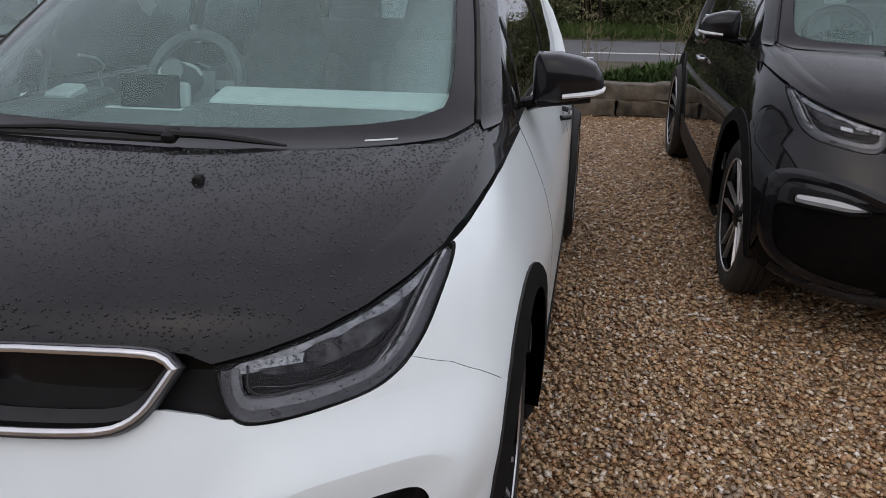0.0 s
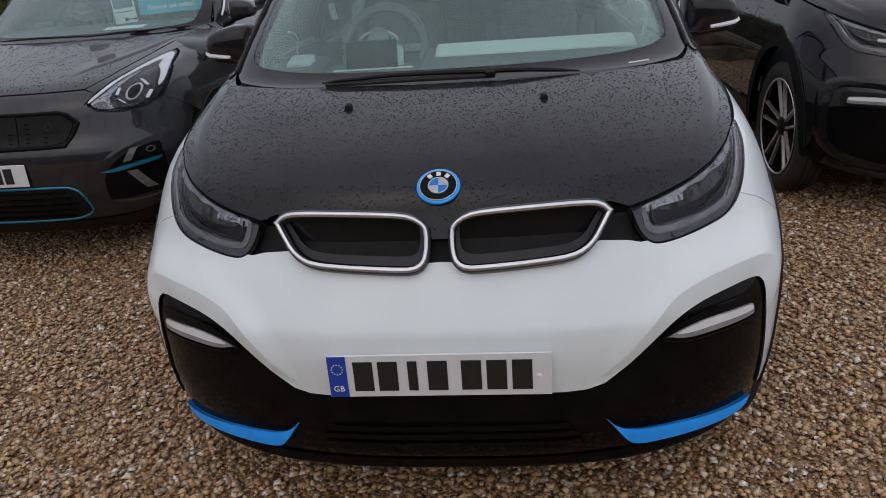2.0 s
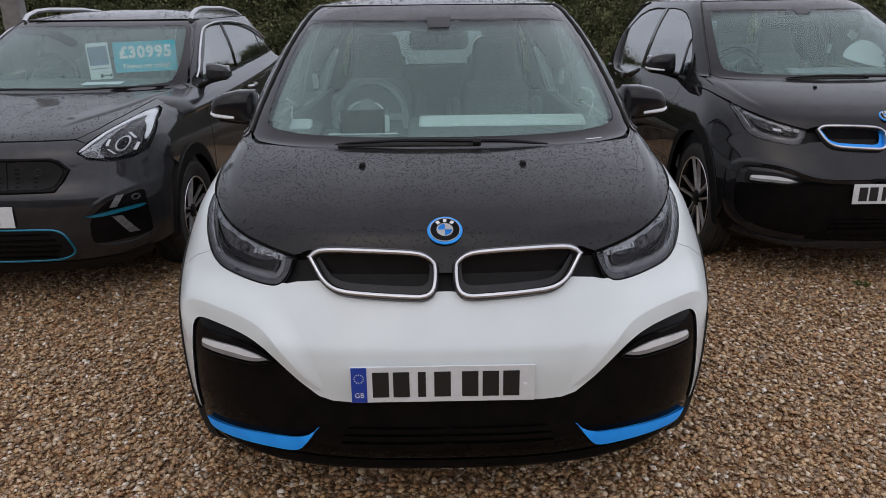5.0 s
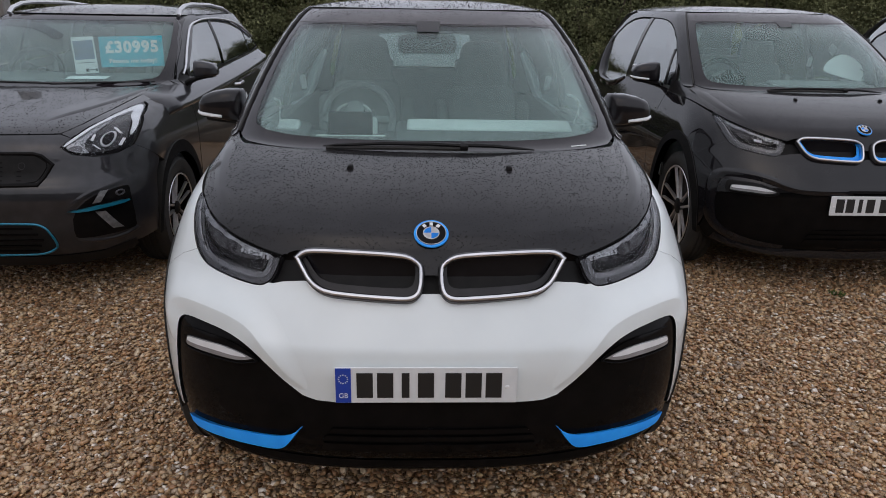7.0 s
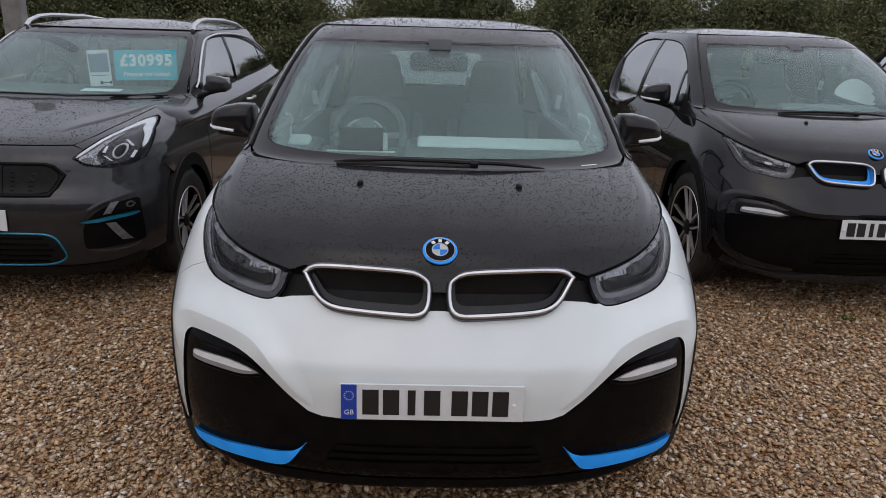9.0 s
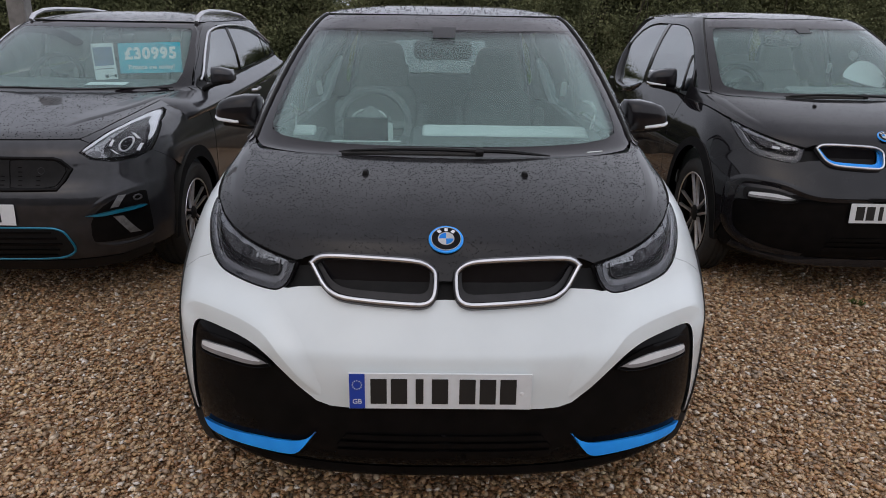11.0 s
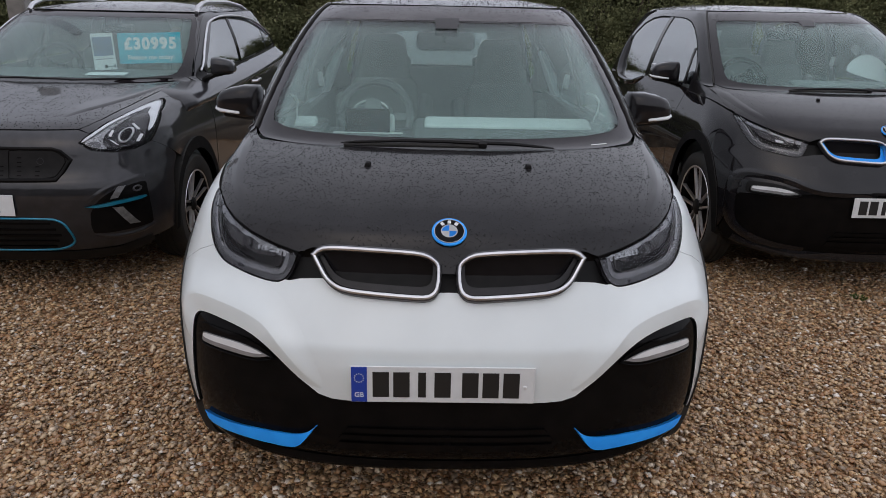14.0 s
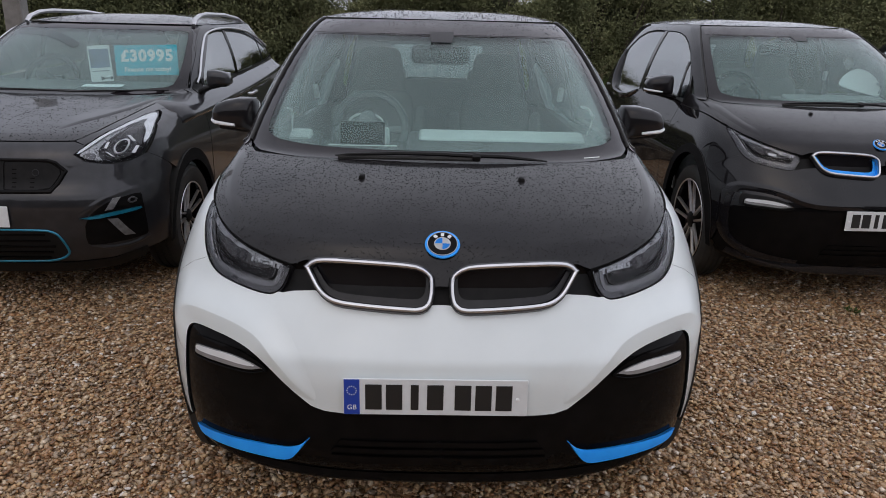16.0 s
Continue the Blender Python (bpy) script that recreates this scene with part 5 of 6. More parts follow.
    # windscreen: clear pane over a black border
    scr = [(-.93, 1.505), (-.86, 1.45), (-.6, 1.432), (0, 1.424), (.6, 1.432), (.86, 1.45), (.93, 1.505), (.93, 1.8), (.93, 2.2), (.925, 2.268), (.5, 2.283), (0, 2.288), (-.5, 2.283), (-.925, 2.268), (-.93, 2.2), (-.93, 1.8)]
    clear = chaikin([(-.87, 1.60), (-.84, 1.545), (-.6, 1.528), (0, 1.522), (.6, 1.528), (.84, 1.545), (.87, 1.60), (.875, 1.8), (.88, 2.07), (.86, 2.115), (.5, 2.12), (0, 2.12), (-.5, 2.12), (-.86, 2.115), (-.88, 2.07), (-.875, 1.8)], 1)
    ws = panel("windscreen", B, "ratio", clear, SCREEN, car, "tinted windscreen glass with rain drops at its top", 0.0, 0.003, 0.04)
    ws.visible_shadow = False
    panel("number_window", B, "front", [(.516, 1.472), (.579, 1.472), (.579, 1.480), (.516, 1.480)], PALE, ws, "small pale number strip", 0.0015, 0.001, 0.02, gap=0)
    panel("screen_border", B, "ratio", scr, FRIT, ws, "printed black glass border", 0.0, 0.005, 0.04, hole=clear)
    # added pale sheet behind the pane, in place of reflected sky
    panel("glass_veil", B, "ratio", clear, VEIL if sport else THIN_VEIL, ws, "thin pale veil painting sky haze on the glass", -0.024, 0.004, 0.04).visible_shadow = False
    for sgn in (1, -1):
        drops("beaded_rain", B, "ratio", [(sgn * .945, 1.5), (sgn * .98, 1.5), (sgn * .98, 2.28), (sgn * .938, 2.28)], 600, ws, seed + 3 + sgn, (0.0006, 0.002), 0.007)
    panel("sensor_cover", B, "front", [(-.046, 2.068), (.046, 2.068), (.054, 2.15), (-.054, 2.15)], SENSOR, ws, "dark sensor cover", 0.0025, 0.001, 0.03)
    # top band laid over the border, its pale haze put into the colour
    panel("shade_band", B, "ratio", [(-.905, 2.124), (-.5, 2.128), (0, 2.128), (.5, 2.128), (.905, 2.124), (.91, 2.263), (.5, 2.278), (0, 2.283), (-.5, 2.278), (-.91, 2.263)], SHADE, ws, "purple grey shade band with pale haze painted in", 0.001, 0.001, 0.04, gap=0)
    drops("beaded_rain", B, "ratio", [(-.85, 2.08), (.85, 2.08), (.9, 2.265), (-.9, 2.265)], 1100, ws, seed + 1, (0.001, 0.0034), 0.001, 0.8)
    # wiper arms folded over the foot of the screen
    wp = new("wiper")
    wp.parent = car
    wp["label"] = "black windscreen wiper"
    n0 = lambda q, h: (lambda P, N: tuple(P[0] + N[0] * h))(B.place("front", np.array([q])), B.normal("front", np.array([q])))
    bm = bmesh.new()
    tube(bm, [n0((.12, 1.452), .022), n0((.0, 1.458), .025), (n0((-.16, 1.46), .025)), n0((-.32, 1.448), .018), n0((-.37, 1.445), .012)], [.013, .013, .012, .008, .004], 8, 0.6)
    part("wiper_blade", bm, TRIM, wp)
    bm = bmesh.new()
    tube(bm, [n0((-.36, 1.44), .008), n0((-.1, 1.446), .012), n0((.11, 1.44), .012)], .005, 6, 1.6)
    part("wiper_rubber", bm, RUBBER, wp)
    bm = bmesh.new()
    tube(bm, [n0((.12, 1.452), .024), n0((.22, 1.455), .02), n0((.30, 1.452), .012), n0((.37, 1.44), .006)], [.014, .013, .010, .004], 8, 0.6)
    part("wiper_arm", bm, TRIM, wp)
    bm = bmesh.new()
    block(bm, (.03, .04, .022), pose(*n0((.12, 1.45), .020), 20), .008, 2)
    part("wiper_pivot", bm, TRIM, wp)
    # pillars, header and doors on both flanks
    for side, sgn in (("right", 1), ("left", -1)):
        f = (lambda o: o) if sgn > 0 else mirrored
        panel("front_pillar", B, "ratio", f([(.935, 1.49), (.95, 1.42), (.985, 1.42), (.985, 1.6), (.985, 2.0), (.985, 2.29), (.93, 2.29), (.935, 2.0), (.935, 1.8)]), BLACK, car, "black windscreen pillar", 0.006, 0.03, 0.04)
        bm = bmesh.new()
        pts = B.place("ratio", np.array(f([(.932, v) for v in np.linspace(1.5, 2.27, 14)])))
        nn = B.normal("ratio", np.array(f([(.932, v) for v in np.linspace(1.5, 2.27, 14)])))
        tube(bm, [tuple(p + q * 0.004) for p, q in zip(pts, nn)], 0.006, 6)
        part("screen_seal", bm, RUBBER, car, "black rubber screen seal")
        front_edge = B.place("front", np.array(seam[::-1] + lamp_side))
        fender = [lip[0]] + [(float(q[1]), float(q[2])) for q in front_edge] + [(.62, 1.016), (.70, 1.028), (.80, 1.038), (.94, 1.042), (1.235, 1.044), (1.235, .45)] + arch_line(12, 128, 20)[:-1]
        panel("front_wing", B, side, fender, paint, car, "painted front wing", 0.0, 0.02, 0.035, gap=0.0004)
        panel("belt_panel", B, side, [(.52, 1.004), (.62, 1.021), (.70, 1.033), (.80, 1.043), (.94, 1.047), (1.235, 1.049), (1.235, 1.13), (1.1, 1.13), (.99, 1.118), (.90, 1.106), (.80, 1.098), (.70, 1.075), (.62, 1.045)], BLACK, car, "gloss black belt panel under the screen pillar", -0.002, 0.02, 0.03)
        panel("arch_cladding", B, side, arch_line(186, -6, 26, .003) + oval(.69, .35, .345, .452, -6, 186), CLAD, car, "black wheel arch cladding", 0.006, 0.05, 0.03, gap=0)
        archr = arc(3.26, .35, .40, 180, 0, 22)
        panel("door_card", B, side, [(.98, .5), (3.3, .5), (3.3, .95), (2.75, .965), (2.5, .99), (2.3, 1.055), (1.6, 1.082), (1.16, 1.085), (.98, 1.09)], CABIN, car, "dark inner door lining", -0.03, 0.01, 0.08)
        panel("front_door", B, side, [(1.24, .43), (2.33, .43), (2.33, 1.04), (2.1, 1.075), (1.6, 1.075), (1.24, 1.06)], paint, car, "painted front door", 0.0, 0.02, 0.04)
        panel("rear_door", B, side, [(2.335, .43), (2.80, .43), (2.86, .55), (2.98, .68), (3.05, .80), (3.06, .96), (2.75, .95), (2.5, .97), (2.335, 1.03)], paint, car, "painted rear door", 0.0, 0.02, 0.04)
        panel("rear_quarter", B, side, [(2.81, .43)] + archr[1:-1] + [(3.67, .43), (3.86, .43), (3.88, .7), (3.8, .98), (3.62, 1.12), (3.45, 1.30), (3.36, 1.36), (3.30, 1.30), (3.22, 1.02), (3.06, .96), (3.05, .80), (2.98, .68), (2.86, .55)], paint, car, "painted rear quarter", 0.0, 0.02, 0.04)
        panel("arch_cladding", B, side, oval(3.26, .35, .43, .47, 186, -6) + arc(3.26, .35, .385, -6, 186, 26), CLAD, car, "black wheel arch cladding", 0.01, 0.05, 0.03, gap=0)
        panel("sill", B, side, [(1.08, .22), (2.87, .22), (2.84, .425), (1.11, .425)], TRIM, car, "black side sill", 0.004, 0.03, 0.05)
        panel("side_window", B, side, [(1.16, 1.085), (1.60, 1.085), (2.1, 1.085), (2.24, 1.06), (2.24, 1.52), (2.05, 1.519), (1.90, 1.51), (1.76, 1.49), (1.62, 1.445), (1.48, 1.38), (1.34, 1.288), (1.26, 1.22), (1.20, 1.14)], SIDEGLASS, car, "dark side window glass", -0.004, 0.004, 0.05, bow=0.21).visible_shadow = False
        panel("rear_side_window", B, side, [(2.32, 1.04), (2.5, .985), (2.75, .965), (3.04, .98), (3.2, 1.06), (3.27, 1.24), (3.22, 1.36), (3.08, 1.445), (2.85, 1.495), (2.6, 1.512), (2.32, 1.515)], SIDEGLASS, car, "dark rear side window", -0.004, 0.004, 0.05, bow=0.21).visible_shadow = False
        panel("window_frame", B, side, [(1.19, 1.08), (1.25, 1.22), (1.33, 1.29), (1.47, 1.382), (1.61, 1.447), (1.75, 1.492), (1.89, 1.512), (2.05, 1.521), (2.6, 1.522), (2.87, 1.504), (3.1, 1.455), (3.25, 1.365), (3.30, 1.25), (3.36, 1.37), (3.3, 1.50), (3.2, 1.572), (1.9, 1.572), (1.72, 1.55), (1.53, 1.47), (1.33, 1.35), (1.155, 1.13)], BLACK, car, "black roof side frame", 0.001, 0.02, 0.04)
        panel("quarter_divider", B, side, [(1.325, 1.08), (1.36, 1.08), (1.42, 1.325), (1.395, 1.325)], BLACK, car, "black quarter window divider", 0.0, 0.012, 0.03)
        panel("door_pillar", B, side, [(2.24, 1.055), (2.32, 1.03), (2.32, 1.52), (2.24, 1.52)], BLACK, car, "black door pillar", 0.0, 0.02, 0.04)
        bm = bmesh.new()
        hs = B.place(side, np.array([(2.34, 1.035), (2.5, .98), (2.75, .958), (2.98, .965), (3.14, 1.01), (3.22, 1.1), (3.27, 1.22), (3.32, 1.33)]))
        tube(bm, [tuple(q) for q in hs], [.012, .024, .032, .036, .038, .036, .028, .012], 10)
        part("belt_shoulder", bm, paint, car, "raised shoulder along the rear window")
        bm = bmesh.new()
        hy = B.place(side, np.array([(2.12, .9), (2.22, .9)]))
        tube(bm, [tuple(hy[0] + (sgn * .004, 0, 0)), tuple(hy[0] + (sgn * .035, .03, 0)), tuple(hy[1] + (sgn * .035, .06, 0)), tuple(hy[1] + (sgn * .004, .1, 0))], .011, 8)
        part("door_handle", bm, BLACK if sport else CHROME, car, "pull handle")
        door_mirror(car, sgn * .812, 1.42, 1.14, sgn, BLACK)
        wheel(car, sgn * .776, .69, .362, .268, sgn, 5, True, ALLOY, 0.165)
        wheel(car, sgn * .825, 3.26, .362, .268, sgn, 5, True, ALLOY, 0.185)
    # tail
    panel("tail_panel", B, "rear", [(-.80, .43), (.80, .43), (.80, .98), (-.80, .98)], GLOSS, car, "gloss black tailgate", 0.0, 0.02, 0.06)
    panel("rear_bumper", B, "rear", [(-.80, .22), (.80, .22), (.80, .43), (-.80, .43)], TRIM, car, "rear bumper", 0.0, 0.02, 0.06)
    panel("rear_screen", B, "rear", [(-.36, 1.14), (.37, 1.14), (.34, 1.395), (.2, 1.40), (-.2, 1.40), (-.33, 1.395)], WETGLASS, car, "rear window glass wet with rain", -0.002, 0.004, 0.06).visible_shadow = False
    panel("tail_header", B, "rear", [(-.70, .985), (.70, .985), (.62, 1.3), (.54, 1.573), (-.54, 1.573), (-.62, 1.3)], BLACK, car, "black tailgate frame", 0.0, 0.02, 0.06, hole=[(-.362, 1.138), (.372, 1.138), (.342, 1.397), (.2, 1.402), (-.2, 1.402), (-.332, 1.397)])
    car_shell(car, B, paint, GLOSS, 1.622, BLACK, seed + 5)
    # floor pan and cabin
    bm = bmesh.new()
    block(bm, (1.25, 3.3, .14), pose(0, 1.95, .29), .03, 2)
    block(bm, (1.5, 1.55, .2), pose(0, 1.97, .34), .03, 2)
    part("floor_pan", bm, TRIM, car, "dark underbody")
    bm = bmesh.new()
    block(bm, (1.45, 2.3, .05), pose(0, 2.2, .47), .01, 1)
    block(bm, (1.25, .05, .62), pose(0, .93, .75), .01, 1)
    block(bm, (1.35, .05, .5), pose(0, 3.45, .72), .01, 1)
    for s in (-1, 1):
        block(bm, (.05, 2.35, .58), pose(s * .765, 2.3, .72), .015, 2)
    part("cabin_lining", bm, CABIN, car, "dark cabin lining")
    bm = bmesh.new()
    block(bm, (.82, .42, .10), pose(.27, 1.16, 1.045, 4), .035, 3)
    block(bm, (.56, .42, .10), pose(-.40, 1.16, 1.0, 4), .035, 3)
    block(bm, (.20, .40, .10), pose(-.60, 1.16, 1.04, 4), .035, 3)
    block(bm, (1.30, .16, .20), pose(0, 1.32, .90, 12), .03, 3)
    part("dashboard", bm, DASH, car, "dark dashboard")
    bm = bmesh.new()
    block(bm, (.70, .11, .042), pose(.262, 1.22, 1.098, 14), .02, 4)
    part("dash_trim", bm, PALE if sport else CABIN, car, "pale dashboard trim strip" if sport else "")
    bm = bmesh.new()
    block(bm, (.09, .10, .05), pose(-.585, 1.22, 1.09, 10), .018, 3)
    part("dash_trim", bm, PALE if sport else CABIN, car, "pale dashboard trim strip" if sport else "")
    bm = bmesh.new()
    block(bm, (.19, .022, .125), pose(-.33, 1.262, 1.092, -12), .006, 2)
    part("driver_display", bm, GLOSS, car, "driver display screen")
    bm = bmesh.new()
    block(bm, (.212, .03, .09), pose(-.322, 1.292, 1.085, -12), .02, 3)
    block(bm, (.30, .12, .02), pose(-.328, 1.29, 1.045, -4), .008, 2)
    tube(bm, [(-.33 + .075 * math.sin(a), 1.44, 1.125 + .04 * math.cos(a)) for a in np.linspace(-1.5, 1.5, 13)], .006, 6)
    part("display_surround", bm, PALE if sport else CABIN, car, "pale display surround" if sport else "")
    steering_wheel(car, -.317, 1.50, 1.092, -25, 0.162, GRIP if sport else TRIM)
    for sx, pts in ((-1, ((1.42, 1.185), (1.50, 1.165), (1.535, 1.135), (1.50, 1.11), (1.51, 1.07))), (1, ((1.62, 1.195), (1.45, 1.205), (1.355, 1.185), (1.38, 1.14), (1.44, 1.09)))):
        bm = bmesh.new()
        tube(bm, [(sx * .675, y, z) for y, z in pts], .006, 6)
        part("door_trim_edge", bm, PALE if sport else CABIN, car, "pale edge of the door trim" if sport else "")
    seat(car, -.33, 1.95, .5, SEAT)
    seat(car, .32, 1.95, .48, SEAT)
    bm = bmesh.new()
    block(bm, (1.16, .45, .2), pose(0, 2.85, .6), .05, 3)
    block(bm, (1.16, .13, .62), pose(0, 3.14, .88, -16), .06, 3)
    for x in (-.34, .34):
        block(bm, (.26, .09, .15), pose(x, 3.24, 1.17, -10), .04, 3)
    part("rear_bench", bm, SEAT, car, "dark rear bench")
    for k in (-1, 1):
        bm = bmesh.new()
        block(bm, (.03, .02, .075), pose(*((-.655, 2.12, 1.19) if k < 0 else (.662, 2.12, 1.2)), 0, k * 8), .007, 2)
        part("belt_guide", bm, BRIGHT, car, "pale seat belt guide")
    mir = new("cabin_mirror")
    mir.parent = car
    mir.matrix_local = pose(0.0, 1.60, 1.42)
    bm = bmesh.new()
    block(bm, (.27, .035, .085), None, .034, 4)
    part("mirror_body", bm, TRIM, mir)
    bm = bmesh.new()
    block(bm, (.10, .05, .08), pose(0, -.10, .068, -38), .012, 2)
    tube(bm, [(0, -.01, 0), (0, -.07, .06)], .012, 8)
    part("sensor_box", bm, TRIM, mir)
    return car


white_car = i3_car(pose(0, 0, 0), WHITE, True, "white electric hatchback with a black bonnet parked on gravel", "parked cars", 31)
black_car = i3_car(pose(2.505, 2.0, 0), JET, False, "black electric hatchback with blue grille trim parked on gravel", "parked cars", 47)

# ---- graphite crossover ----
NIRO = Body([
    (.20, .20, .12, .84, .55, 3.2), (.28, .28, .05, .88, .56, 3.2), (.40, .40, .0, .895, .58, 3.2), (.52, .52, -.01, .90, .58, 3.2), (.62, .62, -.008, .90, .58, 3.2),
    (.665, .665, .004, .90, .59, 3.2), (.70, .70, .03, .90, .60, 3.2), (.78, .78, .055, .897, .62, 3.2), (.84, .84, .07, .89, .64, 3.2), (.90, .895, .105, .88, .66, 3.1), (.96, .935, .17, .87, .68, 3.0),
    *[(1.05, .97, .30, .867, .72, 3.0), (1.15, 1.0, .47, .855, .76, 3.0), (1.25, 1.028, .64, .843, .78, 3.0), (1.35, 1.052, .80, .828, .80, 3.0), (1.45, 1.07, .93, .811, .80, 3.0), (1.5, 1.08, .99, .804, .80, 3.0)],
    *[(1.6, 1.15, 1.11, .795, .66, 3.0), (1.8, 1.28, 1.36, .77, .52, 3.0), (2.0, 1.40, 1.62, .73, .42, 3.0), (2.1, 1.455, 1.77, .71, .37, 3.0), (2.2, 1.49, 1.90, .69, .34, 3.0)]],
    [(.2, 4.2), (.5, 4.33), (.9, 4.3), (1.1, 4.2), (1.3, 4.0), (1.49, 3.75)], 0.5, 0.07, 0.10)


def both(half):
    return half + [(-a, b) for a, b in half[::-1] if a > 1e-6]


def crossover(m):
    B = NIRO
    car = group("crossover_car", "dark graphite electric crossover with teal trim parked on gravel", "car", m, "parked cars")
    panel("inner_shell", B, "ratio", [(-.95, .22), (.95, .22), (.95, .85), (.9, 1.0), (.9, 1.43), (-.9, 1.43), (-.9, 1.0), (-.95, .85)], TRIM, car, "dark inner body shell", -0.03, 0.01, 0.08, gap=0)
    lip = oval(.88, .335, .40, .43, 124, 182, 9)
    lip_x = [(float(B.half(np.array([y]), np.array([B.level(z)]))[0][0]), float(B.level(z))) for y, z in lip]
    seam_end = B.place("front", np.array([(.850, .838)]))[0, 1:]
    seam_x = [(float(B.half(np.array([y]), np.array([B.level(z)]))[0][0]), float(B.level(z))) for y, z in np.linspace(lip[0], seam_end, 10)[1:-1]]
    panel("bumper", B, "front", both([(0, .29), (.5, .29), (.70, .30), (.84, .315)] + lip_x[::-1] + seam_x + [(.850, .838), (.801, .811), (.715, .803), (.617, .821), (.560, .860), (.600, .905), (.541, .930), (0, .929)]), GREY, car, "graphite painted bumper", 0.0, 0.02, 0.03, gap=0.0004)
    panel("lower_lip", B, "front", both([(0, .21), (.5, .215), (.72, .235), (.84, .29), (.84, .338), (.70, .296), (.5, .286), (0, .286)]), TRIM, car, "matt black lower lip", 0.004, 0.03, 0.04)
    hood = both([(0, .934), (.541, .934), (.575, .955), (.609, 1.0), (.657, 1.134), (.70, 1.298), (.732, 1.43), (.60, 1.455), (.3, 1.468), (0, 1.472)])
    hb = panel("bonnet", B, "front", hood, GREY, car, "graphite bonnet beaded with rain drops", 0.002, 0.015, 0.03)
    drops("beaded_rain", B, "front", hood, 4600, hb, 71, (0.0012, 0.0042), 0.0022, 0.4)
    for sgn in (1, -1):
        path = [(.715, 1.43), (.70, 1.37), (.644, 1.238), (.583, 1.165), (.518, 1.106), (.455, 1.055), (.425, 1.01)]
        ridge("bonnet_crease", B, "front", path[::-1] if sgn > 0 else [(-a, b) for a, b in path], 0.15, 0.008, GREY, hb, "crease running down the bonnet", 0.0022, ((0, 0), (0.06, 0.55), (0.12, 0.95), (0.16, 1), (0.22, 0.97), (0.4, 0.7), (0.6, 0.36), (0.8, 0.1), (0.92, 0.02), (1, 0)))
    # closed upper grille with its charging flap
    gr = new("grille")
    gr.parent = car
    gr["label"] = "closed body coloured grille with a charging flap"
    go = both([(0, .845), (.44, .842), (.485, .828), (.540, .779), (.505, .718), (.468, .672), (0, .668)])
    bead("grille_rim", B, "front", go, 0.018, 0.008, GLOSS, gr, "gloss black outline", 0.0, 0.006)
    panel("grille_field", B, "front", inset(dense(go, .02), .014), TRIM, gr, "graphite grille field", 0.001, 0.008, 0.03)
    flap = [(.235, .832), (.44, .829), (.47, .818), (.515, .779), (.482, .722), (.452, .684), (.235, .682), (.225, .70), (.225, .815)]
    bead("flap_seam", B, "front", chaikin(flap, 1), 0.005, 0.0025, GLOSS, gr, "flap shut line", 0.002)
    for i in range(11):
        for j in range(5):
            x, v = -.44 + i * .09, .70 + j * .022
            if abs(x) > .42 or (j > 2 and i % 2):
                continue
            panel("grille_dash", B, "front", [(x - .011, v - .002), (x + .011, v - .002), (x + .009, v + .003), (x - .009, v + .003)], GLOSS, gr, "", 0.0035, 0.004, 0.03, gap=0)
    bead("flap_badge", B, "front", [(.385 + .018 * math.cos(a * .6283), .772 + .018 * math.sin(a * .6283)) for a in range(10)], 0.003, 0.0015, LEDGE, gr, "", 0.003)
    # lower grille with a teal outline
    lo = both([(0, .489), (.415, .489), (.465, .476), (.498, .448), (.528, .357), (.500, .322), (.45, .302), (.394, .294), (0, .288)])
    lo = chaikin(lo, 2)
    lg = panel("lower_grille", B, "front", lo, TRIM, car, "black lower grille with a teal outline", 0.004, 0.012, 0.04)
    bead("teal_outline", B, "front", lo, 0.012, 0.007, TEAL, lg, "teal outline", 0.003)
    for k in range(5):
        v = .325 + k * .033
        w = .46 - .02 * abs(k - 2)
        panel("grille_bar", B, "front", [(-w, v - .006), (w, v - .006), (w, v + .006), (-w, v + .006)], GLOSS, lg, "", 0.012, 0.014, 0.05)
    number_plate(car, 0, -0.02, .555, -2, False, False)
    for sgn in (1, -1):
        f = (lambda o: o) if sgn > 0 else mirrored
        lamp = new("headlight")
        lamp.parent = car
        lamp["label"] = "swept headlight with a bright upper strip"
        out = chaikin([(.560, .861), (.560, .861), (.619, .926), (.671, 1.02), (.718, 1.153), (.750, 1.195), (.780, 1.16), (.820, 1.03), (.850, .912), (.846, .843), (.805, .813), (.715, .805), (.617, .823)], 2)
        panel("lamp_bowl", B, "front", f(out), LAMPDARK, lamp, "dark lamp bowl", -0.026, 0.012, 0.02)
        panel("lamp_reflector", B, "front", f(chaikin([(.572, .862), (.63, .905), (.69, 1.02), (.73, 1.10), (.70, .96), (.665, .90), (.672, .85), (.70, .822), (.63, .832)], 2)), FACET, lamp, "textured pale grey lamp reflector", -0.010, 0.006, 0.015)
        panel("inner_bezel", B, "front", f(chaikin([(.66, .85), (.672, .93), (.70, .985), (.745, 1.09), (.775, 1.03), (.81, .945), (.832, .875), (.80, .832), (.72, .825)], 1)), SATIN, lamp, "satin dark grey inner bezel", -0.017, 0.006, 0.015)
        panel("light_strip", B, "front", f(chaikin([(.568, .866), (.619, .920), (.672, 1.012), (.719, 1.14), (.748, 1.182), (.778, 1.15), (.816, 1.03), (.840, .925), (.834, .888), (.823, .905), (.815, .950), (.795, 1.005), (.772, 1.045), (.757, 1.11), (.742, 1.10), (.684, .992), (.632, .904), (.585, .862)], 1)), LAMP_WHITE, lamp, "bright upper light strip", -0.003, 0.006, 0.015)
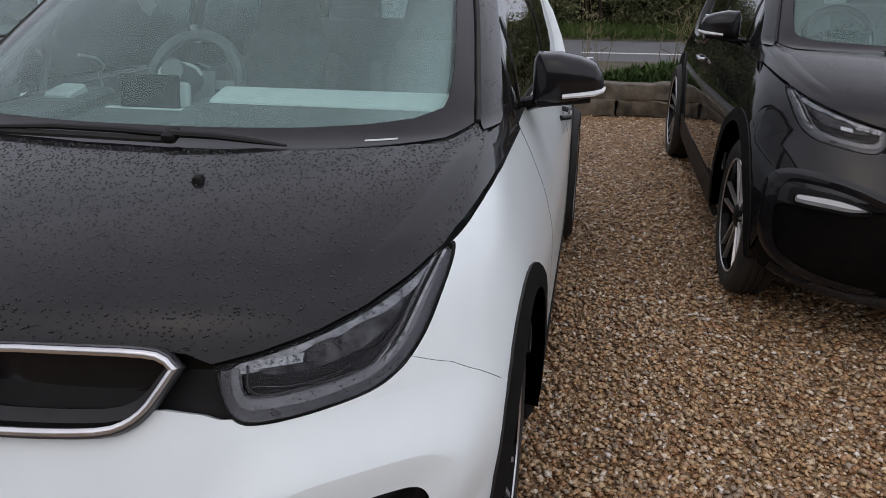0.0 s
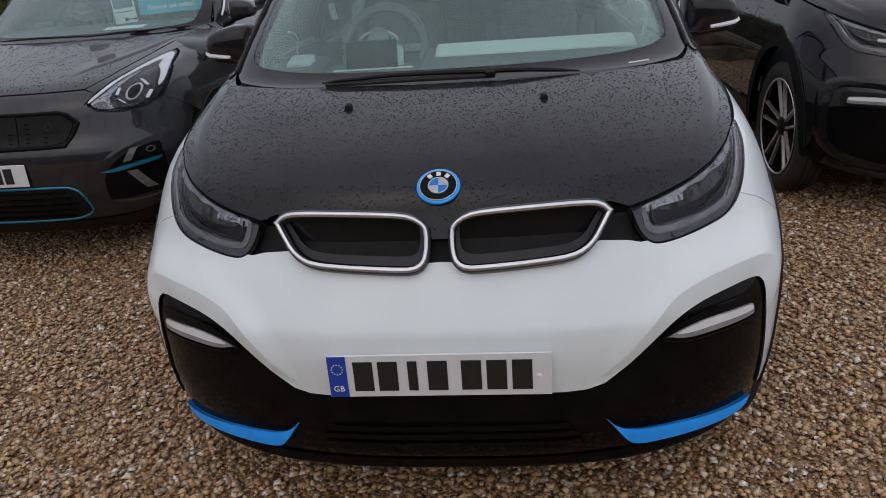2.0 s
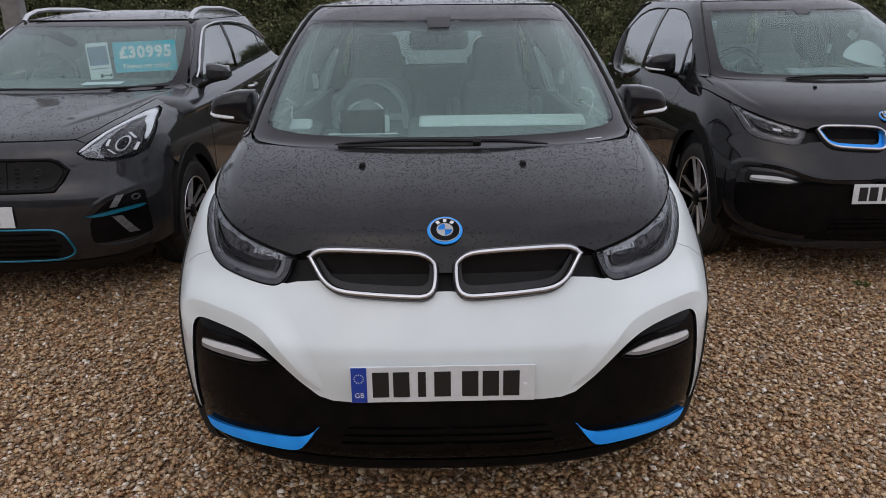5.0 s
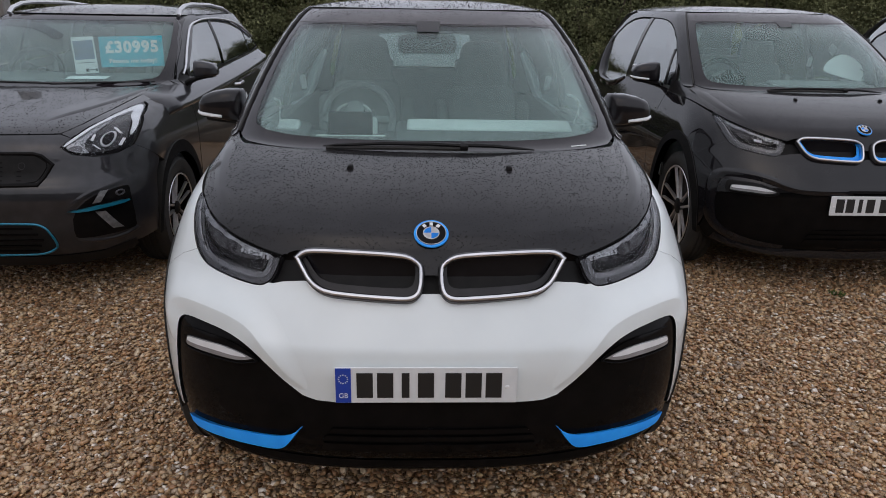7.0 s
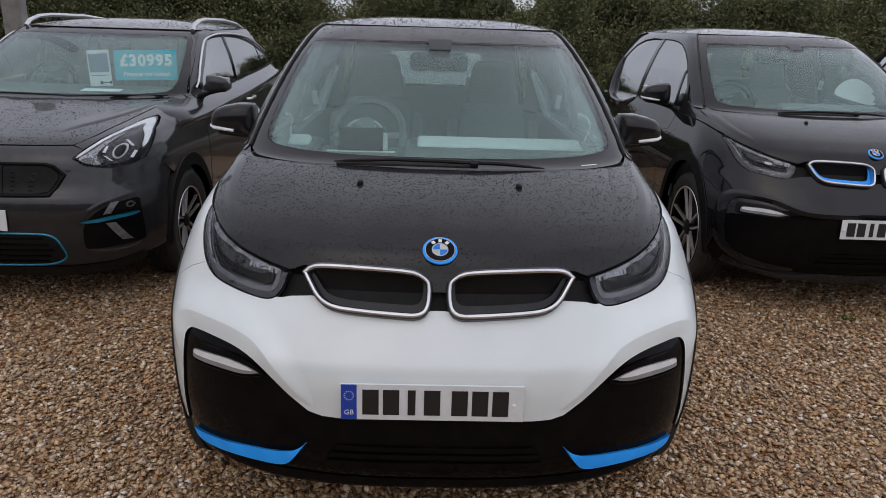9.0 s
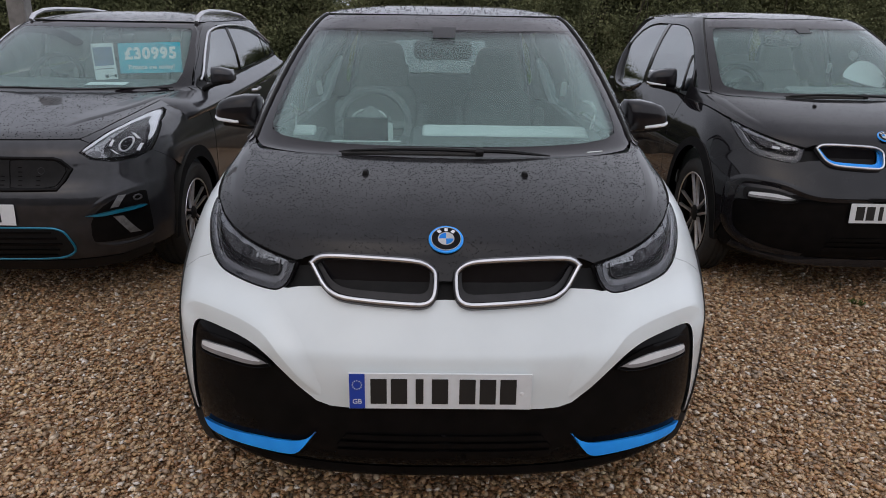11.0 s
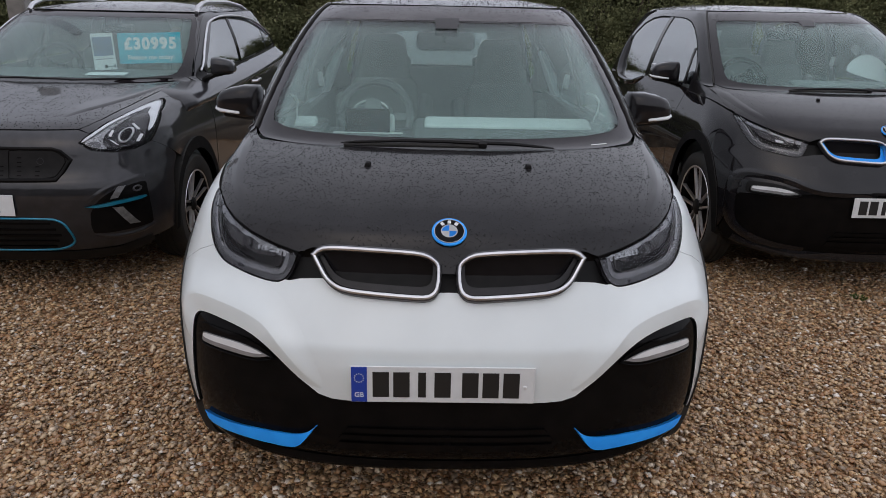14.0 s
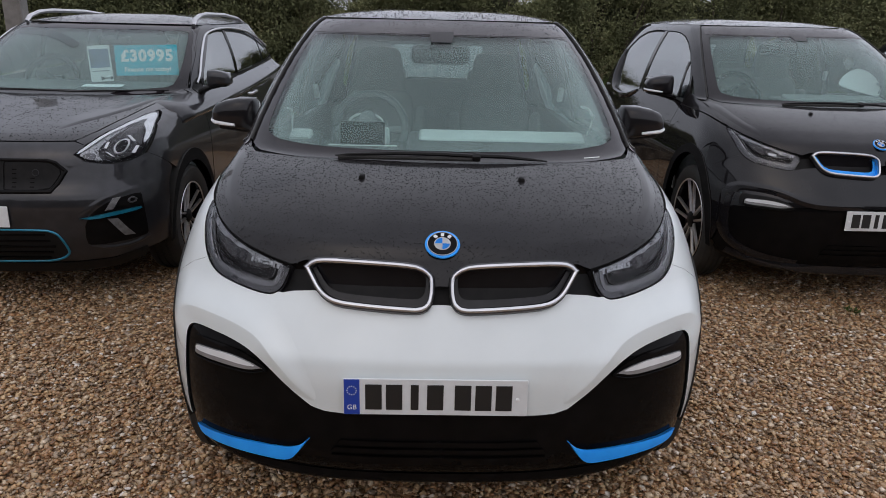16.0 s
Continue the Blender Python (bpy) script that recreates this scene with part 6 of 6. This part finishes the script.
        ring = [(.754 + .030 * math.cos(a * .2618), .892 + .042 * math.sin(a * .2618)) for a in range(24)]
        bead("projector_ring", B, "front", f(ring), 0.009, 0.009, ALLOY, lamp, "projector ring", -0.010)
        panel("projector_eye", B, "front", f(inset(np.array(ring), .009)), LAMPDARK, lamp, "projector lens", -0.004, 0.006, 0.01, gap=0)
        for a, b, c, d in ((.702, .868, .732, .843), (.692, .888, .694, .922), (.758, .955, .794, .914), (.813, .884, .806, .850)):
            panel("light_mark", B, "front", f([(a - .006, b), (a + .006, b - .004), (c + .006, d - .004), (c - .006, d)]), LAMP_WHITE, lamp, "", -0.002, 0.005, 0.015, gap=0)
        panel("turn_cells", B, "front", f(chaikin([(.59, .856), (.63, .87), (.66, .862), (.665, .83), (.63, .829)], 1)), LAMP_GREY, lamp, "textured lamp corner", -0.006, 0.006, 0.015)
        panel("lamp_lens", B, "front", f(out), LENS, lamp, "clear lens cover", 0.001, 0.003, 0.02).visible_shadow = False
        fog = panel("fog_housing", B, "front", f(chaikin([(.615, .53), (.70, .608), (.778, .635), (.842, .648), (.852, .62), (.858, .42), (.845, .395), (.63, .382), (.605, .40)], 1)), GLOSS, car, "black fog lamp housing", 0.002, 0.012, 0.02)
        panel("teal_blade", B, "front", f(chaikin([(.592, .540), (.592, .540), (.66, .552), (.765, .568), (.842, .574), (.844, .556), (.763, .546), (.655, .530)], 1)), TEAL, fog, "teal blade", 0.014, 0.02, 0.016)
        panel("silver_leg", B, "front", f([(.706, .572), (.742, .635), (.774, .636), (.742, .576)]), BRACKET, fog, "dull silver bracket", 0.010, 0.012, 0.014)
        panel("silver_leg", B, "front", f([(.712, .528), (.770, .425), (.812, .422), (.756, .526)]), BRACKET, fog, "dull silver bracket", 0.010, 0.012, 0.014)
        bead("fog_lamp", B, "front", f([(.815 + .017 * math.cos(a * .524), .612 + .017 * math.sin(a * .524)) for a in range(12)]), 0.008, 0.006, TUBE, fog, "small fog lamp", 0.004)
        ridge("fog_lip", B, "front", (lambda o: o[::-1] if sgn > 0 else [(-a, b) for a, b in o])([(.615, .392), (.68, .376), (.76, .374), (.82, .386), (.853, .405)]), 0.022, 0.006, GREY, car, "raised lip under the fog lamp", 0.002)
        ridge("fog_edge", B, "front", (lambda o: o if sgn > 0 else [(-a, b) for a, b in o[::-1]])([(.60, .52), (.65, .575), (.70, .615), (.78, .645), (.845, .655)]), 0.03, 0.003, GREY, car, "soft edge over the fog lamp", 0.001)
    # screen
    scr = [(-.935, 1.50), (-.86, 1.48), (-.5, 1.474), (0, 1.474), (.5, 1.474), (.86, 1.48), (.935, 1.50), (.94, 1.8), (.935, 2.14), (.90, 2.16), (.5, 2.165), (0, 2.165), (-.5, 2.165), (-.90, 2.16), (-.935, 2.14), (-.94, 1.8)]
    clear = chaikin([(-.88, 1.57), (-.8, 1.535), (0, 1.53), (.8, 1.535), (.88, 1.57), (.885, 1.8), (.875, 2.06), (.82, 2.09), (0, 2.09), (-.82, 2.09), (-.875, 2.06), (-.885, 1.8)], 1)
    ws = panel("windscreen", B, "ratio", clear, SCREEN, car, "tinted windscreen glass", 0.0, 0.003, 0.05)
    ws.visible_shadow = False
    panel("screen_border", B, "ratio", scr, FRIT, ws, "printed black glass border", 0.0, 0.005, 0.05, hole=clear)
    # the same added sheet, painting an even sky haze over this screen
    panel("glass_veil", B, "ratio", clear, THIN_VEIL, ws, "thin pale veil painting sky haze on the glass", -0.024, 0.004, 0.04).visible_shadow = False
    # a dark reflection on the glass, put in as a solid strip behind it
    panel("painted_reflection", B, "front", chaikin([(-.62, 2.07), (-.54, 2.085), (-.42, 2.09), (-.30, 2.075), (-.19, 2.03), (-.10, 1.985), (-.03, 1.94), (-.065, 1.895), (-.14, 1.935), (-.23, 1.985), (-.34, 2.02), (-.46, 2.035), (-.62, 2.03)], 1), TRIM, ws, "dark reflection painted as a curved strip behind the glass", -0.016, 0.002, 0.03)
    n0 = lambda q, h: (lambda P, N: tuple(P[0] + N[0] * h))(B.place("front", np.array([q])), B.normal("front", np.array([q])))
    for a, b in ((-.45, .18), (.12, .68)):
        bm = bmesh.new()
        tube(bm, [n0((a, 1.485), .012), n0((a * .6 + b * .4, 1.495), .02), n0((b, 1.49), .014)], [.005, .010, .006], 8, .7)
        part("wiper_blade", bm, TRIM, car, "black windscreen wiper")
    for side, sgn in (("right", 1), ("left", -1)):
        f = (lambda o: o) if sgn > 0 else mirrored
        panel("front_pillar", B, "ratio", f([(.942, 1.49), (.955, 1.46), (.99, 1.46), (.992, 1.7), (.992, 2.0), (.99, 2.19), (.94, 2.19), (.945, 1.8)]), GREY, car, "graphite windscreen pillar", 0.005, 0.03, 0.05)
        fe = B.place("front", np.array([(.850, .838), (.852, .912), (.822, 1.03), (.785, 1.16), (.756, 1.20)]))
        panel("front_wing", B, side, [lip[0]] + [(float(q[1]), float(q[2])) for q in fe] + [(.93, 1.036), (1.10, 1.062), (1.3, 1.09), (1.3, .40)] + oval(.88, .335, .40, .43, 8, 124, 20)[:-1], GREY, car, "graphite front wing", 0.0, 0.02, 0.035, gap=0.0004)
        panel("wing_edge", B, "front", f([(.545, .933), (.612, 1.0), (.66, 1.134), (.703, 1.298), (.735, 1.43), (.79, 1.45), (.82, 1.42), (.80, 1.25), (.76, 1.2), (.722, 1.16), (.675, 1.03), (.622, .932), (.598, .906)]), GREY, car, "graphite wing top", 0.0, 0.02, 0.03)
        for cy in (.88, 3.58):
            panel("arch_cladding", B, side, oval(cy, .335, .405, .434, 186, -6) + arc(cy, .335, .36, -6, 186, 26), CLAD, car, "black wheel arch cladding", 0.012, 0.06, 0.03, gap=0)
        panel("front_door", B, side, [(1.31, .40), (2.36, .40), (2.36, 1.115), (1.8, 1.10), (1.31, 1.09)], GREY, car, "graphite front door", 0.0, 0.02, 0.05)
        panel("rear_door", B, side, [(2.365, .40), (3.2, .40), (3.22, .5), (3.4, .75), (3.42, 1.15), (2.365, 1.115)], GREY, car, "graphite rear door", 0.0, 0.02, 0.05)
        panel("rear_quarter", B, side, [(3.2, .40)] + arc(3.58, .335, .385, 170, 10, 20) + [(3.98, .40), (4.15, .42), (4.18, .9), (4.1, 1.12), (3.98, 1.30), (3.75, 1.47), (3.55, 1.485), (3.72, 1.30), (3.78, 1.18), (3.42, 1.15), (3.4, .75), (3.22, .5)], GREY, car, "graphite rear quarter", 0.0, 0.02, 0.05)
        ridge("shoulder", B, side, [(.86, .925), (1.08, .922), (1.30, .925), (1.8, .945), (2.4, .965), (3.0, .985), (3.6, 1.01), (4.05, 1.03)], 0.135, 0.052, GREY, car, "raised shoulder under the windows", 0.001, ((0, 0), (0.06, 0.45), (0.14, 0.8), (0.24, 1), (0.34, 0.97), (0.6, 0.6), (1, 0)), 60, 0.12)
        panel("sill", B, side, [(1.28, .21), (3.2, .21), (3.2, .395), (1.28, .395)], TRIM, car, "black side sill", 0.006, 0.03, 0.06)
        win = [(1.42, 1.11), (2.36, 1.125), (3.40, 1.165), (3.74, 1.19), (3.66, 1.27), (3.45, 1.35), (3.15, 1.41), (2.8, 1.442), (2.45, 1.455), (2.1, 1.452), (1.92, 1.425), (1.82, 1.378), (1.71, 1.315), (1.60, 1.24), (1.51, 1.165)]
        for k, (a, b) in enumerate(((1.3, 2.33), (2.39, 3.33), (3.37, 3.8))):
            poly = [(max(a, min(b, y)), z) for y, z in dense(win, .06)]
            keep = []
            for q in poly:
                if not keep or math.hypot(q[0] - keep[-1][0], q[1] - keep[-1][1]) > 1e-4:
                    keep.append(q)
            panel("side_window", B, side, [q for q in keep], SIDEGLASS, car, "dark side window glass", -0.003, 0.004, 0.05, bow=0.21).visible_shadow = False
        panel("door_pillar", B, side, [(2.33, 1.12), (2.39, 1.12), (2.39, 1.462), (2.33, 1.462)], GLOSS, car, "black door pillar", 0.0, 0.02, 0.05)
        panel("roof_side", B, side, [(1.44, 1.13), (1.5, 1.17), (1.59, 1.25), (1.70, 1.325), (1.81, 1.388), (1.91, 1.435), (2.1, 1.462), (2.45, 1.465), (2.8, 1.452), (3.15, 1.42), (3.46, 1.36), (3.68, 1.28), (3.74, 1.32), (3.6, 1.486), (2.3, 1.486), (2.05, 1.484), (1.92, 1.475), (1.66, 1.34), (1.46, 1.20), (1.37, 1.11)], GREY, car, "graphite roof side", 0.001, 0.02, 0.05)
        bm = bmesh.new()
        cp = B.place(side, chaikin_open(np.array([(1.45, 1.115), (1.515, 1.17), (1.60, 1.245), (1.71, 1.32), (1.82, 1.383), (1.92, 1.43), (2.1, 1.457), (2.45, 1.46), (2.8, 1.447), (3.15, 1.415), (3.45, 1.355), (3.67, 1.275)]), 3))
        tube(bm, [tuple(q + (sgn * .010, 0, .002)) for q in cp], .008, 8)
        part("chrome_strip", bm, CHROME, car, "satin chrome window strip")
        bm = bmesh.new()
        pts = [(sgn * x, y, z) for x, y, z in ((.615, 1.95, 1.485), (.612, 2.0, 1.523), (.608, 2.12, 1.552), (.60, 2.3, 1.563), (.59, 2.8, 1.558), (.58, 3.2, 1.53), (.57, 3.45, 1.49))]
        tube(bm, pts, [.016, .018, .017, .017, .017, .016, .01], 8, .9)
        part("roof_rail", bm, ALLOY, car, "silver roof rail")
        for y in (2.2, 3.25):
            hy = B.place(side, np.array([(y, .975), (y + .12, .98)])) + (sgn * .05, 0, 0)
            bm = bmesh.new()
            tube(bm, [tuple(hy[0] + (sgn * .004, 0, 0)), tuple(hy[0] + (sgn * .035, .03, 0)), tuple(hy[1] + (sgn * .035, .04, 0)), tuple(hy[1] + (sgn * .004, .08, 0))], .011, 8)
            part("door_handle", bm, CHROME, car, "bright pull handle")
        door_mirror(car, sgn * .89, 1.36, 1.145, sgn, GREY, False, 0.78)
        panel("mirror_foot", B, side, chaikin([(1.34, 1.03), (1.40, .995), (1.49, 1.0), (1.54, 1.05), (1.52, 1.12), (1.50, 1.165), (1.40, 1.11)], 1), GLOSS, car, "black mirror foot", 0.006, 0.02, 0.03)
        wheel(car, sgn * .79, .88, .335, .222, sgn, 5, True, ALLOY, 0.205)
        wheel(car, sgn * .79, 3.58, .335, .222, sgn, 5, True, GLOSS, 0.205)
    panel("tailgate", B, "rear", [(-.8, .22), (.8, .22), (.8, 1.1), (-.8, 1.1)], GREY, car, "graphite tailgate", 0.0, 0.02, 0.08)
    panel("rear_screen", B, "rear", [(-.66, 1.11), (.66, 1.11), (.58, 1.43), (-.58, 1.43)], SIDEGLASS, car, "rear window glass", -0.002, 0.004, 0.08).visible_shadow = False
    panel("tail_header", B, "rear", [(-.6, 1.43), (.6, 1.43), (.56, 1.488), (-.56, 1.488)], GREY, car, "graphite tail spoiler", 0.0, 0.02, 0.08)
    car_shell(car, B, GREY, GREY, 1.558, GREY, 81, 3200)
    bm = bmesh.new()
    block(bm, (1.25, 3.5, .14), pose(0, 2.1, .29), .03, 2)
    block(bm, (1.55, 1.8, .2), pose(0, 2.23, .34), .03, 2)
    part("floor_pan", bm, TRIM, car, "dark underbody")
    bm = bmesh.new()
    block(bm, (1.5, 2.5, .05), pose(0, 2.5, .45), .01, 1)
    block(bm, (1.4, .05, .62), pose(0, 1.25, .75), .01, 1)
    block(bm, (1.4, .05, .55), pose(0, 3.75, .74), .01, 1)
    for s in (-1, 1):
        block(bm, (.05, 2.5, .62), pose(s * .80, 2.55, .74), .015, 2)
    part("cabin_lining", bm, CABIN, car, "dark cabin lining")
    bm = bmesh.new()
    block(bm, (1.5, .42, .12), pose(0, 1.45, 1.03, 4), .04, 3)
    part("dashboard", bm, DASH, car, "dark dashboard")
    steering_wheel(car, -.38, 1.75, 1.08, -25, grip=TRIM)
    seat(car, -.37, 2.2, .5, SEAT)
    seat(car, .37, 2.2, .5, SEAT)
    bm = bmesh.new()
    block(bm, (1.26, .45, .2), pose(0, 3.05, .58), .05, 3)
    block(bm, (1.26, .13, .62), pose(0, 3.36, .92, -16), .05, 3)
    part("rear_bench", bm, SEAT, car, "dark rear bench")
    bm = bmesh.new()
    block(bm, (.24, .035, .07), pose(0, 2.0, 1.36), .028, 4)
    block(bm, (.10, .06, .07), pose(0, 1.93, 1.41, -40), .012, 2)
    part("cabin_mirror", bm, TRIM, car, "black cabin mirror")
    return car


KIA_AT = pose(-2.46, 1.80, 0, 0, 0, -1.5)
grey_car = crossover(KIA_AT)

# price card and sheet behind its windscreen
bm = bmesh.new()
block(bm, (0.435, 0.004, 0.205), None, 0.001, 1)
sign = part("price_sign", bm, SIGN, None)
sign.matrix_world = pose(-2.028, 3.38, 1.25, -6, -2, 0)
tagged(sign, "turquoise price sign with white writing behind a windscreen", "price sign")
writing("price_figures", "£30995", 0.105, pose(0.005, -0.0035, 0.028, 90), PRINT, sign, "white price figures", 0.045, 1.17)
writing("price_line", "Finance me today!", 0.042, pose(0.005, -0.0035, -0.062, 90), PRINT, sign, "white line of writing", 0.02, 1.05)
bm = bmesh.new()
block(bm, (0.155, 0.003, 0.245), None, 0.001, 1)
card = part("info_sheet", bm, PAPER, None)
card.matrix_world = pose(-2.343, 3.36, 1.222, -5, -4, 0)
tagged(card, "white printed sheet with a dark picture behind a windscreen", "printed sheet")
for w, h, x, z, mat, nm in ((0.135, 0.125, 0, 0.035, PHOTO, "sheet_picture"), (0.022, 0.022, 0.005, -0.1, INK, "sheet_bar"), (0.04, 0.006, 0.04, -0.1, INK, "sheet_bar"), (0.12, 0.004, 0, -0.05, INK, "sheet_bar"), (0.012, 0.02, 0.067, -0.1, INK, "sheet_bar")):
    bm = bmesh.new()
    block(bm, (w, 0.002, h), pose(x, -0.002, z))
    part(nm, bm, mat, card)
# a paper on its dashboard
bm = bmesh.new()
block(bm, (0.25, 0.10, 0.003), None, 0.001, 1)
ob = part("dash_paper", bm, PAPER, None)
ob.matrix_world = pose(-2.235, 3.12, 1.096, 4, 0, 5)
tagged(ob, "flat white paper lying on a dashboard behind glass", "paper sheet")
# loose white sheet on the black hatchback's dashboard
bm = bmesh.new()
edge = chaikin([(-.15, -.085), (.15, -.085), (.15, 0), (.12, .06), (.05, .10), (-.03, .105), (-.10, .06), (-.15, -.02)], 2)
for k in (0, 1):
    bm.faces.new([bm.verts.new((x, .5 * x * x + .003 * k, z)) for x, z in (edge if k == 0 else edge[::-1])])
bm.verts.ensure_lookup_table()
n = len(edge)
for i in range(n):
    j = (i + 1) % n
    bm.faces.new((bm.verts[i], bm.verts[n + n - 1 - i], bm.verts[n + n - 1 - j], bm.verts[j]))
ob = part("white_sheet", bm, PAPER, None)
ob.matrix_world = pose(3.06, 3.42, 1.21, -35, 14, -8)
tagged(ob, "loose white sheet leaning on a dashboard behind glass", "paper sheet")

# a further parked car of the same kind, past the black one
far_car = copy_thing(black_car, pose(5.12, 2.15, 0))
tagged(far_car, "second electric hatchback with a silver roof parked beyond the first")
for ob in far_car.children:
    if ob.name.startswith(("roof", "window_frame", "front_pillar")):
        ob.data = ob.data.copy()
        ob.data.materials[0] = SILVER

# ---- loose gravel ----


def gravel(zones, seed):
    rnd = np.random.RandomState(seed)
    C = []
    for x0, x1, y0, y1, per in zones:
        k = int((x1 - x0) * (y1 - y0) * per)
        C.append(np.stack([rnd.uniform(x0, x1, k), rnd.uniform(y0, y1, k)], 1))
    C = np.concatenate(C)
    # thinning out towards the rim of the loose layer
    lo, hi = C.min(0), C.max(0)
    rim = np.minimum(np.minimum(C[:, 0] - lo[0], hi[0] - C[:, 0]), C[:, 1] - lo[1])
    C = C[rnd.rand(len(C)) < np.clip(rim / 0.7, 0, 1)]
    # none under the middle of a car, where nothing shows
    for cx, cy in ((0, 0.75), (2.505, 2.75), (-2.46, 2.5)):
        C = C[~((np.abs(C[:, 0] - cx) < 0.55) & (C[:, 1] > cy))]
    n = len(C)
    # chips: a bent six-cornered core, each with its own proportions
    base = np.array([(1, 0, 0), (0, 1, 0), (-1, 0, 0), (0, -1, 0), (0.1, 0.05, 1), (0, -0.1, -1)], float)
    tri = np.array([(0, 1, 4), (1, 2, 4), (2, 3, 4), (3, 0, 4), (1, 0, 5), (2, 1, 5), (3, 2, 5), (0, 3, 5)])
    r = 0.0068 + 0.0095 * rnd.rand(n) ** 1.9
    V = base[None] + 0.42 * (rnd.rand(n, 6, 3) - 0.5) * (1, 1, 0.8)
    V = V * np.stack([1.0 + 0.5 * rnd.rand(n), 0.85 + 0.3 * rnd.rand(n), 0.4 + 0.25 * rnd.rand(n)], 1)[:, None] * r[:, None, None]
    a, b = rnd.uniform(0, 2 * math.pi, n), rnd.normal(0, 0.3, n)
    ca, sa, cb, sb = np.cos(a), np.sin(a), np.cos(b), np.sin(b)
    x, y, z = V[..., 0], V[..., 1], V[..., 2]
    x, z = x * cb[:, None] + z * sb[:, None], z * cb[:, None] - x * sb[:, None]
    x, y = x * ca[:, None] - y * sa[:, None], x * sa[:, None] + y * ca[:, None]
    lift = 0.25 * r + 0.010 * rnd.rand(n) ** 1.6
    V = np.stack([x + C[:, :1], y + C[:, 1:], z + lift[:, None]], 2)
    me = mesh_arrays("gravel", V.reshape(-1, 3), (tri[None] + 6 * np.arange(n)[:, None, None]).reshape(-1, 3))
    me.materials.append(STONE)
    me.polygons.foreach_set("use_smooth", [True] * len(me.polygons))
    return tagged(new("gravel", me), "loose wet brown and tan gravel stones", "gravel", "", "stuff")


gravel([(-3.6, 3.9, -0.95, 2.7, 4200), (0.75, 1.95, 2.7, 6.75, 3600), (-1.9, -0.75, 2.7, 6.0, 2600)], 8)
